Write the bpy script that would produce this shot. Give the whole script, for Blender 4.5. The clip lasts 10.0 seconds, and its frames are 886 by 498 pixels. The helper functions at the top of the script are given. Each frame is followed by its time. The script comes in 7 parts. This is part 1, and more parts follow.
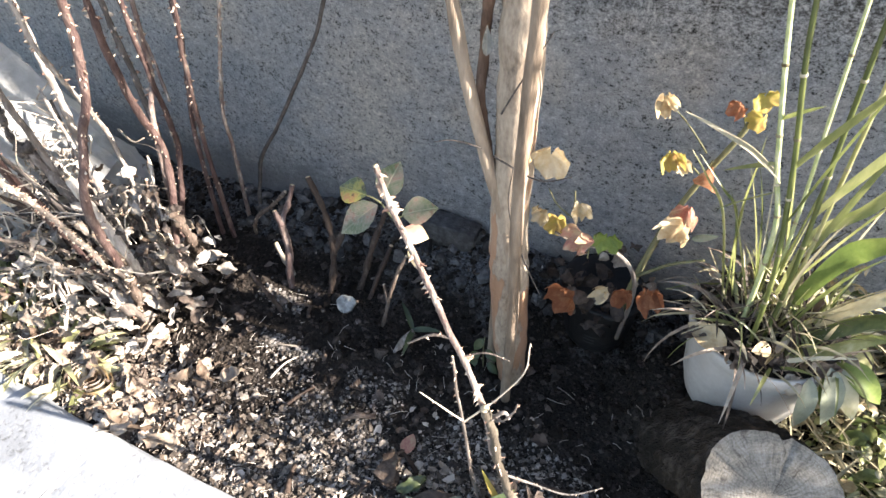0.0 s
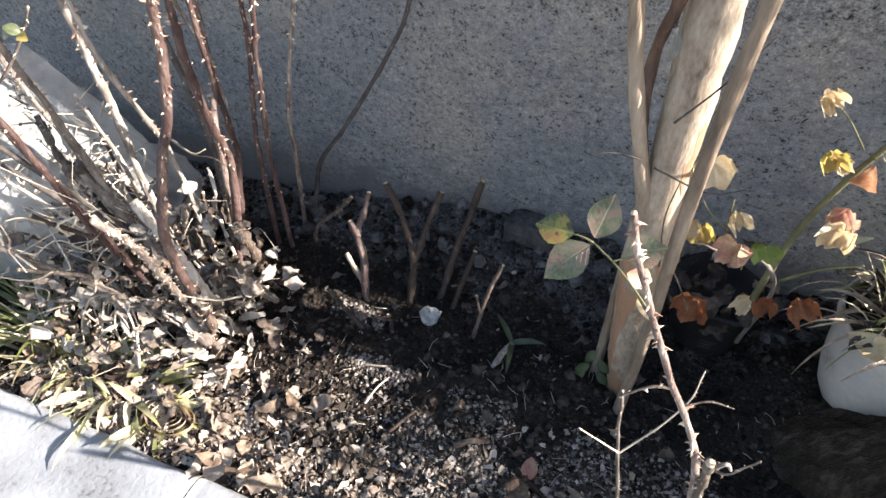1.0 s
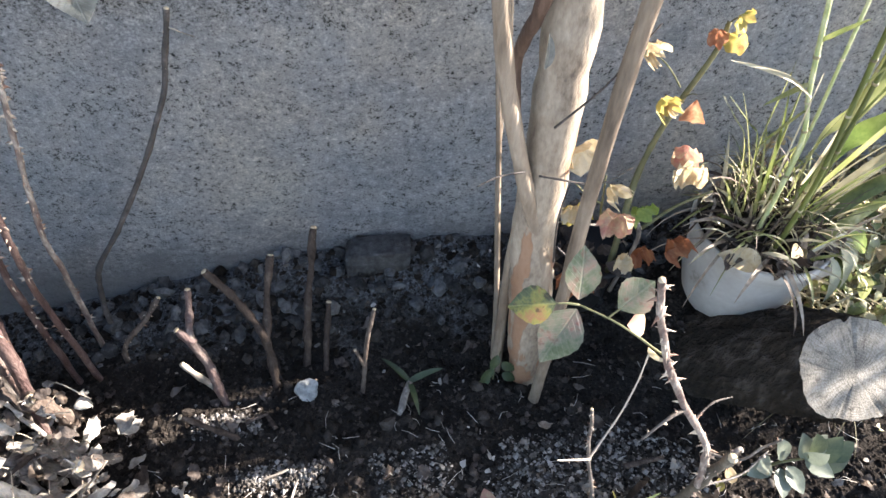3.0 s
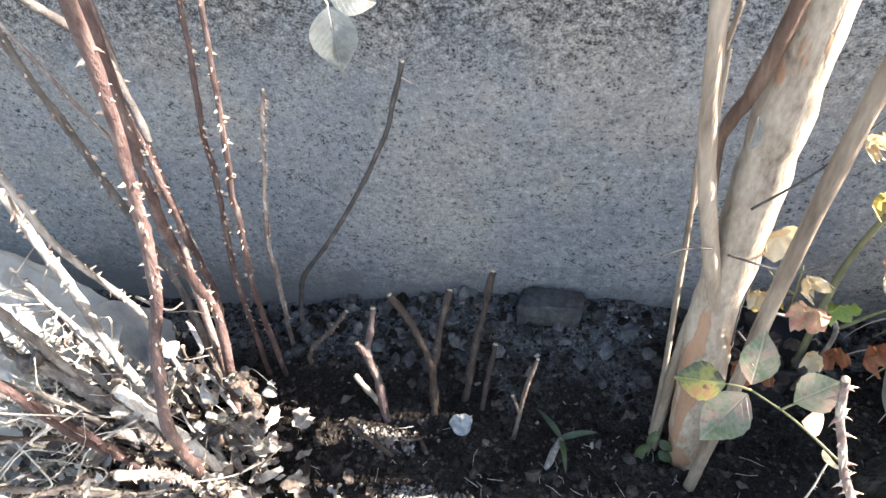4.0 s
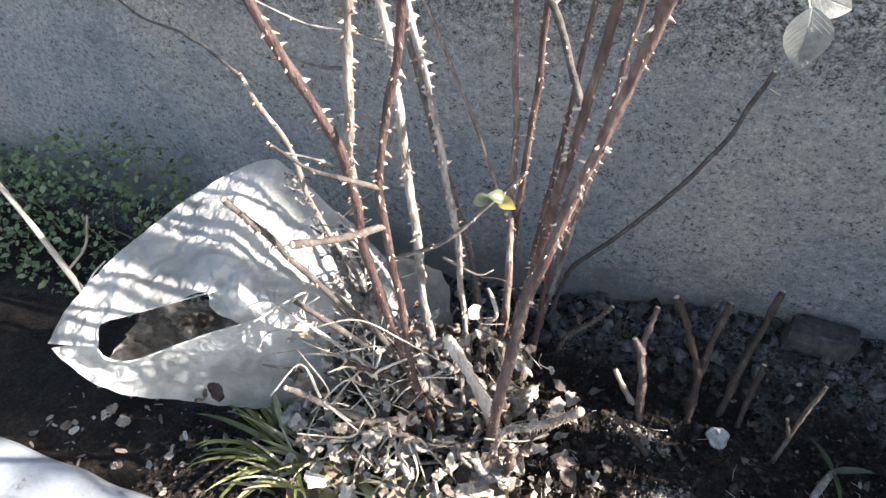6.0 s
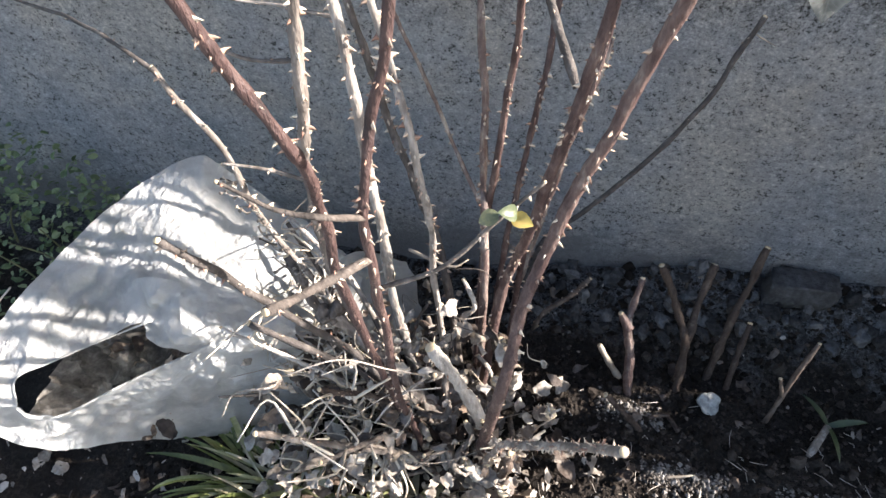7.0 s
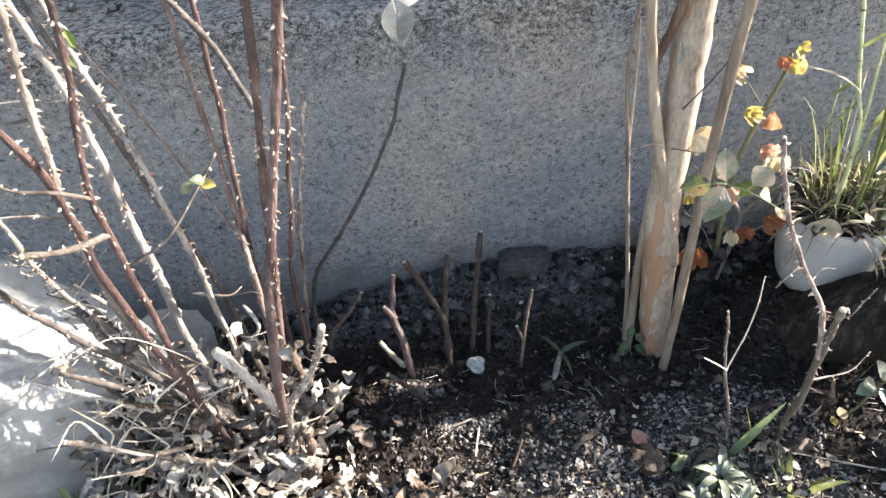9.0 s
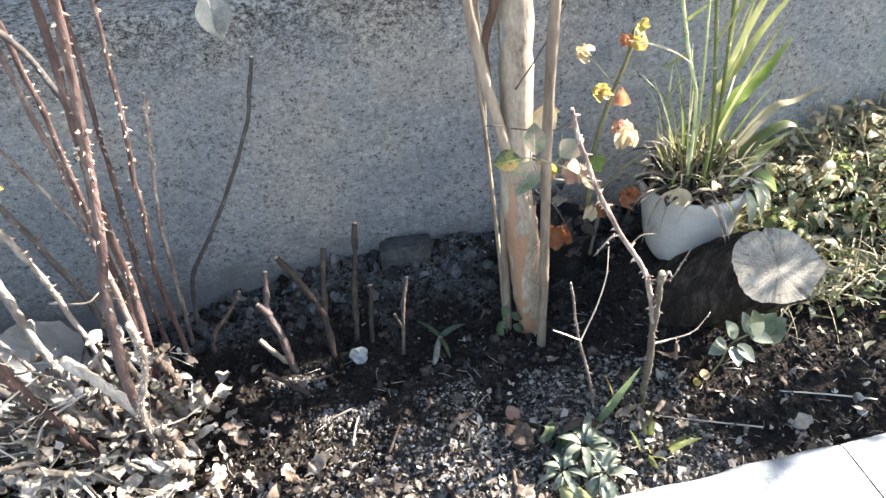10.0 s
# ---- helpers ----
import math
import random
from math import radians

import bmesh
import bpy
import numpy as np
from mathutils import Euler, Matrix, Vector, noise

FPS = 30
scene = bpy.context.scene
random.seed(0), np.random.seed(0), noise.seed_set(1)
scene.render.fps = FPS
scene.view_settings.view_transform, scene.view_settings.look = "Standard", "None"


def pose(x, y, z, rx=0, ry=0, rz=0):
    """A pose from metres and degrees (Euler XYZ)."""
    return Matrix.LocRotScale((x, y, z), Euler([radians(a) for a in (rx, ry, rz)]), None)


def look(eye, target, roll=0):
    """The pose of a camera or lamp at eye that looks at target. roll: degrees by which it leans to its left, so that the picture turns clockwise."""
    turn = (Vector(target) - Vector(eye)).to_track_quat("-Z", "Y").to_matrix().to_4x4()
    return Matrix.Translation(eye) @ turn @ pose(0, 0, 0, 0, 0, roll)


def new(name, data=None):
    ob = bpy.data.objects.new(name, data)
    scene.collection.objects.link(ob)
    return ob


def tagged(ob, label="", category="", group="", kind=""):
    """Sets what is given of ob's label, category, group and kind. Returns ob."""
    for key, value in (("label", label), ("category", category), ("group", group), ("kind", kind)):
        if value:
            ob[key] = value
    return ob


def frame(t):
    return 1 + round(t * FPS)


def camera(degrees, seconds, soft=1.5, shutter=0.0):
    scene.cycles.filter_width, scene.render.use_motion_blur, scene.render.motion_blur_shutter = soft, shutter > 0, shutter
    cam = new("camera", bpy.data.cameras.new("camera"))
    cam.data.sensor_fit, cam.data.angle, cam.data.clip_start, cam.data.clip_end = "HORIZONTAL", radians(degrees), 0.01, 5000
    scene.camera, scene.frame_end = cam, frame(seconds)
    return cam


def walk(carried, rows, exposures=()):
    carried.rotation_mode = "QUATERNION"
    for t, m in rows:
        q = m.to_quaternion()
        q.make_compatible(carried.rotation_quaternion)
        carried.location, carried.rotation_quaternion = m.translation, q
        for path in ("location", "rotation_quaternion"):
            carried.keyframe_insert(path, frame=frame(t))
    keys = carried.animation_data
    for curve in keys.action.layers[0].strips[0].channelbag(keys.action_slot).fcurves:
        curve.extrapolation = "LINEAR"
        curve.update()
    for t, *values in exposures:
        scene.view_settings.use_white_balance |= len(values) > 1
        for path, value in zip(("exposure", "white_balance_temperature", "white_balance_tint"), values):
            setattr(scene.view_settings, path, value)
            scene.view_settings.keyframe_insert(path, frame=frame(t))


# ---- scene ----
cam = camera(68.0, 10.0)
PATH = [
    (0, (0.209, 0.559, 1.206), (-0.458, 1.856, -0.162), -1.2),
    (0.5, (0.027, 0.53, 1.219), (-0.491, 1.877, -0.165), -3.2),
    (1, (-0.102, 0.569, 1.202), (-0.648, 1.843, -0.24), -1.3),
    (1.1, (-0.197, 0.612, 1.206), (-0.665, 1.896, -0.254), -3.3),
    (1.5, (-0.19, 0.66, 1.208), (-0.836, 1.913, -0.211), -3.8),
    (2, (-0.215, 0.709, 1.171), (-0.631, 1.961, -0.331), -0.9),
    (2.2, (-0.222, 0.726, 1.161), (-0.469, 2.035, -0.33), 1.4),
    (3.3, (-0.372, 0.746, 1.209), (-0.147, 2.013, -0.322), 0.1),
    (3.5, (-0.386, 0.725, 1.205), (-0.26, 2.037, -0.299), -2.6),
    (4, (-0.336, 0.709, 1.232), (-0.664, 2.102, -0.166), -5.8),
    (4.5, (-0.343, 0.697, 1.268), (-1.104, 2.047, 0.004), -10.1),
    (5, (-0.444, 0.582, 1.265), (-1.031, 2.035, 0.023), -4.4),
    (5.5, (-0.592, 0.484, 1.257), (-1.183, 1.888, -0.039), -3.6),
    (5.7, (-0.647, 0.489, 1.257), (-1.236, 1.885, -0.049), -2.8),
    (6.8, (-0.851, 0.676, 1.209), (-1.346, 1.899, -0.294), -5.5),
    (7, (-0.842, 0.66, 1.213), (-1.18, 1.967, -0.262), -2.8),
    (7.5, (-0.842, 0.553, 1.209), (-0.824, 2.007, -0.165), -1.6),
    (8, (-0.851, 0.439, 1.215), (-0.706, 1.933, -0.108), -2.0),
    (8.2, (-0.831, 0.416, 1.227), (-0.626, 1.928, -0.066), -1.8),
    (8.5, (-0.765, 0.387, 1.23), (-0.521, 1.919, -0.032), -4.4),
    (9, (-0.616, 0.302, 1.242), (-0.533, 1.885, 0.022), -5.1),
    (9.5, (-0.474, 0.247, 1.229), (-0.351, 1.85, 0.039), -5.1),
    (10, (-0.413, 0.25, 1.217), (-0.21, 1.81, -0.019), -6.2),
]
walk(cam, [(t, look(eye, target, roll)) for t, eye, target, roll in PATH], [(0, 2.57, 6700, 13), (0.5, 2.24, 6900, 15), (1, 2.22, 6700, 14), (1.5, 2.20, 6300, 11), (2, 2.23, 6250, 12), (3.5, 3.02, 6550, 13), (4, 3.1, 6550, 12), (4.5, 2.84, 6450, 10), (5.5, 2.54, 6500, 11), (7, 2.27, 6500, 13), (8, 2.5, 6650, 13), (9, 2.67, 6650, 12), (10, 2.84, 6450, 10)])

TAU = 2 * math.pi


# world: low winter sun from beyond the wall's right end, clear sky
SUN_AZ, SUN_EL = 8.0, 24.0
wd = bpy.data.worlds.new("sky")
scene.world = wd
wd.use_nodes = True
wn = wd.node_tree.nodes
bg = wn["Background"]
sky = wn.new("ShaderNodeTexSky")
sky.sky_type = "NISHITA"
sky.sun_disc = False
sky.sun_elevation = radians(SUN_EL)
sky.sun_rotation = radians(90 - SUN_AZ)
wd.node_tree.links.new(sky.outputs[0], bg.inputs[0])
bg.inputs[1].default_value = 0.082
sun = new("sun", bpy.data.lights.new("sun", "SUN"))
sun.data.energy = 5.0
sun.data.angle = radians(0.5)
sun.data.color = (1.0, 0.93, 0.84)
to_sun = Vector((math.cos(radians(SUN_AZ)) * math.cos(radians(SUN_EL)), math.sin(radians(SUN_AZ)) * math.cos(radians(SUN_EL)), math.sin(radians(SUN_EL))))
sun.matrix_world = look(to_sun * 20, (0, 0, 0))


# ---------------------------------------------------------------- materials
def nodes_of(name):
    m = bpy.data.materials.new(name)
    m.use_nodes = True
    nt = m.node_tree
    return m, nt, nt.nodes["Principled BSDF"]


def ramp(nt, fac, stops):
    r = nt.nodes.new("ShaderNodeValToRGB")
    while len(r.color_ramp.elements) < len(stops):
        r.color_ramp.elements.new(0.5)
    for e, (p, c) in zip(r.color_ramp.elements, stops):
        e.position, e.color = p, (*c, 1)
    nt.links.new(fac, r.inputs[0])
    return r.outputs[0]


def noise_tex(nt, coord, scale, detail=4, rough=0.6):
    n = nt.nodes.new("ShaderNodeTexNoise")
    n.inputs["Scale"].default_value, n.inputs["Detail"].default_value, n.inputs["Roughness"].default_value = scale, detail, rough
    nt.links.new(coord, n.inputs["Vector"])
    return n.outputs["Fac"]


def mix_col(nt, fac, a, b, mode="MIX"):
    n = nt.nodes.new("ShaderNodeMix")
    n.data_type, n.blend_type = "RGBA", mode
    for sock, v in ((n.inputs[0], fac), (n.inputs[6], a), (n.inputs[7], b)):
        if isinstance(v, (int, float)):
            sock.default_value = v
        elif isinstance(v, tuple):
            sock.default_value = (*v, 1)
        else:
            nt.links.new(v, sock)
    return n.outputs[2]


def calc(nt, op, a, b=0.0):
    n = nt.nodes.new("ShaderNodeMath")
    n.operation = op
    for sock, v in zip(n.inputs, (a, b)):
        if isinstance(v, (int, float)):
            sock.default_value = v
        else:
            nt.links.new(v, sock)
    return n.outputs[0]


def bump_to(nt, bsdf, height, strength, dist):
    b = nt.nodes.new("ShaderNodeBump")
    b.inputs["Strength"].default_value, b.inputs["Distance"].default_value = strength, dist
    nt.links.new(height, b.inputs["Height"])
    nt.links.new(b.outputs[0], bsdf.inputs["Normal"])
    return b


def stretch(nt, coord, sx, sy, sz):
    m = nt.nodes.new("ShaderNodeMapping")
    m.inputs["Scale"].default_value = (sx, sy, sz)
    nt.links.new(coord, m.inputs["Vector"])
    return m.outputs[0]


def surface(name, stops, scale=20, rough=0.8, bump=0.4, dist=0.002, grain=200, vary="", spread=0.25, squash=(1, 1, 1), thin=0.0, spec=0.3):
    """A surface with two scales of colour noise and relief. vary: 'object' or 'island' shifts the tone from piece to piece;
    thin: the share of light that passes through a leaf."""
    m, nt, p = nodes_of(name)
    tc = nt.nodes.new("ShaderNodeTexCoord").outputs["Object"]
    co = stretch(nt, tc, *squash)
    big, fine = noise_tex(nt, co, scale), noise_tex(nt, co, grain, 3)
    f = calc(nt, "ADD", calc(nt, "MULTIPLY", big, 0.75), calc(nt, "MULTIPLY", fine, 0.25))
    if vary:
        src = nt.nodes.new("ShaderNodeObjectInfo").outputs["Random"] if vary == "object" else nt.nodes.new("ShaderNodeNewGeometry").outputs["Random Per Island"]
        f = calc(nt, "ADD", f, calc(nt, "MULTIPLY", calc(nt, "SUBTRACT", src, 0.5), spread * 2))
    col = ramp(nt, f, stops)
    nt.links.new(col, p.inputs["Base Color"])
    p.inputs["Roughness"].default_value = rough
    p.inputs["Specular IOR Level"].default_value = spec
    h = calc(nt, "ADD", calc(nt, "MULTIPLY", big, 0.5), fine)
    bump_to(nt, p, h, bump, dist)
    if thin:
        tr = nt.nodes.new("ShaderNodeBsdfTranslucent")
        nt.links.new(col, tr.inputs[0])
        mx = nt.nodes.new("ShaderNodeMixShader")
        mx.inputs[0].default_value = thin
        nt.links.new(p.outputs[0], mx.inputs[1])
        nt.links.new(tr.outputs[0], mx.inputs[2])
        nt.links.new(mx.outputs[0], nt.nodes["Material Output"].inputs[0])
    return m


def wall_surface():
    m, nt, p = nodes_of("rough_render")
    co = nt.nodes.new("ShaderNodeTexCoord").outputs["Object"]
    flat = stretch(nt, co, 0.92, 1.0, 1.1)
    big, patch = noise_tex(nt, co, 3.2, 5, 0.6), noise_tex(nt, stretch(nt, co, 1, 1, 1.7), 11, 5, 0.65)
    mid, fine = noise_tex(nt, flat, 88, 4, 0.68), noise_tex(nt, flat, 230, 4, 0.85)
    # grey render, washed bluish in places and stained earthy in others
    col = ramp(nt, big, [(0.34, (0.45, 0.47, 0.49)), (0.48, (0.545, 0.543, 0.54)), (0.58, (0.61, 0.58, 0.54)), (0.7, (0.67, 0.63, 0.57))])
    col = mix_col(nt, 0.8, col, ramp(nt, patch, [(0.33, (0.7, 0.71, 0.73)), (0.5, (1, 1, 1)), (0.66, (1.16, 1.15, 1.12))]), "MULTIPLY")
    # pits between the grains: small, dark and sharp-edged, denser where the face has weathered
    grain = calc(nt, "ADD", calc(nt, "MULTIPLY", mid, 0.45), calc(nt, "MULTIPLY", fine, 0.55))
    worn = calc(nt, "SUBTRACT", grain, calc(nt, "MULTIPLY", calc(nt, "SUBTRACT", patch, 0.5), 0.16))
    pits = ramp(nt, worn, [(0.395, (0.07, 0.068, 0.066)), (0.42, (0.36, 0.355, 0.35)), (0.445, (0.84, 0.84, 0.84)), (0.52, (1, 1, 1)), (0.57, (1.22, 1.22, 1.21)), (0.62, (1.6, 1.58, 1.55))])
    col = mix_col(nt, 1.0, col, pits, "MULTIPLY")
    # dark weathering just under the worn top edge, with a ragged lower limit
    sep = nt.nodes.new("ShaderNodeSeparateXYZ")
    nt.links.new(co, sep.inputs[0])
    band = calc(nt, "ADD", sep.outputs[2], calc(nt, "MULTIPLY", calc(nt, "SUBTRACT", mid, 0.5), 0.2))
    band = ramp(nt, band, [(0.62, (0, 0, 0)), (0.78, (0.9, 0.9, 0.9)), (0.803, (0.9, 0.9, 0.9)), (0.812, (0.25, 0.25, 0.25))])
    moss = calc(nt, "MULTIPLY", band, ramp(nt, grain, [(0.44, (1, 1, 1)), (0.54, (0.08, 0.08, 0.08))]))
    col = mix_col(nt, moss, col, (0.06, 0.055, 0.046))
    # soil splashed up the foot of the wall
    foot_z = calc(nt, "ADD", sep.outputs[2], calc(nt, "MULTIPLY", calc(nt, "SUBTRACT", patch, 0.5), 0.22))
    mud = ramp(nt, calc(nt, "ADD", foot_z, calc(nt, "MULTIPLY", calc(nt, "SUBTRACT", grain, 0.5), 0.16)), [(0.09, (0.8, 0.8, 0.8)), (0.15, (0.35, 0.35, 0.35)), (0.2, (0, 0, 0))])
    col = mix_col(nt, mud, col, (0.29, 0.285, 0.28))
    nt.links.new(col, p.inputs["Base Color"])
    p.inputs["Roughness"].default_value = 0.95
    p.inputs["Specular IOR Level"].default_value = 0.15
    bump_to(nt, p, calc(nt, "ADD", mid, calc(nt, "MULTIPLY", fine, 1.1)), 1.0, 0.024)
    return m


def soil_surface():
    m, nt, p = nodes_of("dark_soil")
    co = nt.nodes.new("ShaderNodeTexCoord").outputs["Object"]
    big, fine = noise_tex(nt, co, 9, 5), noise_tex(nt, co, 140, 4, 0.7)
    f = calc(nt, "ADD", calc(nt, "MULTIPLY", big, 0.5), calc(nt, "MULTIPLY", fine, 0.5))
    earth = ramp(nt, f, [(0.3, (0.009, 0.0074, 0.0063)), (0.5, (0.024, 0.02, 0.0168)), (0.68, (0.06, 0.05, 0.042)), (0.85, (0.13, 0.11, 0.094))])
    # fine debris along the kerb, made paler to stand for sun on the soil
    sunny_dust = ramp(nt, calc(nt, "ADD", calc(nt, "MULTIPLY", fine, 0.7), calc(nt, "MULTIPLY", noise_tex(nt, co, 420, 3, 0.7), 0.3)), [(0.38, (0.045, 0.037, 0.03)), (0.5, (0.15, 0.128, 0.108)), (0.62, (0.33, 0.295, 0.255))])
    sep = nt.nodes.new("ShaderNodeSeparateXYZ")
    nt.links.new(co, sep.inputs[0])
    sunny_front = calc(nt, "SUBTRACT", calc(nt, "MULTIPLY", noise_tex(nt, co, 6, 5, 0.65), 0.7), sep.outputs[1])
    end_fade = ramp(nt, calc(nt, "MULTIPLY", calc(nt, "ADD", sep.outputs[0], 2.0), 0.4), [(0.5, (0.5, 0.5, 0.5)), (0.64, (0, 0, 0)), (0.85, (0, 0, 0)), (0.93, (0.4, 0.4, 0.4))])
    sunny_front = calc(nt, "SUBTRACT", sunny_front, end_fade)
    sunny_front = ramp(nt, calc(nt, "ADD", sunny_front, 1.0), [(0.1, (0, 0, 0)), (0.36, (0.85, 0.85, 0.85))])
    soil = mix_col(nt, sunny_front, earth, sunny_dust)
    # grey crumbs fallen off the wall
    mortar = ramp(nt, calc(nt, "ADD", calc(nt, "MULTIPLY", fine, 0.6), calc(nt, "MULTIPLY", noise_tex(nt, co, 320, 3, 0.7), 0.4)), [(0.36, (0.018, 0.0172, 0.017)), (0.47, (0.072, 0.0705, 0.071)), (0.6, (0.2, 0.199, 0.2))])
    near = calc(nt, "SUBTRACT", calc(nt, "ADD", sep.outputs[1], calc(nt, "MULTIPLY", calc(nt, "SUBTRACT", noise_tex(nt, co, 9, 5, 0.65), 0.5), 0.5)), 1.0)
    near = ramp(nt, near, [(0.52, (0, 0, 0)), (0.64, (0.9, 0.9, 0.9))])
    nt.links.new(mix_col(nt, near, soil, mortar), p.inputs["Base Color"])
    p.inputs["Roughness"].default_value = 1.0
    p.inputs["Specular IOR Level"].default_value = 0.1
    bump_to(nt, p, calc(nt, "ADD", big, fine), 1.0, 0.012)
    return m


def bark_surface():
    m, nt, p = nodes_of("peeling_bark")
    co = nt.nodes.new("ShaderNodeTexCoord").outputs["Object"]
    long = stretch(nt, co, 1, 1, 0.42)
    big, fine = noise_tex(nt, long, 26, 4), noise_tex(nt, long, 160, 4)
    flake = noise_tex(nt, stretch(nt, co, 1, 1, 0.22), 22, 4, 0.55)
    col = ramp(nt, calc(nt, "ADD", calc(nt, "MULTIPLY", big, 0.6), calc(nt, "MULTIPLY", fine, 0.4)), [(0.34, (0.12, 0.09, 0.067)), (0.44, (0.24, 0.19, 0.142)), (0.56, (0.335, 0.275, 0.21)), (0.7, (0.43, 0.368, 0.29))])
    sep = nt.nodes.new("ShaderNodeSeparateXYZ")
    nt.links.new(co, sep.inputs[0])
    low = ramp(nt, sep.outputs[2], [(0.15, (0.085, 0.085, 0.085)), (0.45, (0, 0, 0))])
    mask = ramp(nt, calc(nt, "ADD", flake, low), [(0.56, (0, 0, 0)), (0.585, (1, 1, 1))])
    col = mix_col(nt, calc(nt, "MULTIPLY", mask, 0.75), col, (0.27, 0.135, 0.07))
    nt.links.new(col, p.inputs["Base Color"])
    p.inputs["Roughness"].default_value = 0.65
    bump_to(nt, p, calc(nt, "ADD", calc(nt, "MULTIPLY", mask, 0.6), fine), 0.6, 0.003)
    return m


def wood_end_surface():
    m, nt, p = nodes_of("weathered_end_grain")
    co = nt.nodes.new("ShaderNodeTexCoord").outputs["Object"]
    wv = nt.nodes.new("ShaderNodeTexWave")
    wv.wave_type, wv.rings_direction = "RINGS", "Z"
    wv.inputs["Scale"].default_value, wv.inputs["Distortion"].default_value, wv.inputs["Detail"].default_value = 60, 9, 4
    wv.inputs["Detail Scale"].default_value = 1.5
    nt.links.new(co, wv.inputs["Vector"])
    big, fine = noise_tex(nt, co, 18, 5), noise_tex(nt, co, 300, 3)
    col = ramp(nt, calc(nt, "ADD", calc(nt, "MULTIPLY", wv.outputs["Fac"], 0.07), calc(nt, "MULTIPLY", big, 0.93)), [(0.3, (0.1, 0.09, 0.076)), (0.45, (0.19, 0.174, 0.148)), (0.55, (0.245, 0.225, 0.193)), (0.7, (0.31, 0.287, 0.247))])
    knots = ramp(nt, noise_tex(nt, co, 26, 2, 0.4), [(0.29, (0.12, 0.1, 0.085)), (0.34, (1, 1, 1))])
    col = mix_col(nt, 1.0, col, knots, "MULTIPLY")
    gr = nt.nodes.new("ShaderNodeTexGradient")
    gr.gradient_type = "RADIAL"
    nt.links.new(co, gr.inputs[0])
    far = nt.nodes.new("ShaderNodeVectorMath")
    far.operation = "LENGTH"
    nt.links.new(co, far.inputs[0])
    polar = nt.nodes.new("ShaderNodeCombineXYZ")
    nt.links.new(calc(nt, "MULTIPLY", calc(nt, "ADD", gr.outputs["Fac"], calc(nt, "MULTIPLY", noise_tex(nt, co, 40, 4, 0.6), 0.05)), 90.0), polar.inputs[0])
    nt.links.new(calc(nt, "MULTIPLY", far.outputs["Value"], 22.0), polar.inputs[1])
    rays = noise_tex(nt, polar.outputs[0], 1.0, 4, 0.7)
    checks = ramp(nt, rays, [(0.33, (0.2, 0.18, 0.16)), (0.42, (0.7, 0.68, 0.65)), (0.58, (1.05, 1.05, 1.05))])
    col = mix_col(nt, 0.85, col, checks, "MULTIPLY")
    nt.links.new(mix_col(nt, 0.35, col, ramp(nt, fine, [(0.35, (0.3, 0.28, 0.25)), (0.6, (1, 1, 1))]), "MULTIPLY"), p.inputs["Base Color"])
    p.inputs["Roughness"].default_value = 0.95
    bump_to(nt, p, calc(nt, "ADD", calc(nt, "MULTIPLY", wv.outputs["Fac"], 0.3), fine), 0.6, 0.0015)
    return m


def film_surface():
    m, nt, p = nodes_of("milky_plastic_film")
    co = nt.nodes.new("ShaderNodeTexCoord").outputs["Object"]
    big, fine = noise_tex(nt, co, 9, 5), noise_tex(nt, co, 46, 5, 0.65)
    ridge = calc(nt, "ABSOLUTE", calc(nt, "SUBTRACT", noise_tex(nt, stretch(nt, co, 1.6, 0.8, 1.2), 13, 3, 0.5), 0.5))
    col = ramp(nt, big, [(0.3, (0.4, 0.4, 0.39)), (0.5, (0.52, 0.52, 0.51)), (0.7, (0.62, 0.62, 0.61))])
    nt.links.new(col, p.inputs["Base Color"])
    p.inputs["Roughness"].default_value = 0.32
    bump_to(nt, p, calc(nt, "ADD", calc(nt, "ADD", big, calc(nt, "MULTIPLY", fine, 0.5)), calc(nt, "MULTIPLY", ridge, -2.2)), 0.9, 0.024)
    tr = nt.nodes.new("ShaderNodeBsdfTranslucent")
    tr.inputs[0].default_value = (0.7, 0.69, 0.665, 1)
    clear = nt.nodes.new("ShaderNodeBsdfTransparent")
    a, b = nt.nodes.new("ShaderNodeMixShader"), nt.nodes.new("ShaderNodeMixShader")
    a.inputs[0].default_value = 0.45
    nt.links.new(ramp(nt, big, [(0.38, (0.32, 0.32, 0.32)), (0.55, (0.12, 0.12, 0.12))]), b.inputs[0])
    nt.links.new(p.outputs[0], a.inputs[1])
    nt.links.new(tr.outputs[0], a.inputs[2])
    nt.links.new(a.outputs[0], b.inputs[1])
    nt.links.new(clear.outputs[0], b.inputs[2])
    nt.links.new(b.outputs[0], nt.nodes["Material Output"].inputs[0])
    return m


def paint_surface():
    m, nt, p = nodes_of("whitewashed_concrete")
    co = nt.nodes.new("ShaderNodeTexCoord").outputs["Object"]
    big, fine = noise_tex(nt, co, 7, 6), noise_tex(nt, co, 90, 4)
    col = ramp(nt, big, [(0.32, (0.165, 0.177, 0.191)), (0.5, (0.23, 0.247, 0.268)), (0.7, (0.295, 0.316, 0.343))])
    chips = ramp(nt, calc(nt, "ADD", calc(nt, "MULTIPLY", big, 0.4), calc(nt, "MULTIPLY", fine, 0.6)), [(0.34, (0.45, 0.42, 0.38)), (0.42, (1, 1, 1))])
    nt.links.new(mix_col(nt, 0.8, col, chips, "MULTIPLY"), p.inputs["Base Color"])
    p.inputs["Roughness"].default_value = 0.75
    bump_to(nt, p, calc(nt, "ADD", big, fine), 0.5, 0.004)
    return m


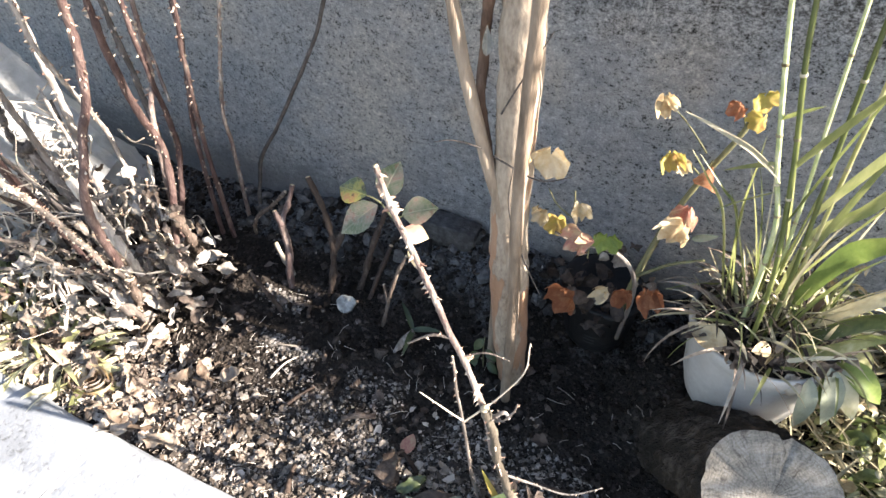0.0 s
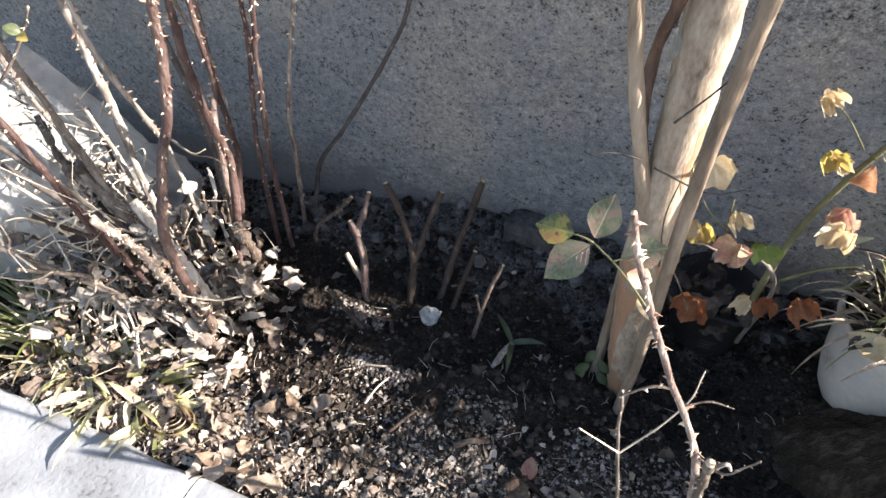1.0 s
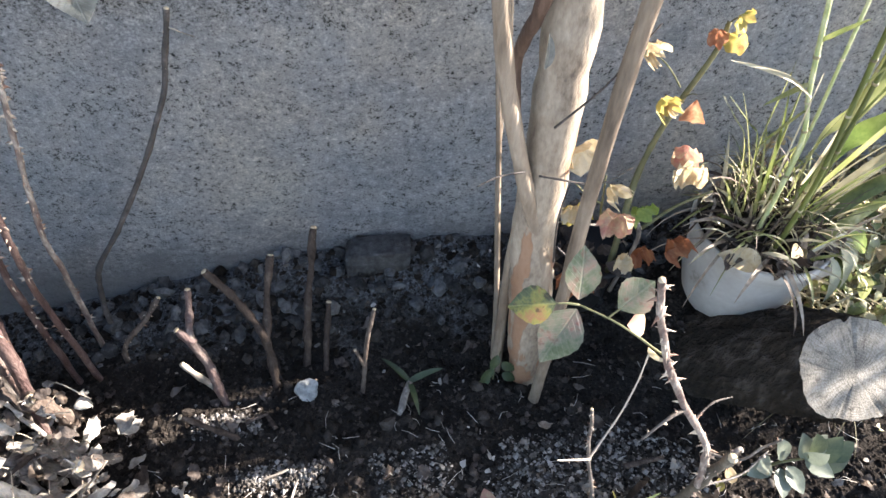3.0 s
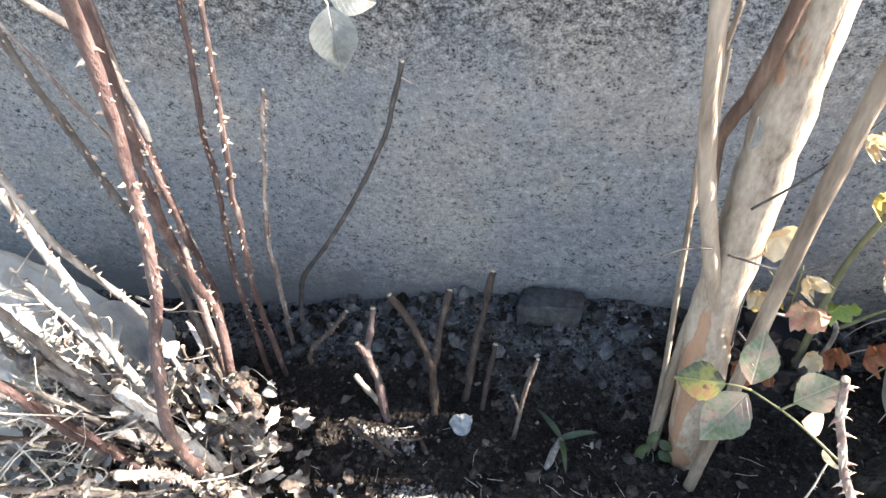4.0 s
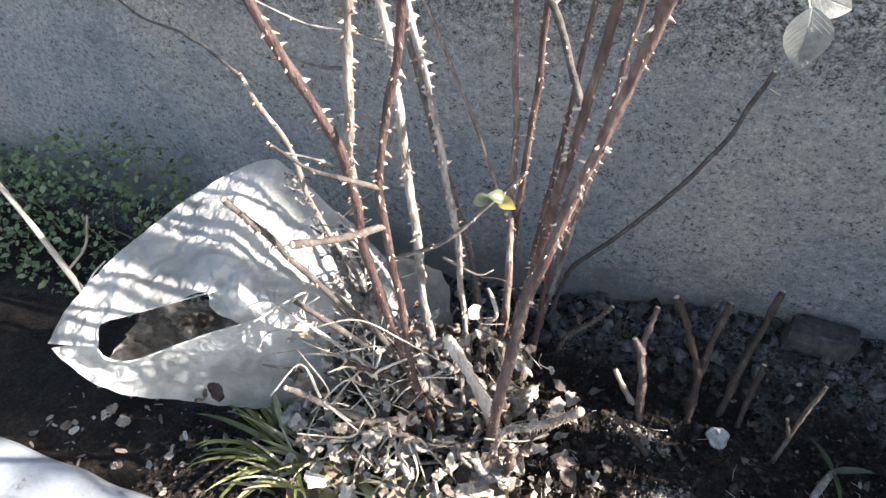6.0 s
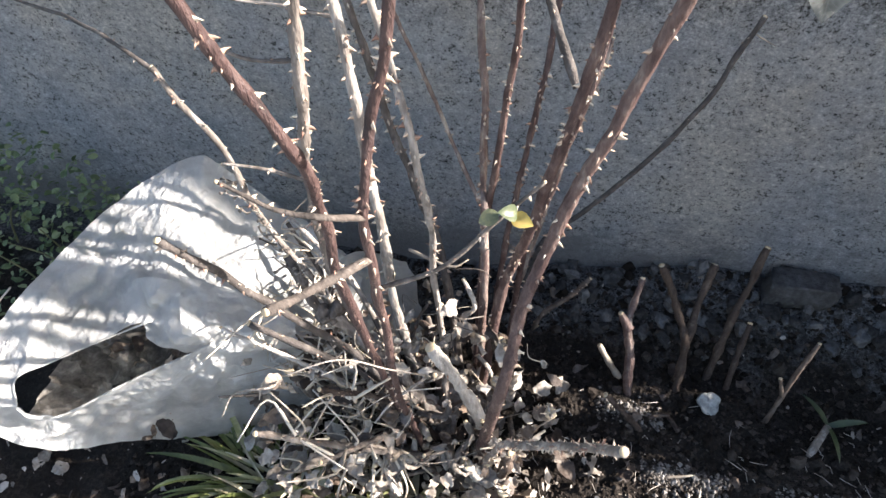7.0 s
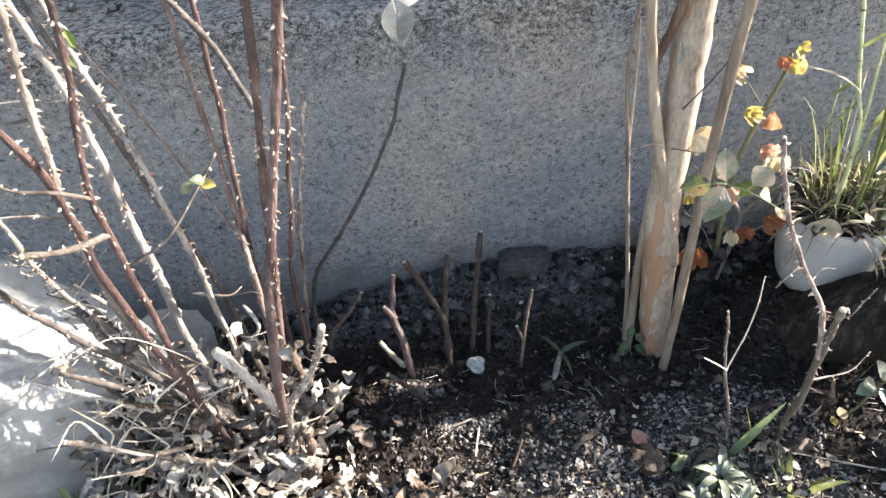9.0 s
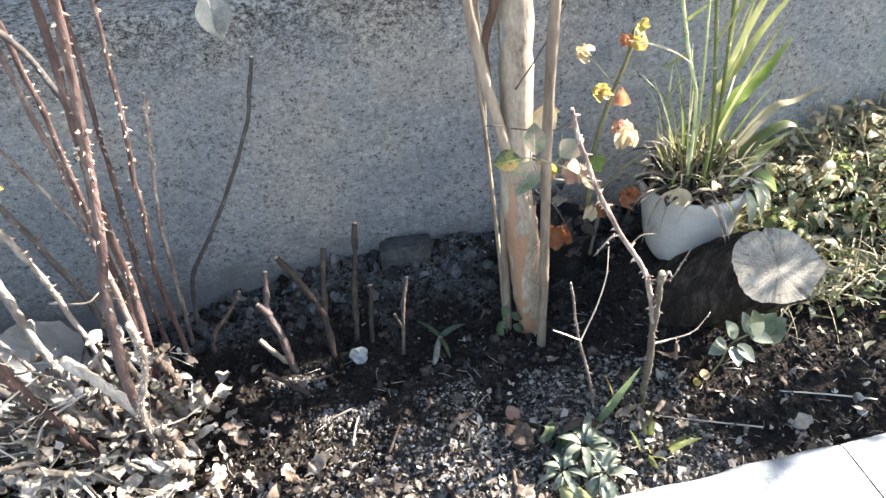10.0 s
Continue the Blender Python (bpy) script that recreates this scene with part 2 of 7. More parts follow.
def veined_surface(name, stops, scale, blotch, rough=0.36, thin=0.28):
    """A leaf that lies along its own Y axis: pale midrib, side veins, blotches and a browned margin."""
    m, nt, p = nodes_of(name)
    co = nt.nodes.new("ShaderNodeTexCoord").outputs["Object"]
    info = nt.nodes.new("ShaderNodeObjectInfo")
    moved = nt.nodes.new("ShaderNodeVectorMath")
    nt.links.new(co, moved.inputs[0])
    nt.links.new(info.outputs["Location"], moved.inputs[1])
    big, fine = noise_tex(nt, moved.outputs[0], scale, 4), noise_tex(nt, moved.outputs[0], 260, 3)
    col = ramp(nt, calc(nt, "ADD", calc(nt, "MULTIPLY", big, 0.8), calc(nt, "MULTIPLY", fine, 0.2)), stops)
    spots = ramp(nt, noise_tex(nt, moved.outputs[0], 95, 3, 0.5), [(0.6, (0, 0, 0)), (0.66, (0.75, 0.75, 0.75))])
    col = mix_col(nt, spots, col, blotch)
    sep = nt.nodes.new("ShaderNodeSeparateXYZ")
    nt.links.new(co, sep.inputs[0])
    across = calc(nt, "ABSOLUTE", sep.outputs[0])
    rib = ramp(nt, calc(nt, "MULTIPLY", across, 400.0), [(0.22, (1, 1, 1)), (0.5, (0, 0, 0))])
    slant = calc(nt, "SINE", calc(nt, "MULTIPLY", calc(nt, "SUBTRACT", sep.outputs[1], calc(nt, "MULTIPLY", across, 0.9)), 900.0))
    vein = calc(nt, "MAXIMUM", rib, ramp(nt, slant, [(0.93, (0, 0, 0)), (1.0, (0.6, 0.6, 0.6))]))
    col = mix_col(nt, calc(nt, "MULTIPLY", vein, 0.28), col, tuple(min(0.7, c * 1.6 + 0.06) for c in stops[len(stops) // 2][1]))
    nt.links.new(col, p.inputs["Base Color"])
    p.inputs["Roughness"].default_value = rough
    p.inputs["Specular IOR Level"].default_value = 0.5
    bump_to(nt, p, calc(nt, "SUBTRACT", calc(nt, "MULTIPLY", fine, 0.5), vein), 0.6, 0.0015)
    tr = nt.nodes.new("ShaderNodeBsdfTranslucent")
    nt.links.new(col, tr.inputs[0])
    mx = nt.nodes.new("ShaderNodeMixShader")
    mx.inputs[0].default_value = thin
    nt.links.new(p.outputs[0], mx.inputs[1])
    nt.links.new(tr.outputs[0], mx.inputs[2])
    nt.links.new(mx.outputs[0], nt.nodes["Material Output"].inputs[0])
    return m


WALL = wall_surface()
SOIL = soil_surface()
BARK = bark_surface()
GREY_BARK = surface("beige_brown_bark", [(0.28, (0.08, 0.058, 0.041)), (0.45, (0.18, 0.137, 0.1)), (0.6, (0.28, 0.222, 0.167)), (0.75, (0.4, 0.335, 0.265))], 30, 0.7, 0.8, 0.003, 170, "object", 0.1, (1, 1, 0.2))
RED_BARK = surface("red_brown_bark", [(0.28, (0.035, 0.02, 0.014)), (0.48, (0.1, 0.06, 0.042)), (0.62, (0.17, 0.112, 0.08)), (0.78, (0.3, 0.23, 0.175))], 36, 0.75, 0.9, 0.004, 180, squash=(1, 1, 0.25))
END_GRAIN = wood_end_surface()
FILM = film_surface()
WHITEWASH = paint_surface()
DIRTY_FILM = surface("soiled_plastic_film", [(0.34, (0.035, 0.03, 0.025)), (0.5, (0.15, 0.135, 0.118)), (0.64, (0.36, 0.335, 0.3))], 22, 0.5, 0.8, 0.006, 90, thin=0.35, spec=0.4)
UNSEEN_WALL = surface("unseen_wall_render", [(0.3, (0.5, 0.46, 0.38)), (0.7, (0.62, 0.58, 0.5))], 4, 0.9, 0.5, 0.004, 120)
PAVING = surface("grey_concrete", [(0.3, (0.3, 0.29, 0.27)), (0.7, (0.42, 0.41, 0.39))], 3, 0.9, 0.4, 0.003, 130)
CANE = surface("red_brown_cane", [(0.25, (0.022, 0.0125, 0.012)), (0.42, (0.058, 0.033, 0.03)), (0.56, (0.11, 0.073, 0.064)), (0.68, (0.2, 0.158, 0.135)), (0.8, (0.42, 0.37, 0.32))], 55, 0.62, 1.0, 0.004, 260, "object", 0.16, (1, 1, 0.35), spec=0.35)
OLD_CANE = surface("grey_brown_cane", [(0.25, (0.03, 0.0245, 0.0215)), (0.42, (0.08, 0.066, 0.057)), (0.58, (0.165, 0.14, 0.122)), (0.78, (0.38, 0.342, 0.305))], 55, 0.8, 1.0, 0.003, 200, "object", 0.15, (1, 1, 0.3))
DARK_CANE = surface("dark_dead_cane", [(0.3, (0.028, 0.024, 0.022)), (0.55, (0.075, 0.064, 0.058)), (0.75, (0.17, 0.152, 0.14))], 45, 0.8, 0.9, 0.003, 220)
TWIG = surface("bleached_twig", [(0.25, (0.22, 0.18, 0.14)), (0.5, (0.43, 0.37, 0.295)), (0.8, (0.64, 0.57, 0.48))], 30, 0.8, 0.5, 0.001, 250, "object", 0.2, (1, 1, 0.4))
THORN = surface("pale_thorn", [(0.25, (0.2, 0.11, 0.08)), (0.5, (0.42, 0.32, 0.245)), (0.75, (0.58, 0.49, 0.39))], 40, 0.6, 0.1, 0.0005, 200, "object", 0.3)
CUT = surface("pale_cut_wood", [(0.3, (0.42, 0.32, 0.2)), (0.7, (0.64, 0.52, 0.36))], 60, 0.9, 0.3, 0.0005, 300)
BROWN_STEM = surface("grey_brown_stem", [(0.3, (0.035, 0.028, 0.021)), (0.55, (0.09, 0.075, 0.056)), (0.75, (0.22, 0.19, 0.15))], 45, 0.85, 1.0, 0.003, 200, squash=(1, 1, 0.35))
GREEN_STEM = surface("green_stem", [(0.3, (0.08, 0.08, 0.04)), (0.7, (0.19, 0.18, 0.09))], 30, 0.7, 0.4, 0.001, 200)
ROSE_LEAF = surface("dull_rose_leaf", [(0.25, (0.05, 0.07, 0.03)), (0.42, (0.11, 0.13, 0.07)), (0.55, (0.2, 0.2, 0.11)), (0.66, (0.34, 0.31, 0.12)), (0.78, (0.28, 0.14, 0.09))], 45, 0.36, 0.5, 0.001, 220, "object", 0.14, thin=0.3, spec=0.5)
MOTTLED_LEAF = veined_surface("mottled_rose_leaf", [(0.34, (0.045, 0.068, 0.026)), (0.45, (0.1, 0.12, 0.06)), (0.53, (0.17, 0.17, 0.11)), (0.6, (0.24, 0.18, 0.13)), (0.68, (0.24, 0.1, 0.075))], 30, (0.15, 0.08, 0.05), 0.3)
SPOTTED_LEAF = veined_surface("spotted_rose_leaf", [(0.36, (0.035, 0.055, 0.03)), (0.48, (0.1, 0.115, 0.05)), (0.56, (0.26, 0.24, 0.06)), (0.66, (0.3, 0.15, 0.07))], 34, (0.05, 0.035, 0.02), 0.4)
HANG_LEAF = veined_surface("pale_grey_leaf", [(0.34, (0.075, 0.082, 0.075)), (0.5, (0.125, 0.132, 0.125)), (0.66, (0.19, 0.195, 0.185))], 40, (0.1, 0.09, 0.075), 0.42, 0.2)
VEINED = (MOTTLED_LEAF, SPOTTED_LEAF, HANG_LEAF)
GREY_LEAF = surface("silvery_leaf", [(0.3, (0.1, 0.118, 0.082)), (0.7, (0.23, 0.25, 0.19))], 40, 0.45, 0.4, 0.001, 220, "island", 0.15, thin=0.2, spec=0.5)
DRY_LEAF = surface("dry_leaf", [(0.2, (0.075, 0.05, 0.036)), (0.42, (0.185, 0.137, 0.1)), (0.6, (0.31, 0.252, 0.195)), (0.85, (0.46, 0.4, 0.33))], 55, 0.65, 0.8, 0.003, 160, "object", 0.26, thin=0.18)
SMALL_LEAF = surface("small_dry_leaf", [(0.15, (0.05, 0.036, 0.028)), (0.4, (0.14, 0.108, 0.084)), (0.6, (0.26, 0.215, 0.175)), (0.85, (0.5, 0.445, 0.375))], 60, 0.65, 0.8, 0.003, 170, "island", 0.38, thin=0.15)
BLEACHED = surface("bleached_dead_leaf", [(0.2, (0.1, 0.08, 0.064)), (0.42, (0.22, 0.19, 0.16)), (0.6, (0.35, 0.315, 0.275)), (0.85, (0.54, 0.5, 0.445))], 55, 0.6, 0.9, 0.003, 160, "object", 0.24, thin=0.2)
# withered brown, which also stands for dry leaves in shade
BROWN_LEAF = surface("dark_brown_leaf", [(0.2, (0.02, 0.0145, 0.012)), (0.5, (0.055, 0.041, 0.033)), (0.8, (0.14, 0.11, 0.09))], 55, 0.7, 0.8, 0.003, 160, "object", 0.25, thin=0.08)
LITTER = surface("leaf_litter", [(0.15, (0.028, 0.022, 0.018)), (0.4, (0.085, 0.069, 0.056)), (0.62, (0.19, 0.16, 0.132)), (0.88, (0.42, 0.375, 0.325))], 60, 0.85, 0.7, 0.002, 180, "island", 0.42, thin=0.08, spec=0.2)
# paler version of the soil clod, with sunlight put into its colour
SUNLIT_CRUMB = surface("sunlit_crumb", [(0.2, (0.025, 0.022, 0.019)), (0.45, (0.085, 0.075, 0.066)), (0.62, (0.18, 0.163, 0.146)), (0.85, (0.36, 0.33, 0.3))], 70, 1.0, 1.0, 0.004, 300, "island", 0.3, spec=0.05)
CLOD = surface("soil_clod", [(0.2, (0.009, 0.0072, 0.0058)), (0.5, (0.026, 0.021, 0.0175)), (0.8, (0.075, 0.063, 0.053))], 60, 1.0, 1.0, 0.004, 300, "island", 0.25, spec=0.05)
STUB = surface("dark_brown_stub", [(0.25, (0.025, 0.017, 0.013)), (0.5, (0.065, 0.047, 0.037)), (0.75, (0.15, 0.118, 0.095))], 50, 0.85, 0.9, 0.003, 200, "object", 0.12, (1, 1, 0.3), spec=0.2)
RUBBLE = surface("earthy_rubble", [(0.2, (0.022, 0.0208, 0.0202)), (0.5, (0.066, 0.063, 0.0615)), (0.8, (0.17, 0.165, 0.162))], 70, 0.95, 1.0, 0.006, 260, "island", 0.22, spec=0.05)
PALE_WOOD = surface("bleached_old_wood", [(0.22, (0.1, 0.085, 0.072)), (0.42, (0.22, 0.19, 0.163)), (0.58, (0.36, 0.322, 0.282)), (0.8, (0.56, 0.515, 0.46))], 45, 0.85, 1.0, 0.004, 180, "object", 0.2, (1, 1, 0.35))
STRAP = surface("withered_strap_leaf", [(0.15, (0.17, 0.18, 0.07)), (0.4, (0.4, 0.39, 0.2)), (0.6, (0.55, 0.52, 0.36)), (0.85, (0.68, 0.64, 0.52))], 22, 0.5, 0.5, 0.001, 160, "object", 0.3, thin=0.4, spec=0.4)
STONE = surface("grey_stone", [(0.25, (0.035, 0.0335, 0.0325)), (0.5, (0.08, 0.078, 0.077)), (0.75, (0.16, 0.157, 0.155))], 45, 0.95, 1.0, 0.006, 150, "object", 0.12, spec=0.1)
YELLOW_LEAF = surface("yellowing_leaf", [(0.25, (0.2, 0.2, 0.05)), (0.42, (0.4, 0.34, 0.09)), (0.55, (0.48, 0.36, 0.12)), (0.7, (0.32, 0.17, 0.08))], 34, 0.55, 0.5, 0.001, 200, thin=0.45)
ORANGE_LEAF = surface("orange_dry_leaf", [(0.25, (0.2, 0.065, 0.035)), (0.5, (0.36, 0.15, 0.08)), (0.7, (0.5, 0.33, 0.2))], 30, 0.6, 0.6, 0.002, 200, thin=0.35)
# the orange leaf with shade put into its colour, for the low leaves
SHADED_ORANGE = surface("shaded_orange_leaf", [(0.25, (0.1, 0.032, 0.016)), (0.5, (0.22, 0.08, 0.035)), (0.7, (0.32, 0.16, 0.08))], 34, 0.7, 0.7, 0.002, 200, thin=0.25)
PINK_LEAF = surface("reddish_leaf", [(0.3, (0.3, 0.11, 0.09)), (0.45, (0.46, 0.24, 0.19)), (0.58, (0.5, 0.4, 0.26)), (0.75, (0.32, 0.32, 0.12))], 24, 0.55, 0.5, 0.001, 200, thin=0.4)
CREAM_LEAF = surface("cream_dry_leaf", [(0.3, (0.4, 0.25, 0.12)), (0.48, (0.58, 0.46, 0.28)), (0.7, (0.7, 0.63, 0.48))], 24, 0.6, 0.6, 0.002, 200, thin=0.4)
DARK_LEAF = surface("dark_green_leaf", [(0.25, (0.02, 0.032, 0.014)), (0.5, (0.045, 0.064, 0.026)), (0.75, (0.1, 0.115, 0.05))], 30, 0.45, 0.4, 0.001, 200, "object", 0.12, thin=0.25, spec=0.5)
WEED = surface("grey_green_weed", [(0.2, (0.07, 0.105, 0.045)), (0.5, (0.17, 0.22, 0.1)), (0.8, (0.3, 0.34, 0.19))], 25, 0.5, 0.4, 0.001, 200, "island", 0.3, thin=0.35, spec=0.4)
PALE_CULM = surface("pale_culm", [(0.3, (0.2, 0.26, 0.09)), (0.5, (0.36, 0.4, 0.2)), (0.7, (0.52, 0.52, 0.34))], 40, 0.45, 0.5, 0.001, 200, spec=0.5)
COVER = surface("pale_green_cover", [(0.12, (0.07, 0.095, 0.03)), (0.36, (0.2, 0.23, 0.085)), (0.58, (0.4, 0.4, 0.2)), (0.84, (0.66, 0.62, 0.46))], 20, 0.36, 0.4, 0.001, 200, "island", 0.4, thin=0.4, spec=0.5)
FRESH_LEAF = surface("fresh_green_leaf", [(0.25, (0.07, 0.11, 0.025)), (0.5, (0.15, 0.21, 0.05)), (0.75, (0.28, 0.33, 0.1))], 20, 0.5, 0.4, 0.001, 200, "island", 0.2, thin=0.4)
BLADE = surface("green_blade", [(0.2, (0.06, 0.08, 0.026)), (0.42, (0.15, 0.175, 0.055)), (0.64, (0.29, 0.295, 0.125)), (0.82, (0.52, 0.49, 0.32))], 30, 0.42, 0.4, 0.001, 160, "object", 0.26, (1, 1, 0.25), thin=0.38, spec=0.5)
STRAW = surface("straw_blade", [(0.2, (0.13, 0.11, 0.06)), (0.5, (0.34, 0.3, 0.19)), (0.8, (0.58, 0.53, 0.39))], 14, 0.6, 0.4, 0.001, 160, "object", 0.3, (1, 1, 0.3), thin=0.25)
POT_WHITE = surface("scuffed_white_plastic", [(0.3, (0.15, 0.135, 0.11)), (0.42, (0.33, 0.315, 0.29)), (0.7, (0.43, 0.42, 0.4))], 14, 0.6, 0.4, 0.001, 90, spec=0.35)
POT_BLACK = surface("black_plastic", [(0.3, (0.008, 0.008, 0.009)), (0.7, (0.022, 0.021, 0.021))], 14, 0.6, 0.5, 0.004, 60, spec=0.2)
PRINT = surface("worn_grey_print", [(0.3, (0.03, 0.03, 0.03)), (0.7, (0.06, 0.06, 0.06))], 60, 0.7, 0.1, 0.0005, 100)
LID = surface("dirty_white_lid", [(0.35, (0.13, 0.13, 0.12)), (0.6, (0.34, 0.34, 0.32))], 60, 0.5, 0.4, 0.001, 200, spec=0.4)
LOG_BARK = surface("rough_log_bark", [(0.25, (0.009, 0.0072, 0.0056)), (0.5, (0.03, 0.0245, 0.0195)), (0.75, (0.11, 0.092, 0.076))], 34, 0.95, 1.0, 0.012, 120, squash=(1, 1, 0.3), spec=0.1)


# ---------------------------------------------------------------- building helpers
class Build:
    """Gathers vertices and faces for one mesh."""

    def __init__(self):
        self.v, self.f = [], []

    def add(self, verts, faces):
        o = len(self.v)
        self.v.extend(verts)
        self.f.extend([tuple(i + o for i in f) for f in faces])

    def mesh(self, name, material, smooth=True):
        me = bpy.data.meshes.new(name)
        me.from_pydata([tuple(p) for p in self.v], [], self.f)
        me.materials.append(material)
        if smooth:
            me.polygons.foreach_set("use_smooth", [True] * len(me.polygons))
        me.update()
        return me


def part(name, made, material, parent=None, label="", smooth=True):
    ob = new(name, made.mesh(name, material, smooth))
    if parent is not None:
        ob.parent = parent
        ob.matrix_parent_inverse = parent.matrix_world.inverted() if parent.type != "EMPTY" else Matrix.Translation(-parent.location)
    if label:
        ob["label"] = label
    return ob


def thing(name, place, label, category, group="", kind=""):
    e = new(name)
    e.empty_display_size = 0.05
    e.location = place
    return tagged(e, label, category, group, kind)


def rnd(a, b):
    return random.uniform(a, b)


def glide(pts, n=6):
    """A smooth line through the points."""
    p = [Vector(q) for q in pts]
    if len(p) == 2:
        return [p[0].lerp(p[1], i / n) for i in range(n + 1)]
    p = [p[0] * 2 - p[1]] + p + [p[-1] * 2 - p[-2]]
    out = []
    for i in range(1, len(p) - 2):
        a, b, c, d = p[i - 1:i + 3]
        for k in range(n):
            t = k / n
            out.append(0.5 * (2 * b + (c - a) * t + (2 * a - 5 * b + 4 * c - d) * t * t + (3 * b - a - 3 * c + d) * t ** 3))
    return out + [p[-2]]


def frames_along(line):
    side = None
    out = []
    for i, p in enumerate(line):
        d = (line[min(i + 1, len(line) - 1)] - line[max(i - 1, 0)]).normalized()
        if side is None:
            side = d.orthogonal().normalized()
        side = (side - d * side.dot(d)).normalized()
        out.append((p, d, side, d.cross(side)))
    return out


def tube(bld, line, r0, r1, sides=8, knob=0.0, flat=1.0, caps=True):
    fr = frames_along(line)
    n = len(fr)
    verts, faces = [], []
    for i, (p, d, a, b) in enumerate(fr):
        r = r0(i / (n - 1)) if callable(r0) else r0 + (r1 - r0) * i / (n - 1)
        if knob:
            r *= 1 + knob * noise.noise(p * 60) + knob * 0.6 * noise.noise(p * 25 + Vector((7, 0, 0)))
        for k in range(sides):
            t = TAU * k / sides
            verts.append(p + (a * math.cos(t) * flat + b * math.sin(t)) * r)
    for i in range(n - 1):
        for k in range(sides):
            k2 = (k + 1) % sides
            faces.append((i * sides + k, i * sides + k2, (i + 1) * sides + k2, (i + 1) * sides + k))
    if caps:
        faces.append(tuple(range(sides))[::-1])
        faces.append(tuple((n - 1) * sides + k for k in range(sides)))
    bld.add(verts, faces)


def thorn_mesh():
    """A hooked thorn of unit length that grows along +X, its point bent towards -Z."""
    bld = Build()
    bld.add([Vector(p) for p in ((0, 0, 0.45), (0, -0.2, 0), (0, 0, -0.5), (0, 0.2, 0), (0.5, 0, 0.12), (0.5, -0.09, -0.06), (0.5, 0, -0.27), (0.5, 0.09, -0.06), (1, 0, -0.35))],
            [(0, 1, 5, 4), (1, 2, 6, 5), (2, 3, 7, 6), (3, 0, 4, 7), (4, 5, 8), (5, 6, 8), (6, 7, 8), (7, 4, 8)])
    return bld.mesh("thorn", THORN)


THORN_MESH = thorn_mesh()


def grow_thorns(cane, line, r0, r1, gap, size):
    """Hooked thorns scattered along a cane, each a piece of its own."""
    fr = frames_along(line)
    total = sum((line[i + 1] - line[i]).length for i in range(len(line) - 1))
    for _ in range(max(1, int(total / gap))):
        s = rnd(0.04, 0.98) * (len(fr) - 1)
        i = int(s)
        p, d, a, b = fr[i]
        p = p.lerp(fr[min(i + 1, len(fr) - 1)][0], s - i)
        r = r0 + (r1 - r0) * s / (len(fr) - 1)
        t = rnd(0, TAU)
        out = a * math.cos(t) + b * math.sin(t)
        h = size * rnd(0.5, 1.3)
        d = d if rnd(0, 1) < 0.85 else -d
        w = d.cross(out)
        m = Matrix((out, w, d)).transposed().to_4x4() @ Matrix.Diagonal((h, h, h * rnd(0.8, 1.2), 1))
        m.translation = p + out * r * 0.62
        ob = new("thorn", THORN_MESH)
        ob.parent = cane
        ob.matrix_parent_inverse = Matrix.Translation((0, 0, 0))
        ob.matrix_basis = m


def add_cane(parent, name, pts, r0, r1, material, gap=0.02, size=0.009, label="", cut=True, knob=0.1, n=11):
    line = glide(pts, n)
    line = [p + Vector((noise.noise(p * 14), noise.noise(p * 14 + Vector((5, 5, 5))), 0)) * 0.0035 for p in line]
    bld = Build()
    slim = 0.8 if r0 < 0.006 else 0.68
    tube(bld, line, r0 * slim, r1 * slim, 10, knob * 2.4)
    ob = part(name, bld, material, parent, label)
    if gap:
        grow_thorns(ob, line, r0, r1, gap * 0.72, size * 0.72)
    if cut:
        d = (line[-1] - line[-2]).normalized()
        c = Build()
        tube(c, [line[-1] - d * 0.001, line[-1] + d * 0.0015], r1 * slim * 0.96, r1 * slim * 0.8, 8)
        part("cut_end", c, CUT, ob)
    return ob


def leaf_shape(length, width, curl=0.2, fold=0.25, teeth=0.0, n=9, peak=0.42, wave=0.0, blunt=0.8):
    """A leaf that lies along +Y with its upper side to +Z, base at the origin."""
    v, f = [], []
    cols = (-1, -0.55, 0, 0.55, 1)
    for i in range(n + 1):
        s = i / n
        w = width * 0.5 * (math.sin(math.pi * s ** (math.log(0.5) / math.log(peak))) ** blunt if 0 < s < 1 else 0.03)
        ang = curl * s
        y, z = (length * math.sin(ang) / curl, length * (1 - math.cos(ang)) / curl) if abs(curl) > 1e-3 else (length * s, 0)
        for c in cols:
            ww = w * (1 + (teeth if i % 2 and abs(c) == 1 else 0))
            v.append(Vector((ww * c, y, -z + abs(ww * c) * fold + wave * math.sin(9 * s + 3 * c) * width * abs(c))))
    for i in range(n):
        for k in range(4):
            a = i * 5 + k
            f.append((a, a + 1, a + 6, a + 5))
    return v, f


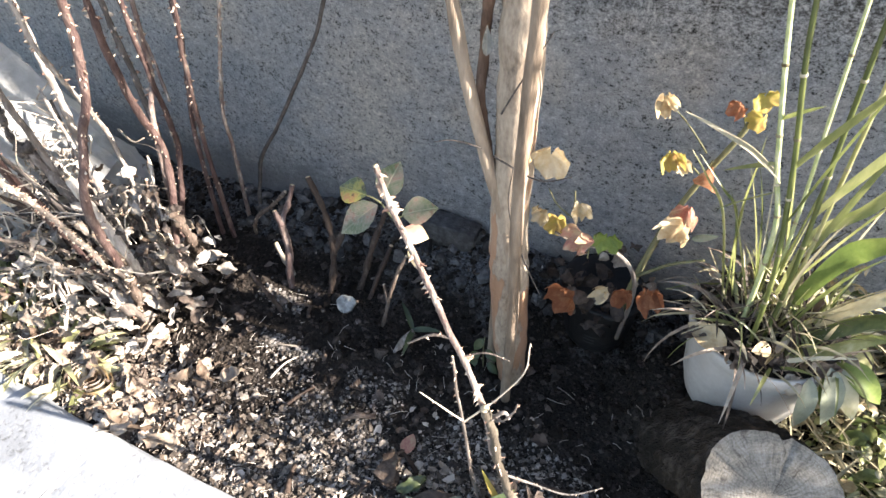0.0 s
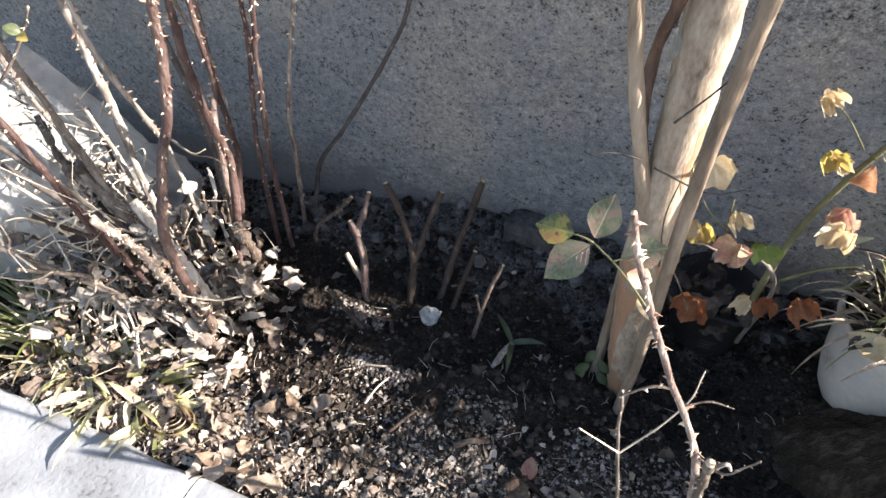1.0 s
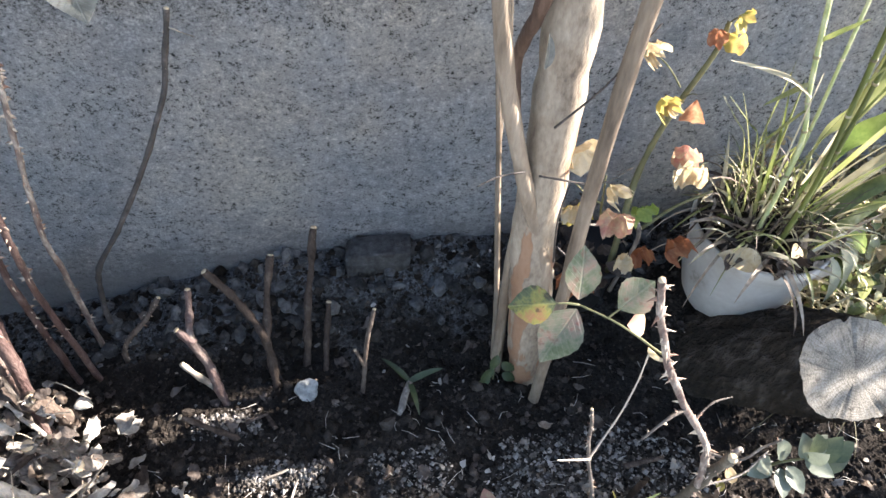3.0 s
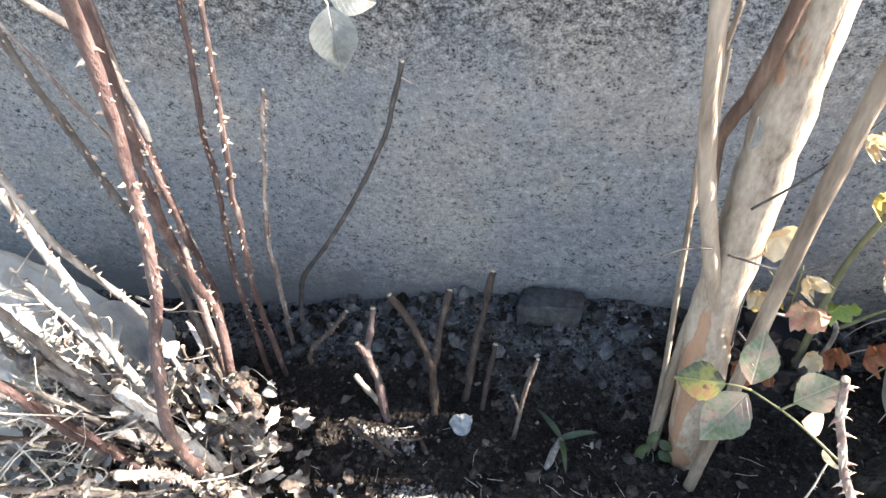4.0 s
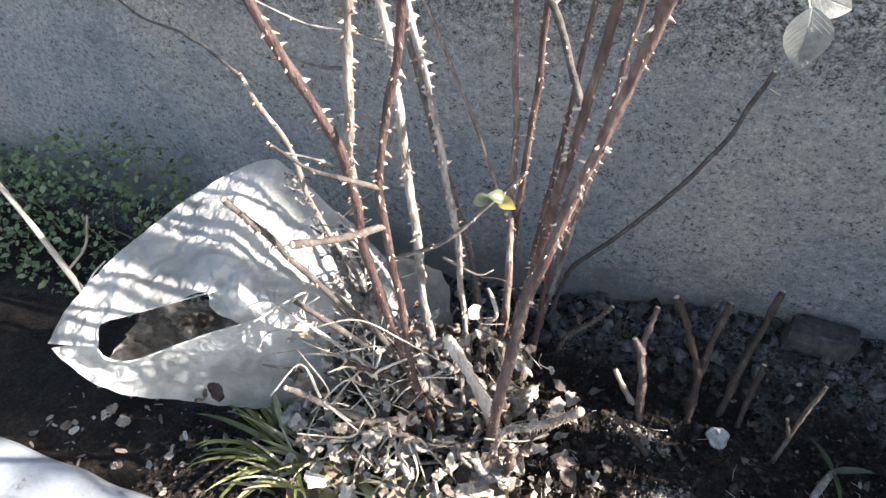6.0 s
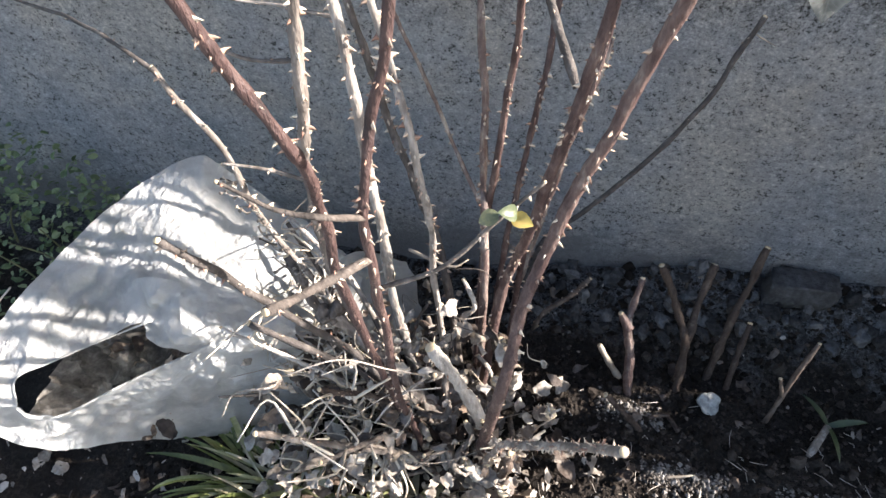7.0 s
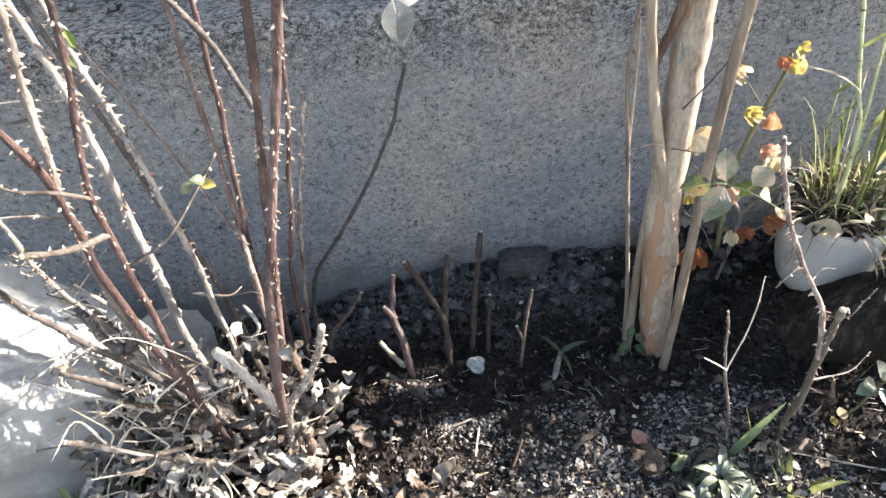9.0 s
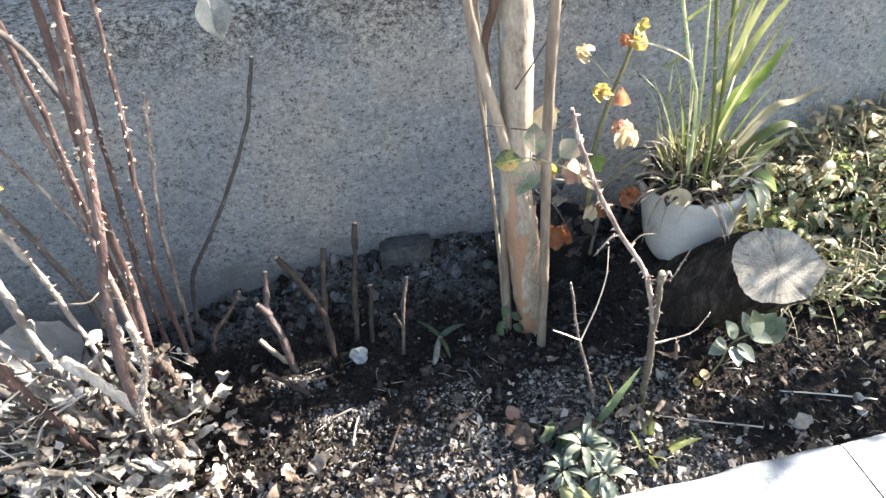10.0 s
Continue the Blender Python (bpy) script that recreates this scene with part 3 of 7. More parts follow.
def round_leaf(radius, cup=0.3, lobes=7, crumple=0.2, seed=0):
    """A scalloped, roundish leaf with a notch at the stalk."""
    v, f = [Vector((0, 0, 0))], []
    rings, segs = 4, 28
    off = Vector((seed * 3.1, seed * 1.7, 0))
    for r in range(1, rings + 1):
        q = r / rings
        for k in range(segs):
            a = -math.pi / 2 + 0.25 + (TAU - 0.5) * k / (segs - 1)
            rr = radius * q * (1 + 0.045 * q * math.cos(lobes * (a + math.pi / 2)))
            p = Vector((rr * math.cos(a), rr * math.sin(a), 0))
            p.z = cup * radius * q * q + crumple * radius * noise.noise(p * (2.2 / radius) + off) * q + 0.06 * radius * q * math.cos(lobes * 2 * a)
            v.append(p)
    for k in range(segs - 1):
        f.append((0, 1 + k, 2 + k))
        for r in range(rings - 1):
            a = 1 + r * segs + k
            f.append((a, a + segs, a + segs + 1, a + 1))
    return v, f


def blade(bld, base, lean, length, width, droop, sides=7, fold=0.3):
    """A grass blade from base towards lean, drooping at the tip."""
    d = Vector(lean).normalized()
    p = Vector(base)
    w = d.cross(Vector((0, 0, 1)))
    w = w.normalized() if w.length > 0.01 else Vector((1, 0, 0))
    w = (Matrix.Rotation(rnd(-0.9, 0.9), 3, d) @ w)
    v, f = [], []
    step = length / sides
    for i in range(sides + 1):
        s = i / sides
        ww = width * 0.5 * min(1, 0.55 + s * 2) * (1 - s ** 3) + 0.0003
        up = w.cross(d)
        v += [p - w * ww + up * ww * fold, p.copy(), p + w * ww + up * ww * fold]
        d = (d + Vector((0, 0, -1)) * droop * step * (1 + 2 * s)).normalized()
        p = p + d * step
    for i in range(sides):
        a = i * 3
        f += [(a, a + 1, a + 4, a + 3), (a + 1, a + 2, a + 5, a + 4)]
    bld.add(v, f)


def lumps(bld, place, size, squash=0.7):
    """A small angular lump: an octahedron with its corners jittered."""
    p = Vector(place)
    v = [p + Vector((x * rnd(0.6, 1.2), y * rnd(0.6, 1.2), z * rnd(0.6, 1.2) * squash)) * size for x, y, z in ((1, 0, 0), (0, 1, 0), (-1, 0, 0), (0, -1, 0), (0, 0, 1), (0, 0, -1))]
    bld.add(v, [(0, 1, 4), (1, 2, 4), (2, 3, 4), (3, 0, 4), (1, 0, 5), (2, 1, 5), (3, 2, 5), (0, 3, 5)])


def placed(verts, m):
    return [m @ q for q in verts]


def lathe(bld, profile, centre, segs=40):
    c = Vector(centre)
    v, f = [], []
    for r, z in profile:
        for k in range(segs):
            t = TAU * k / segs
            v.append(c + Vector((r * math.cos(t), r * math.sin(t), z)))
    for i in range(len(profile) - 1):
        for k in range(segs):
            k2 = (k + 1) % segs
            f.append((i * segs + k, i * segs + k2, (i + 1) * segs + k2, (i + 1) * segs + k))
    bld.add(v, f)


def smooth_step(a, b, x):
    t = min(1, max(0, (x - a) / (b - a)))
    return t * t * (3 - 2 * t)


# ---------------------------------------------------------------- the setting
WALL_Y, WALL_TOP, WALL_END = 1.70, 0.81, 1.35
KERB_Y = 0.90


def soil_z(x, y):
    """Height of the bed: flat in front, banked up against the wall."""
    heap = 0.10 * math.exp(-(((x - 0.33) / 0.16) ** 2 + ((y - 1.47) / 0.15) ** 2) ** 2)
    bank = heap + (0.1 + 0.022 * noise.noise(Vector((x * 7, 3.3, 0)))) * smooth_step(1.44, 1.70, y) * smooth_step(-1.05, -0.5, x) + 0.10 * smooth_step(0.5, 1.1, x) * smooth_step(1.2, 1.7, y)
    q = Vector((x, y, 0))
    return bank + 0.014 * noise.noise(q * 5) + 0.010 * noise.noise(q * 17 + Vector((3, 1, 0))) + 0.006 * noise.noise(q * 55)


def grid(xs, ys, height):
    nx, ny = len(xs), len(ys)
    v = [Vector((x, y, height(x, y))) for y in ys for x in xs]
    f = [(j * nx + i, j * nx + i + 1, (j + 1) * nx + i + 1, (j + 1) * nx + i) for j in range(ny - 1) for i in range(nx - 1)]
    return v, f


def steps(a, b, d):
    n = max(1, round((b - a) / d))
    return [a + (b - a) * i / n for i in range(n + 1)]


bld = Build()
bld.add(*grid(steps(-3.4, 2.4, 0.0125), steps(KERB_Y - 0.02, WALL_Y + 0.02, 0.0125), soil_z))
tagged(part("soil", bld, SOIL), "dark crumbly garden soil of a narrow bed by a wall", "soil", kind="structure")

bld = Build()
bld.add(*grid([-400, -3.4, 2.4, 400], [-400, -4, 0.44], lambda x, y: -0.06))
bld.add(*grid([-400, -3.4], [0.44, 400], lambda x, y: -0.06))
bld.add(*grid([2.4, 400], [0.44, 400], lambda x, y: -0.06))
bld.add(*grid([-3.4, 2.4], [2.5, 400], lambda x, y: -0.06))
tagged(part("ground", bld, PAVING, smooth=False), "grey concrete yard beside the garden bed", "ground", kind="structure")


def rough_wall():
    """A wall with an uneven rendered face, a worn rounded top edge and a flat top."""
    bld = Build()
    xs = steps(-3.4, WALL_END, 0.02)
    prof = [(WALL_Y, z) for z in steps(-0.1, WALL_TOP - 0.02, 0.02)]
    prof += [(WALL_Y + 0.006, WALL_TOP - 0.007), (WALL_Y + 0.02, WALL_TOP)] + [(y, WALL_TOP) for y in steps(WALL_Y + 0.04, 2.2, 0.03)]
    v = []
    for y, z in prof:
        for x in xs:
            q = Vector((x, y * 1.3, z))
            bulge = 0.006 * noise.noise(q * 3) + 0.003 * noise.noise(q * 22) + 0.002 * noise.noise(q * 60)
            v.append(Vector((x, y - bulge if z < WALL_TOP - 0.001 else y, z + (bulge if z > WALL_TOP - 0.02 else 0))))
    nx = len(xs)
    f = [(j * nx + i, j * nx + i + 1, (j + 1) * nx + i + 1, (j + 1) * nx + i) for j in range(len(prof) - 1) for i in range(nx - 1)]
    bld.add(v, f)
    bld.add([Vector(p) for p in ((-3.4, 2.2, -0.1), (WALL_END, 2.2, -0.1), (WALL_END, 2.2, WALL_TOP), (-3.4, 2.2, WALL_TOP), (WALL_END, WALL_Y, -0.1), (WALL_END, WALL_Y, WALL_TOP))], [(0, 1, 2, 3), (1, 4, 5, 2)])
    return bld


tagged(part("wall_garden", rough_wall(), WALL), "low grey wall of rough pebbly render with a worn top edge", "wall", kind="structure")

# unseen wall, added to keep the sun off the rear of the bed
bld = Build()
x0, x1, y0, y1, z1 = -6.0, 4.6, 2.22, 2.45, 3.7
bld.add([Vector(p) for p in ((x0, y0, -0.1), (x1, y0, -0.1), (x1, y1, -0.1), (x0, y1, -0.1), (x0, y0, z1), (x1, y0, z1), (x1, y1, z1), (x0, y1, z1))],
        [(0, 1, 5, 4), (1, 2, 6, 5), (2, 3, 7, 6), (3, 0, 4, 7), (4, 5, 6, 7)])
tagged(part("wall_house", bld, UNSEEN_WALL, smooth=False), "plain unseen wall, added behind the garden wall to shade the bed", "wall", kind="structure")

kerb = tagged(new("kerb"), "white-painted concrete kerb along the garden bed", "kerb", kind="structure")


def kerb_stone(a, b):
    bld = Build()
    prof = [(0.44, -0.1), (0.44, 0.012), (0.452, 0.024), (0.47, 0.028)] + [(y, 0.03) for y in steps(0.5, KERB_Y - 0.03, 0.03)] + [(KERB_Y - 0.014, 0.028), (KERB_Y - 0.004, 0.02), (KERB_Y, 0.008), (KERB_Y, -0.1)]
    xs = steps(a, b, 0.02)
    v = []
    for y, z in prof:
        for x in xs:
            e = min(x - a, b - x)
            v.append(Vector((x, y + (0.008 * noise.noise(Vector((x * 9, 0, z * 30))) if y > KERB_Y - 0.03 else 0), z + 0.003 * noise.noise(Vector((x * 6, y * 6, 2))) - (0.003 if e < 0.004 and z > 0 else 0))))
    nx = len(xs)
    bld.add(v, [(j * nx + i, (j + 1) * nx + i, (j + 1) * nx + i + 1, j * nx + i + 1) for j in range(len(prof) - 1) for i in range(nx - 1)])
    for i in (0, nx - 1):
        bld.f.append(tuple(j * nx + i for j in range(len(prof))))
    return bld


for a in (-3.29, -2.02, -0.75, 0.43, 1.65):
    b = {-0.75: 0.43, 0.43: 1.65, 1.65: 2.4}.get(a, a + 1.27)
    part("kerb_stone", kerb_stone(a + 0.002, b - 0.002), WHITEWASH, kerb)


# ---------------------------------------------------------------- the big rose bush
def on_soil(x, y, dz=0.0):
    return Vector((x, y, soil_z(x, y) + dz))


def crumpled(L, ratio, k):
    """A dead leaf, curled and crumpled."""
    v, f = leaf_shape(L, L * ratio, rnd(-1.6, 2.0), rnd(-0.1, 0.9), 0.12, 9, rnd(0.36, 0.55), 0.14)
    off = Vector((k * 5.3, 0, 0))
    q = 3.2 / L
    return [p + Vector((noise.noise(p * q + off), noise.noise(p * q - off), 1.4 * noise.noise(p * q + off * 2))) * L * 0.16 for p in v], f


def put_leaf(parent, name, place, towards, up, shape, material, label=""):
    """One leaf with its base at place, lying along towards with its face to up."""
    y = Vector(towards).normalized()
    z = Vector(up)
    z = (z - y * z.dot(y)).normalized()
    x = y.cross(z)
    m = Matrix((x, y, z)).transposed().to_4x4()
    m.translation = Vector(place)
    bld = Build()
    bld.add(shape[0] if material in VEINED else placed(shape[0], m), shape[1])
    ob = part(name, bld, material, parent, label)
    if material in VEINED:
        ob.matrix_basis = m
    return ob


bush = thing("rose_bush", on_soil(-0.95, 1.24), "large pruned rose bush with thorny red-brown canes, tangled at the base", "rose bush")
FOOT = (-0.94, 1.22)


def foot(dx=0.0, dy=0.0, dz=-0.03):
    return (FOOT[0] + dx, FOOT[1] + dy, soil_z(FOOT[0] + dx, FOOT[1] + dy) + dz)


# young red canes, from foot to top
add_cane(bush, "cane", [foot(0.0, -0.02), (-0.915, 1.165, 0.2), (-0.893, 1.146, 0.37), (-0.880, 1.180, 0.49), (-0.858, 1.215, 0.59), (-0.829, 1.223, 0.71), (-0.806, 1.214, 0.79), (-0.778, 1.208, 0.90), (-0.71, 1.16, 1.18), (-0.64, 1.1, 1.42)], 0.0155, 0.009, CANE, 0.02, 0.012)
add_cane(bush, "cane", [foot(-0.02, 0.09), (-0.928, 1.379, 0.285), (-0.905, 1.36, 0.42), (-0.891, 1.333, 0.49), (-0.869, 1.302, 0.63), (-0.851, 1.29, 0.72), (-0.838, 1.283, 0.79), (-0.80, 1.28, 1.05), (-0.76, 1.28, 1.35)], 0.014, 0.008, CANE, 0.022, 0.011)
add_cane(bush, "cane", [foot(-0.03, 0.12), (-0.974, 1.45, 0.26), (-0.970, 1.462, 0.363), (-0.954, 1.437, 0.52), (-0.943, 1.424, 0.62), (-0.932, 1.415, 0.72), (-0.918, 1.388, 0.869), (-0.895, 1.35, 1.15), (-0.87, 1.33, 1.4)], 0.011, 0.006, CANE, 0.02, 0.01)
add_cane(bush, "cane", [foot(-0.02, 0.13), (-0.962, 1.412, 0.396), (-0.975, 1.459, 0.497), (-0.979, 1.475, 0.665), (-0.994, 1.508, 0.828), (-1.01, 1.54, 1.1), (-1.02, 1.55, 1.35)], 0.011, 0.006, CANE, 0.02, 0.011)
add_cane(bush, "cane", [foot(0.02, 0.28), (-0.900, 1.48, 0.31), (-0.867, 1.459, 0.463), (-0.848, 1.454, 0.583), (-0.825, 1.449, 0.69), (-0.812, 1.46, 0.80), (-0.798, 1.47, 0.93), (-0.785, 1.49, 1.15), (-0.77, 1.48, 1.4)], 0.009, 0.005, CANE, 0.018, 0.011)
add_cane(bush, "cane", [foot(-0.02, 0.28), (-0.936, 1.49, 0.31), (-0.921, 1.498, 0.449), (-0.907, 1.509, 0.57), (-0.893, 1.506, 0.67), (-0.884, 1.53, 0.78), (-0.872, 1.54, 0.9), (-0.85, 1.55, 1.15), (-0.83, 1.54, 1.4)], 0.009, 0.005, CANE, 0.018, 0.011)
add_cane(bush, "cane", [foot(0.01, 0.36), (-0.888, 1.55, 0.27), (-0.868, 1.535, 0.40), (-0.838, 1.546, 0.55), (-0.814, 1.552, 0.65), (-0.804, 1.566, 0.705)], 0.008, 0.0055, CANE, 0.016, 0.011, "short brown cane with a pale cut tip")
# left side of the bush
add_cane(bush, "cane", [foot(-0.08, -0.03), (-1.04, 1.16, 0.2), (-1.04, 1.122, 0.351), (-1.02, 1.068, 0.631), (-1.008, 1.033, 0.752), (-1.001, 1.021, 0.836), (-0.991, 1.036, 0.922), (-0.969, 1.034, 1.002), (-0.94, 1.03, 1.2), (-0.91, 1.02, 1.42)], 0.0088, 0.0055, CANE, 0.025, 0.009)
add_cane(bush, "cane", [foot(-0.06, 0.16), (-1.05, 1.47, 0.24), (-1.108, 1.513, 0.409), (-1.142, 1.53, 0.495), (-1.168, 1.543, 0.593), (-1.188, 1.546, 0.68), (-1.212, 1.556, 0.763), (-1.25, 1.58, 0.87), (-1.30, 1.60, 1.02), (-1.36, 1.63, 1.25)], 0.012, 0.008, OLD_CANE, 0.022, 0.013, "older pale brown cane with large pale thorns")
add_cane(bush, "cane", [foot(-0.1, 0.06), (-1.092, 1.30, 0.28), (-1.104, 1.314, 0.454), (-1.109, 1.316, 0.551), (-1.115, 1.317, 0.64), (-1.117, 1.316, 0.748), (-1.124, 1.323, 0.813), (-1.138, 1.332, 0.88), (-1.158, 1.345, 0.96), (-1.19, 1.36, 1.1), (-1.22, 1.38, 1.3)], 0.0125, 0.009, OLD_CANE, 0.022, 0.013)
add_cane(bush, "cane", [(-0.985, 1.49, 0.41), (-1.041, 1.528, 0.514), (-1.07, 1.518, 0.613), (-1.099, 1.511, 0.697), (-1.122, 1.507, 0.765), (-1.151, 1.511, 0.823), (-1.183, 1.507, 0.894), (-1.24, 1.5, 1.02)], 0.005, 0.003, CANE, 0.02, 0.007, "thin red-brown side shoot")
add_cane(bush, "cane", [foot(-0.11, 0.0), (-1.06, 1.15, 0.3), (-1.068, 1.09, 0.6), (-1.066, 1.07, 0.755), (-1.052, 1.04, 0.85), (-1.055, 1.015, 0.915), (-1.072, 0.999, 0.979), (-1.085, 0.985, 1.04), (-1.12, 0.96, 1.2)], 0.0095, 0.007, CANE, 0.025, 0.009)
add_cane(bush, "cane", [foot(-0.16, 0.04), (-1.2, 1.27, 0.35), (-1.28, 1.275, 0.54), (-1.29, 1.26, 0.668), (-1.34, 1.27, 0.74), (-1.366, 1.28, 0.775)], 0.008, 0.005, OLD_CANE, 0.03, 0.009)
add_cane(bush, "cane", [(-1.366, 1.28, 0.77), (-1.42, 1.30, 0.79), (-1.52, 1.35, 0.79), (-1.69, 1.43, 0.77), (-1.8, 1.48, 0.79)], 0.004, 0.0025, DARK_CANE, 0.05, 0.006, "thin dark twig")
add_cane(bush, "cane", [foot(-0.1, 0.02), (-1.12, 1.19, 0.32), (-1.18, 1.13, 0.5), (-1.2, 1.065, 0.659), (-1.21, 1.014, 0.77)], 0.0088, 0.0065, DARK_CANE, 0.03, 0.01, "grey cane cut short")
add_cane(bush, "cane", [foot(-0.08, 0.0), (-1.1, 1.22, 0.2), (-1.2, 1.19, 0.32), (-1.282, 1.166, 0.413)], 0.012, 0.008, DARK_CANE, 0.04, 0.008, "dark dead stub")
add_cane(bush, "cane", [foot(-0.12, 0.02), (-1.14, 1.25, 0.3), (-1.165, 1.235, 0.51), (-1.138, 1.19, 0.70), (-1.108, 1.162, 0.835), (-1.098, 1.163, 0.927), (-1.078, 1.153, 1.008), (-1.06, 1.13, 1.2), (-1.05, 1.1, 1.4)], 0.011, 0.008, OLD_CANE, 0.014, 0.010, "rugged old cane with flaking bark", knob=0.22)
add_cane(bush, "cane", [foot(-0.07, 0.12), (-1.038, 1.35, 0.346), (-1.024, 1.305, 0.508), (-1.02, 1.268, 0.621), (-1.034, 1.266, 0.735), (-1.053, 1.282, 0.80), (-1.066, 1.284, 0.865), (-1.085, 1.285, 0.97), (-1.12, 1.29, 1.15)], 0.0085, 0.006, OLD_CANE, 0.018, 0.012)
add_cane(bush, "cane", [(-0.845, 1.322, 0.775), (-0.868, 1.35, 0.82), (-0.897, 1.372, 0.88), (-0.93, 1.32, 0.97), (-0.98, 1.25, 1.08), (-1.02, 1.2, 1.2)], 0.008, 0.007, DARK_CANE, 0.05, 0.008, "dark bare side branch")
for pts in ([(-1.135, 1.335, 0.83), (-1.2, 1.345, 0.835), (-1.274, 1.345, 0.84), (-1.38, 1.32, 0.89)], [(-1.15, 1.35, 0.93), (-1.2, 1.33, 0.95), (-1.27, 1.3, 1.02)], [(-1.10, 1.165, 0.88), (-1.15, 1.16, 0.88), (-1.2, 1.15, 0.90)], [(-1.14, 1.19, 0.70), (-1.18, 1.18, 0.72), (-1.23, 1.17, 0.73)]):
    add_cane(bush, "side_twig", pts, 0.0032, 0.0018, OLD_CANE, 0.03, 0.006)
# short pruned stubs low down
add_cane(bush, "stub", [foot(0.0, -0.03), (-0.89, 1.12, 0.25), (-0.856, 1.078, 0.36), (-0.80, 1.034, 0.47), (-0.755, 0.961, 0.628)], 0.0085, 0.008, OLD_CANE, 0.004, 0.008, "pale spiny cane stub with a cut end")
add_cane(bush, "stub", [(-1.006, 1.03, 0.77), (-1.03, 0.975, 0.79), (-1.045, 0.915, 0.83)], 0.0065, 0.0058, OLD_CANE, 0.012, 0.008)
add_cane(bush, "stub", [(-1.0, 1.02, 0.83), (-1.02, 0.985, 0.865), (-1.054, 0.974, 0.878), (-1.09, 0.97, 0.90)], 0.0036, 0.0022, OLD_CANE, 0.03, 0.006)
add_cane(bush, "stub", [(-1.01, 1.05, 0.70), (-0.95, 1.06, 0.735), (-0.90, 1.075, 0.79), (-0.86, 1.08, 0.84)], 0.0035, 0.0022, OLD_CANE, 0.02, 0.006)
for k in range(9):
    a, r = TAU * k / 16 + 2.2, rnd(0.05, 0.13)
    b = foot(-0.04 + r * math.cos(a), 0.06 + r * math.sin(a), -0.02)
    h = rnd(0.1, 0.24)
    add_cane(bush, "stub", [b, (b[0] + 0.25 * h * math.cos(a), b[1] + 0.25 * h * math.sin(a), h * 0.55), (b[0] + 0.5 * h * math.cos(a), b[1] + 0.5 * h * math.sin(a), h)], rnd(0.007, 0.010), rnd(0.005, 0.008), OLD_CANE, 0.015, 0.009)
# low branches that sprawl to one side, bleached and spiny
for k in range(18):
    q = k / 17
    b = foot(-0.05 - 0.08 * q, rnd(-0.05, 0.1), 0.0)
    ex, ey, ez = rnd(-1.36, -1.12), 1.0 + 0.42 * q + rnd(-0.04, 0.04), rnd(0.14, 0.42)
    mx, my = (b[0] * 0.55 + ex * 0.45), (b[1] * 0.55 + ey * 0.45)
    L = add_cane(bush, "low_branch", [b, (mx, my, ez * rnd(0.35, 0.75) + 0.03), (ex, ey, ez)], rnd(0.0065, 0.0105), rnd(0.004, 0.007), (OLD_CANE, PALE_WOOD, OLD_CANE, PALE_WOOD, STUB)[k % 5], 0.016, 0.008, knob=0.2)
    for j in range(3):
        s = rnd(0.45, 0.95)
        p = Vector((mx + (ex - mx) * s, my + (ey - my) * s, ez * (0.55 + 0.45 * s)))
        bld = Build()
        tube(bld, glide([p, p + Vector((rnd(-0.05, 0.03), rnd(-0.05, 0.04), rnd(0.0, 0.05))), p + Vector((rnd(-0.1, 0.05), rnd(-0.1, 0.08), rnd(0.0, 0.1)))], 4), 0.0025, 0.001, 5, 0.2)
        part("twig", bld, TWIG, L)
# gnarled old wood in the middle of the tangle
for k in range(34):
    a, r = rnd(0, TAU), rnd(0.0, 0.2)
    b = Vector((FOOT[0] - 0.14 + r * math.cos(a) * 1.1, FOOT[1] + 0.03 + r * math.sin(a) * 0.8, rnd(0.0, 0.2)))
    d = Vector((rnd(-1.0, 0.35), rnd(-0.6, 0.5), rnd(0.1, 1.0))).normalized()
    w = Vector((rnd(-1, 1), rnd(-1, 1), rnd(-1, 1))) * 0.03
    s = rnd(0.09, 0.2)
    add_cane(bush, "old_branch", [b, b + d * s * 0.35 + w, b + d * s * 0.7 - w * 0.4, b + d * s], rnd(0.006, 0.011), rnd(0.004, 0.008), (OLD_CANE, PALE_WOOD, PALE_WOOD, STUB)[k % 4], 0.02, 0.008, knob=0.24)
# thick old stumps with a burl
add_cane(bush, "stump", [foot(0.03, 0.0), (-0.925, 1.205, 0.14), (-0.955, 1.2, 0.26), (-1.01, 1.2, 0.375)], 0.018, 0.015, PALE_WOOD, 0.03, 0.008, "thick grey stump cut short", knob=0.2)
add_cane(bush, "stump", [foot(-0.04, 0.02), (-1.04, 1.235, 0.14), (-1.11, 1.24, 0.26), (-1.184, 1.239, 0.37)], 0.018, 0.016, OLD_CANE, 0.03, 0.008, "thick gnarled old cane", knob=0.28)
add_cane(bush, "stump", [(-1.184, 1.239, 0.365), (-1.205, 1.23, 0.41), (-1.24, 1.253, 0.479)], 0.014, 0.009, OLD_CANE, 0.02, 0.008, knob=0.28)
bld = Build()
for k in range(9):
    c = Vector((-1.184, 1.239, 0.37)) + Vector((rnd(-1, 1), rnd(-1, 1), rnd(-1, 1))) * 0.016
    m = pose(c.x, c.y, c.z, rnd(0, 360), rnd(0, 360), 0)
    lumps(bld, c, rnd(0.012, 0.02), 1.0)
part("burl", bld, OLD_CANE, bush, "knobbly grey burl")
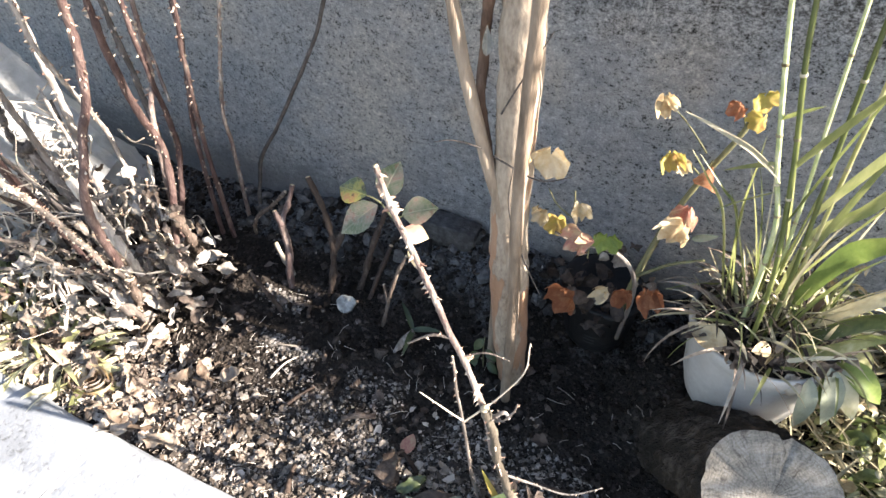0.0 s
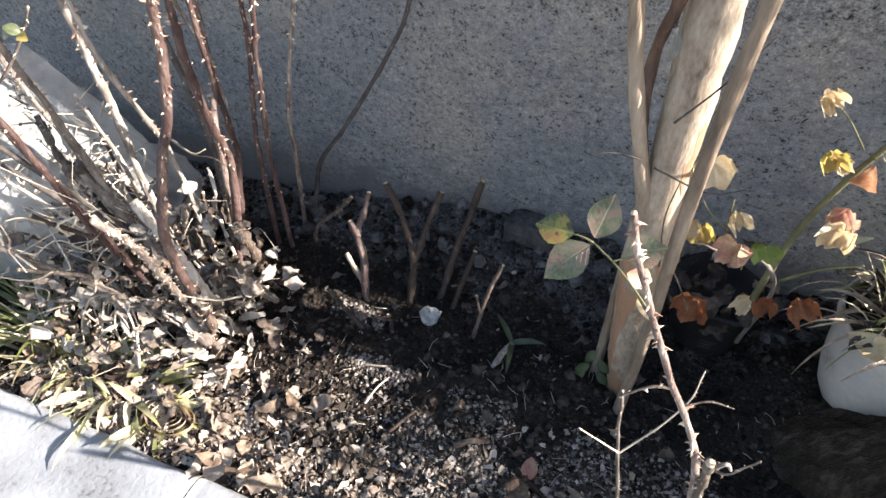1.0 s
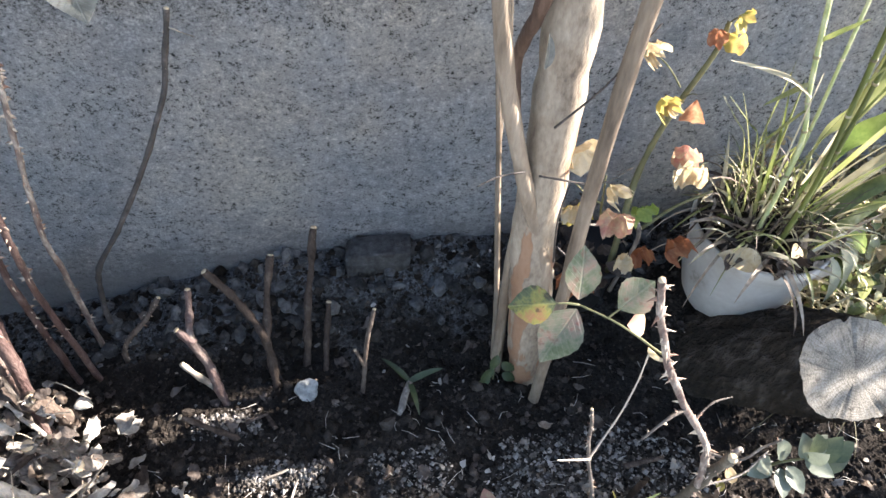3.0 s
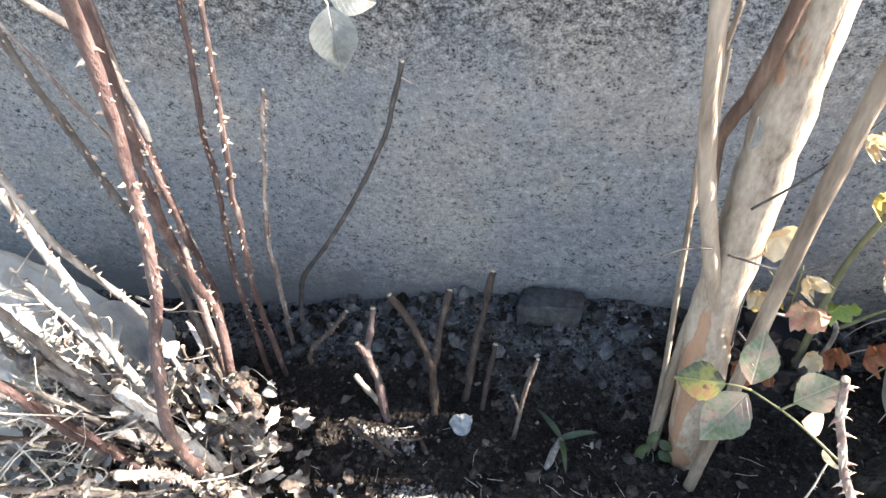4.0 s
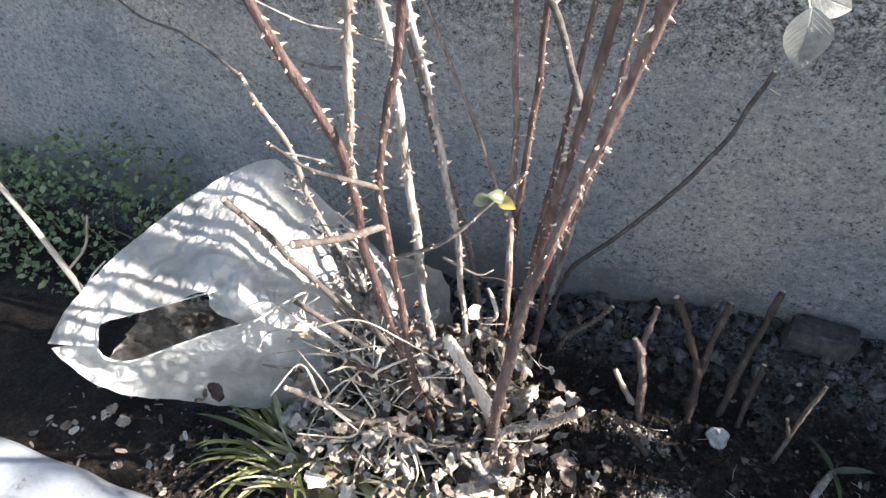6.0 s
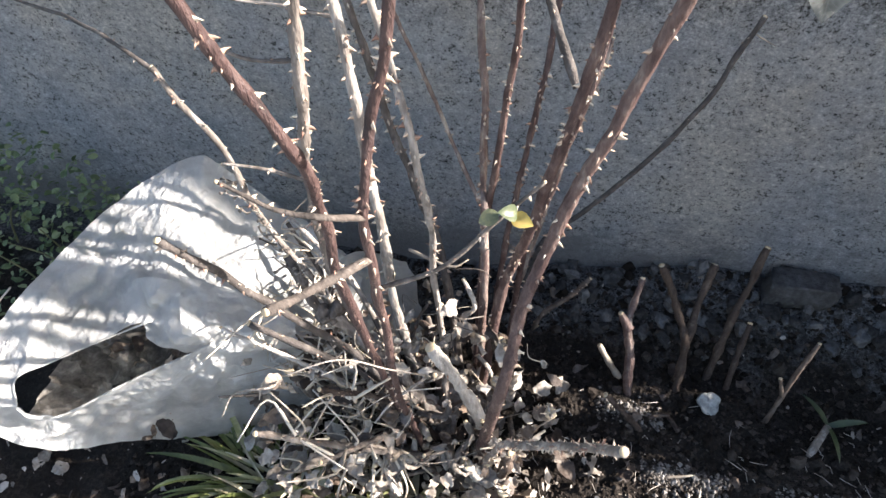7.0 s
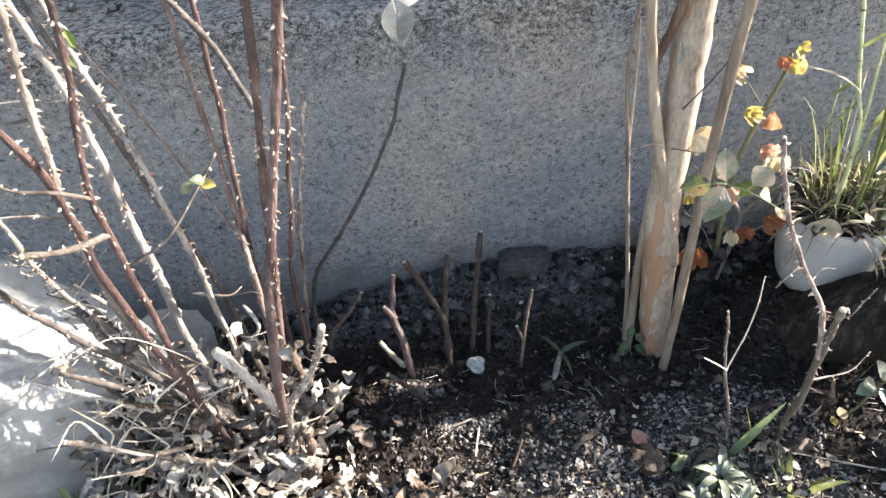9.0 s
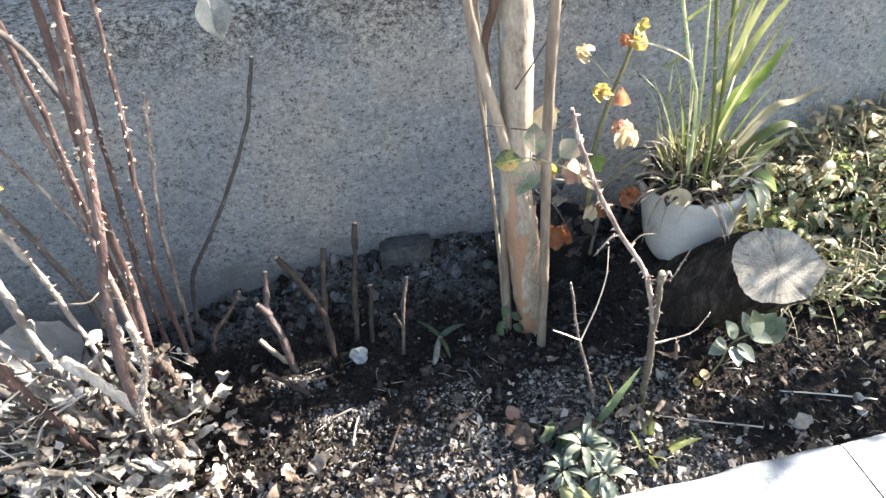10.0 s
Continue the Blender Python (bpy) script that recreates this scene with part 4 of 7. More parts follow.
# bristly spurs along one cane
for k in range(46):
    s = rnd(0, 1)
    p = Vector((-1.205, 1.228, 0.41)).lerp(Vector((-1.315, 1.285, 0.60)), s) + Vector((rnd(-1, 1), rnd(-1, 1), rnd(-1, 1))) * 0.006
    d = Vector((rnd(-1, 1), rnd(-1, 0.6), rnd(-0.4, 1))).normalized() * rnd(0.012, 0.035)
    bld = Build()
    tube(bld, glide([p, p + d * 0.5 + Vector((rnd(-1, 1), 0, rnd(-1, 1))) * 0.005, p + d], 3), rnd(0.001, 0.0022), 0.0008, 5, 0.3)
    lumps(bld, p + d, rnd(0.002, 0.0045), 1.0)
    part("spur", bld, (PALE_WOOD, TWIG, OLD_CANE)[k % 3], bush)
# a dry leaf on an arching twig
for pts in ([(-1.0, 1.16, 0.36), (-1.02, 1.06, 0.53), (-1.06, 1.02, 0.6), (-1.12, 0.99, 0.592)], [(-1.12, 0.985, 0.592), (-1.105, 0.953, 0.637), (-1.144, 0.946, 0.624), (-1.163, 0.935, 0.589)]):
    bld = Build()
    tube(bld, glide(pts, 6), 0.0012, 0.0009, 6, 0.15)
    part("twig", bld, PALE_WOOD, bush, "thin arching dry twig")
for k in range(3):
    put_leaf(bush, "dead_leaf", (-1.125 + 0.004 * k, 0.99, 0.597), (rnd(-0.5, 0.5), -0.3, -1 + 0.5 * k), (rnd(-0.5, 0.5), -1, 0.2), crumpled(0.028, 0.55, k + 3), SMALL_LEAF, "pale shrivelled leaf on a twig")
# ragged spiny stubs with frayed tops
for k in range(20):
    a, r = rnd(0, TAU), 0.2 * math.sqrt(rnd(0, 1))
    b = Vector((FOOT[0] - 0.1 + r * math.cos(a) * 1.2, FOOT[1] + 0.03 + r * math.sin(a) * 0.8, rnd(0.0, 0.05)))
    d = Vector((rnd(-0.5, 0.3), rnd(-0.6, 0.1), 1)).normalized()
    h = rnd(0.08, 0.24)
    ragged = add_cane(bush, "ragged_stub", [b, b + d * h * 0.5 + Vector((rnd(-0.015, 0.015), 0, 0)), b + d * h], rnd(0.010, 0.016), rnd(0.013, 0.018), (OLD_CANE, PALE_WOOD, STUB)[k % 3], 0.009, 0.009, "broken stub with a frayed top", knob=0.34)
    for j in range(5):
        t = b + d * h
        w = Vector((rnd(-1, 1), rnd(-1, 0.5), rnd(0.3, 1.2))).normalized() * rnd(0.012, 0.03)
        bld = Build()
        tube(bld, [t - d * 0.008, t + w * 0.6, t + w], 0.003, 0.0008, 5, 0.4)
        part("splinter", bld, PALE_WOOD, ragged)
for k in range(280):
    a, r = rnd(0, TAU), 0.25 * math.sqrt(rnd(0, 1))
    p = Vector((FOOT[0] - 0.15 + r * math.cos(a) * 1.1, FOOT[1] - 0.02 + r * math.sin(a) * 0.8, 0.03 + 0.3 * rnd(0, 1) ** 1.5))
    put_leaf(bush, "debris", p, (rnd(-1, 1), rnd(-1, 1), rnd(-0.6, 1.0)), (rnd(-0.6, 0.6), -0.7, 0.7), crumpled(0.016 + 0.034 * rnd(0, 1) ** 1.6, rnd(0.3, 0.65), k), (BLEACHED, BLEACHED, DRY_LEAF, BROWN_LEAF, PALE_WOOD)[k % 5])
# woody crown at the foot
bld = Build()
for k in range(7):
    a = TAU * k / 7
    tube(bld, glide([(FOOT[0] - 0.04 + 0.08 * math.cos(a), FOOT[1] + 0.07 + 0.09 * math.sin(a), -0.03), (FOOT[0] - 0.04 + 0.05 * math.cos(a), FOOT[1] + 0.07 + 0.06 * math.sin(a), 0.06), (FOOT[0] - 0.04 + 0.02 * math.cos(a), FOOT[1] + 0.06, 0.11)], 5), 0.014, 0.009, 9, 0.6)
part("crown", bld, OLD_CANE, bush, "knobbly woody base")
# tangle of dead twigs round the foot
for k in range(95):
    a = rnd(0, TAU)
    r = rnd(0.02, 0.24)
    p = Vector((FOOT[0] - 0.15 + r * math.cos(a) * 1.2, FOOT[1] + 0.02 + r * math.sin(a) * 0.95, 0.02 + 0.34 * rnd(0, 1) ** 1.3))
    d = Vector((rnd(-1, 1) - 0.25, rnd(-1, 1) - 0.15, rnd(-0.25, 0.9))).normalized()
    L = rnd(0.04, 0.13)
    q = p + d * L * 0.5 + Vector((rnd(-1, 1), rnd(-1, 1), rnd(-1, 1))) * 0.028
    bld = Build()
    tube(bld, glide([p, q, p + d * L + Vector((rnd(-1, 1), rnd(-1, 1), rnd(-1, 1))) * 0.02], 4), rnd(0.0008, 0.0015) if k % 3 else rnd(0.002, 0.0042), 0.0006 if k % 3 else 0.0014, 5, 0.3)
    part("twig", bld, (TWIG, PALE_WOOD, TWIG, OLD_CANE)[k % 4], bush)


# a pair of grey leaves hangs from a thin shoot of the bush
add_cane(bush, "twig", [(-0.803, 1.488, 0.905), (-0.76, 1.475, 0.925), (-0.71, 1.465, 0.94), (-0.66, 1.455, 0.957)], 0.004, 0.0022, CANE, 0.05, 0.005)
bld = Build()
tube(bld, glide([(-0.632, 1.40, 0.965), (-0.62, 1.408, 0.94), (-0.608, 1.407, 0.92), (-0.603, 1.403, 0.905)], 5), 0.0012, 0.001, 5)
part("leaf_stalk", bld, TWIG, bush)
bld = Build()
tube(bld, glide([(-0.70, 1.16, 1.2), (-0.655, 1.31, 1.08), (-0.632, 1.40, 0.965)], 4), 0.00018, 0.00018, 4)
part("spider_thread", bld, FILM, bush)
put_leaf(bush, "leaf", (-0.603, 1.40, 0.917), (0.12, -0.35, -1), (0.2, -1, 0.25), leaf_shape(0.078, 0.056, 0.35, 0.16, 0.03, 16, 0.42, 0.02, 1.0), HANG_LEAF, "pale grey leaf")
put_leaf(bush, "leaf", (-0.606, 1.42, 0.925), (1, 0.1, -0.3), (0.1, -1, 0.5), leaf_shape(0.055, 0.042, 0.3, 0.15, 0.05, 12), HANG_LEAF, "pale grey leaf")
for dx, dz, a in ((0.0, 0.0, 0.4), (0.004, 0.004, 2.0), (-0.012, 0.002, 3.6)):
    put_leaf(bush, "leaf", (-0.884 + dx, 1.07, 0.805 + dz), (math.cos(a), -0.5, math.sin(a) * 0.6), (0.2, -0.6, 0.8), leaf_shape(0.021, 0.015, 0.7, 0.35, 0.05), YELLOW_LEAF if a < 1 else ROSE_LEAF, "small yellowing leaf")
for x, y, z in ((-1.115, 1.375, 0.93), (-1.12, 1.36, 0.90)):
    put_leaf(bush, "leaf", (x, y, z), (rnd(-0.3, 0.6), -0.4, -0.8), (0.3, -1, 0.2), leaf_shape(0.03, 0.016, 0.5, 0.3), FRESH_LEAF, "small drooping green leaf")
# dry leaves caught in the tangle
for k in range(190):
    a, r = rnd(0, TAU), rnd(0.03, 0.24)
    put_leaf(bush, "dead_leaf", (FOOT[0] - 0.13 + r * math.cos(a) * 1.2, FOOT[1] + 0.02 + r * math.sin(a), 0.03 + (0.27 if math.cos(a) < 0.1 else 0.1) * rnd(0, 1) ** 1.6), (rnd(-1, 1), rnd(-1, 1), rnd(-0.6, 0.4)), (rnd(-0.6, 0.6), rnd(-1, 0.2), 1),
             crumpled(rnd(0.025, 0.055), rnd(0.3, 0.6), k), (BLEACHED, DRY_LEAF, BLEACHED, BROWN_LEAF)[k % 4])

for k in range(130):
    a, r = rnd(0, TAU), 0.27 * math.sqrt(rnd(0, 1))
    put_leaf(bush, "dead_leaf", (FOOT[0] - 0.14 + r * math.cos(a) * 1.15, FOOT[1] - 0.03 + r * math.sin(a) * 0.75, 0.05 + (0.28 if math.cos(a) < 0.3 else 0.1) * rnd(0, 1) ** 1.5 * (1.1 - r / 0.3)), (rnd(-1, 1), rnd(-1, 1), rnd(-0.7, 0.5)), (rnd(0, 1.0), rnd(-1, 0.2), 0.8),
             crumpled(rnd(0.028, 0.06), rnd(0.28, 0.55), k + 40), BLEACHED)
# a tuft of pale withered runners at the foot
for k in range(13):
    a = rnd(2.6, 6.2)
    p = Vector((-1.09, 1.14, 0.13))
    L = rnd(0.06, 0.13)
    d = Vector((math.cos(a), math.sin(a), 0)) * L
    bld = Build()
    tube(bld, glide([p, p + d * 0.4 + Vector((rnd(-0.01, 0.01), 0, rnd(0.0, 0.03))), p + d * 0.8 + Vector((rnd(-0.02, 0.02), 0, -0.03)), p + d + Vector((rnd(-0.01, 0.01), 0, -0.09))], 5), 0.0032, 0.0012, 6, 0.3)
    part("runner", bld, TWIG, bush, "pale withered runner")

# the bowed dark cane beside the bush
bowed = thing("rose_cane", on_soil(-0.90, 1.60), "single bowed dark dead rose cane rising beside the wall", "rose cane")
add_cane(bowed, "cane", [on_soil(-0.905, 1.60, -0.02), (-0.882, 1.62, 0.175), (-0.79, 1.615, 0.32), (-0.70, 1.61, 0.46), (-0.645, 1.62, 0.56), (-0.61, 1.635, 0.65), (-0.59, 1.638, 0.717)], 0.0085, 0.0062, DARK_CANE, 0.09, 0.004)
bld = Build()
tube(bld, glide([(-0.595, 1.635, 0.69), (-0.58, 1.632, 0.683), (-0.563, 1.63, 0.676)], 3), 0.0015, 0.0006, 5)
part("twig", bld, TWIG, bowed, "thin pale dry twig")

# ---------------------------------------------------------------- pruned stubs in the shaded soil
STUBS = "pruned rose stubs"


def stub_thing(name, label, lines, material, r0=0.008, r1=0.007, gap=0.0, sink=-0.02):
    x, y = lines[0][0][:2]
    e = thing(name, on_soil(x, y), label, "rose stub", STUBS)
    for pts in lines:
        add_cane(e, "stem", pts, r0 * 1.55, r1 * 1.45, material, gap, 0.006, knob=0.16)
    return e


stub_thing("rose_stub", "forked brown rose stub cut short", [[(-0.562, 1.43, -0.02), (-0.566, 1.48, 0.10), (-0.60, 1.515, 0.18), (-0.644, 1.531, 0.272)], [(-0.566, 1.48, 0.10), (-0.555, 1.53, 0.16), (-0.537, 1.585, 0.235)]], STUB)
stub_thing("rose_stub", "straight dark rose stub cut short", [[(-0.505, 1.475, -0.01), (-0.48, 1.54, 0.13), (-0.450, 1.612, 0.272)]], STUB, 0.008, 0.007)
stub_thing("rose_stub", "short thin rose stub", [[(-0.465, 1.455, -0.01), (-0.442, 1.548, 0.117)]], STUB, 0.006, 0.006)
stub_thing("rose_stub", "thin leaning rose stub with a side shoot", [[(-0.392, 1.40, -0.01), (-0.372, 1.435, 0.12), (-0.350, 1.467, 0.19)], [(-0.381, 1.42, 0.07), (-0.395, 1.43, 0.11)]], STUB, 0.005, 0.004)
stub_thing("rose_stub", "red-tipped rose stub forked at the top", [[(-0.655, 1.40, -0.02), (-0.672, 1.44, 0.10), (-0.688, 1.455, 0.17), (-0.682, 1.48, 0.205), (-0.676, 1.505, 0.255)], [(-0.685, 1.452, 0.165), (-0.705, 1.46, 0.20)]], CANE, 0.009, 0.006)
stub_thing("rose_stub", "short spiny brown stub by the bush", [[(-0.87, 1.53, 0.0), (-0.85, 1.53, 0.07), (-0.80, 1.55, 0.12), (-0.765, 1.57, 0.16)]], STUB, 0.005, 0.005, 0.007)
stub_thing("rose_stub", "pale stick stub stuck in the soil", [[(-0.62, 1.33, -0.02), (-0.66, 1.335, 0.04), (-0.715, 1.34, 0.10)]], STUB, 0.006, 0.006)
stub_thing("rose_stub", "pale stick stub stuck in the soil", [[(-0.66, 1.44, -0.02), (-0.70, 1.45, 0.04), (-0.73, 1.46, 0.085)]], TWIG, 0.006, 0.006)

# green-tipped sprout by the stubs
sprout = thing("sprout", on_soil(-0.313, 1.375), "small bent sprout with narrow green leaves", "sprout")
bld = Build()
tube(bld, glide([on_soil(-0.325, 1.33, -0.02), on_soil(-0.31, 1.36, 0.03), on_soil(-0.295, 1.385, 0.05)], 4), 0.008, 0.006, 7, 0.2)
part("stem", bld, OLD_CANE, sprout)
for d in ((-0.6, 0.5, 0.75), (0.5, 0.1, 0.3), (0.1, -0.6, 0.2)):
    bld = Build()
    blade(bld, on_soil(-0.297, 1.385, 0.05), d, 0.075, 0.013, 6)
    part("leaf", bld, DARK_LEAF, sprout)

# ---------------------------------------------------------------- the smooth-barked tree
tree = thing("crape_myrtle", on_soil(-0.08, 1.39), "multi-stemmed small tree with smooth beige bark peeling orange-brown", "tree")


def stem(name, pts, r0, r1, sides=14, knob=0.1, flat=1.0, label="", material=BARK):
    bld = Build()
    tube(bld, glide(pts, 8), r0, r1, sides, knob, flat)
    return part(name, bld, material, tree, label)


stem("trunk", [(-0.062, 1.398, -0.05), (-0.062, 1.398, 0.03), (-0.070, 1.396, 0.15), (-0.080, 1.395, 0.306), (-0.09, 1.40, 0.45), (-0.088, 1.398, 0.604), (-0.088, 1.395, 0.83), (-0.085, 1.39, 1.1), (-0.08, 1.38, 1.5)], lambda q: 0.026 + 0.0098 * smooth_step(0.08, 0.24, q) - 0.004 * smooth_step(0.35, 0.8, q), 0, 28, 0.14)
stem("trunk", [(-0.052, 1.345, -0.05), (-0.05, 1.34, 0.05), (-0.047, 1.335, 0.28), (-0.05, 1.322, 0.583), (-0.041, 1.316, 0.843), (-0.025, 1.30, 1.1), (-0.01, 1.28, 1.4)], 0.0112, 0.0094, 12, 0.12, material=GREY_BARK)
stem("trunk", [(-0.062, 1.372, 0.30), (-0.068, 1.372, 0.36), (-0.092, 1.378, 0.46), (-0.13, 1.37, 0.6), (-0.174, 1.36, 0.8), (-0.21, 1.34, 1.1), (-0.24, 1.33, 1.4)], 0.0135, 0.0085, 14, 0.12, material=GREY_BARK)
stem("trunk", [(-0.116, 1.415, -0.04), (-0.115, 1.42, 0.1), (-0.115, 1.42, 0.30), (-0.112, 1.412, 0.45), (-0.105, 1.41, 0.55)], 0.0105, 0.009, 12, 0.12, material=GREY_BARK)
stem("branch", [(-0.118, 1.372, 0.56), (-0.136, 1.385, 0.63), (-0.145, 1.384, 0.686), (-0.148, 1.40, 0.741), (-0.142, 1.389, 0.791), (-0.133, 1.375, 0.834), (-0.118, 1.36, 0.95), (-0.10, 1.34, 1.2)], 0.0075, 0.009, 10, 0.2, label="dark red-brown side branch", material=RED_BARK)
stem("branch", [(-0.116, 1.44, -0.03), (-0.117, 1.45, 0.1), (-0.117, 1.47, 0.2), (-0.117, 1.52, 0.36), (-0.119, 1.551, 0.494), (-0.123, 1.582, 0.62), (-0.127, 1.578, 0.72), (-0.12, 1.56, 0.85)], 0.006, 0.004, 8, 0.1, material=GREY_BARK)
stem("branch", [(-0.119, 1.551, 0.494), (-0.112, 1.57, 0.56), (-0.110, 1.575, 0.66), (-0.118, 1.57, 0.78)], 0.004, 0.003, 8, 0.1, material=GREY_BARK)
for pts in ([(-0.11, 1.36, 0.60), (-0.03, 1.35, 0.585), (0.02, 1.36, 0.60)], [(-0.10, 1.36, 0.68), (-0.06, 1.33, 0.76), (-0.02, 1.32, 0.84)], [(-0.065, 1.36, 0.45), (-0.03, 1.33, 0.42), (0.0, 1.33, 0.36)],
            [(-0.13, 1.36, 0.61), (-0.17, 1.34, 0.625), (-0.20, 1.33, 0.62)], [(-0.06, 1.37, 0.4), (-0.075, 1.35, 0.52), (-0.07, 1.345, 0.6)]):
    stem("twig", pts, 0.0018, 0.0008, 5, 0.1, material=DARK_CANE)
put_leaf(tree, "leaf", (-0.125, 1.355, 0.77), (0.1, -0.2, 1), (0.5, -1, 0), leaf_shape(0.045, 0.014, 0.5, 0.4), HANG_LEAF, "pale dry leaf stuck between the stems")
ivy = thing("seedling", on_soil(-0.125, 1.40), "dark green seedling climbing at the foot of the tree", "seedling")
bld = Build()
tube(bld, glide([on_soil(-0.125, 1.395, -0.02), (-0.125, 1.39, 0.06), (-0.12, 1.385, 0.12)], 4), 0.002, 0.001, 5)
part("stem", bld, GREEN_STEM, ivy)
for x, z, a in ((-0.13, 0.05, 2.6), (-0.115, 0.07, 0.3), (-0.125, 0.1, 1.9), (-0.11, 0.03, -0.4), (-0.135, 0.02, 3.4)):
    put_leaf(ivy, "leaf", (x, 1.385, z + 0.01), (math.cos(a), -0.5, -0.7), (0.1, -1, 0.5), leaf_shape(0.036, 0.02, 0.4, 0.2), DARK_LEAF)

def ribbon_along(parent, name, pts, width, material, label=""):
    """A long flat blade along a line, widest a third of the way up, folded along its rib."""
    line = glide(pts, 7)
    v, f = [], []
    for i, (p, d, a, b) in enumerate(frames_along(line)):
        q = i / (len(line) - 1)
        w = width * 0.5 * (math.sin(math.pi * (0.1 + 0.88 * q) ** 0.7) + 0.04)
        side = Vector((0.35, -0.2, 1.0)).cross(d).normalized()
        up = side.cross(d)
        v += [p - side * w + up * w * 0.35, p.copy(), p + side * w + up * w * 0.35]
    for i in range(len(line) - 1):
        f += [(i * 3, i * 3 + 1, i * 3 + 4, i * 3 + 3), (i * 3 + 1, i * 3 + 2, i * 3 + 5, i * 3 + 4)]
    bld = Build()
    bld.add(v, f)
    part(name, bld, material, parent, label)


# ---------------------------------------------------------------- the thorny cane with a leaf spray
spray = thing("rose_cane", on_soil(0.10, 1.09), "thorny red rose cane with mottled leaves at its tip", "rose cane")
add_cane(spray, "stem", [on_soil(0.105, 1.10, -0.03), (0.092, 1.08, 0.09), (0.068, 1.04, 0.22), (0.055, 1.02, 0.33), (0.05, 1.012, 0.41), (0.041, 0.996, 0.492)], 0.010, 0.0095, BROWN_STEM, 0.025, 0.009, "thick grey-brown cane base with a ragged cut", knob=0.2)
add_cane(spray, "cane", [(0.05, 1.015, 0.36), (0.035, 1.018, 0.44), (0.022, 1.018, 0.483), (-0.022, 1.03, 0.561), (-0.07, 1.038, 0.662), (-0.095, 1.035, 0.73), (-0.112, 1.032, 0.795)], 0.0072, 0.005, CANE, 0.012, 0.011)
for pts, r in (([(-0.02, 1.03, 0.56), (-0.045, 1.02, 0.565), (-0.075, 1.01, 0.545)], 0.003), ([(-0.005, 1.026, 0.535), (0.02, 1.04, 0.54), (0.05, 1.05, 0.53)], 0.002), ([(0.03, 1.018, 0.46), (0.06, 1.0, 0.47), (0.075, 1.0, 0.50), (0.08, 0.995, 0.53)], 0.0025),
               ([(0.06, 1.03, 0.28), (0.10, 1.04, 0.27), (0.16, 1.05, 0.27), (0.2, 1.07, 0.29)], 0.0028), ([(0.045, 1.004, 0.455), (0.06, 1.01, 0.475), (0.068, 1.01, 0.465)], 0.004)):
    add_cane(spray, "side_twig", pts, r, r * 0.5, OLD_CANE, 0.02, 0.006, cut=False)
J = Vector((-0.147, 1.086, 0.694))
for pts in ([(-0.072, 1.04, 0.662), (-0.112, 1.066, 0.684), J], [J, J + Vector((-0.012, 0.002, 0.002)), J + Vector((-0.022, 0.003, 0.002))], [(-0.122, 1.072, 0.688), (-0.115, 1.075, 0.691), (-0.109, 1.077, 0.694)]):
    bld = Build()
    tube(bld, glide(pts, 4), 0.0013, 0.0009, 6)
    part("leaf_stalk", bld, GREEN_STEM, spray)
R = leaf_shape(0.062, 0.042, 0.25, 0.16, 0.05, 14, 0.44, 0.0, 1.0)
S = leaf_shape(0.046, 0.036, 0.35, 0.14, 0.05, 14, 0.46, 0.0, 1.0)
put_leaf(spray, "leaf", J + Vector((-0.003, -0.003, -0.002)), (-0.64, -0.57, -0.51), (-0.1, -0.55, 0.8), R, MOTTLED_LEAF, "pale grey-green leaf turning pink at the edges")
put_leaf(spray, "leaf", J + Vector((0.0, 0.004, 0.003)), (0.19, 0.58, 0.79), (0.1, -0.75, 0.65), leaf_shape(0.052, 0.036, 0.25, 0.16, 0.05, 14, 0.46, 0.0, 1.0), MOTTLED_LEAF, "silvery leaf with brown blotches")
put_leaf(spray, "leaf", J + Vector((-0.022, 0.003, 0.002)), (-1, 0.05, 0.02), (0.0, -0.55, 0.85), S, SPOTTED_LEAF, "dark green leaf with yellow spots")
put_leaf(spray, "leaf", (-0.112, 1.077, 0.694), (0.87, 0.32, 0.38), (-0.1, -0.55, 0.8), S, MOTTLED_LEAF, "leaf mottled pink and green")
put_leaf(spray, "leaf", (-0.105, 1.064, 0.684), (0.8, 0.25, -0.3), (0.1, -0.6, 0.6), leaf_shape(0.036, 0.024, 0.5, 0.3, 0.06, 12, 0.44, 0.0, 1.0), PINK_LEAF, "small yellow and pink leaf")
put_leaf(spray, "leaf", (-0.088, 1.045, 0.672), (0.55, -0.25, -0.7), (-0.6, -0.6, 0.2), leaf_shape(0.034, 0.009, 0.3, 0.5), CREAM_LEAF, "narrow pale bract")

for k in range(9):
    a = rnd(0, TAU)
    put_leaf(spray, "dead_leaf", on_soil(0.09 + 0.02 * math.cos(a), 1.075 + 0.02 * math.sin(a), rnd(0.01, 0.08)), (math.cos(a), math.sin(a) - 0.3, rnd(-0.9, 0.9)), (-math.sin(a), -0.8, 0.5), crumpled(rnd(0.04, 0.08), rnd(0.3, 0.45), k), (DRY_LEAF, BROWN_LEAF, BROWN_LEAF)[k % 3], "withered leaf at the cane's foot")

strap = thing("strap_leaf_plant", on_soil(0.045, 1.085), "few withered strap leaves, yellow-green and grey, at the cane's foot", "plant")
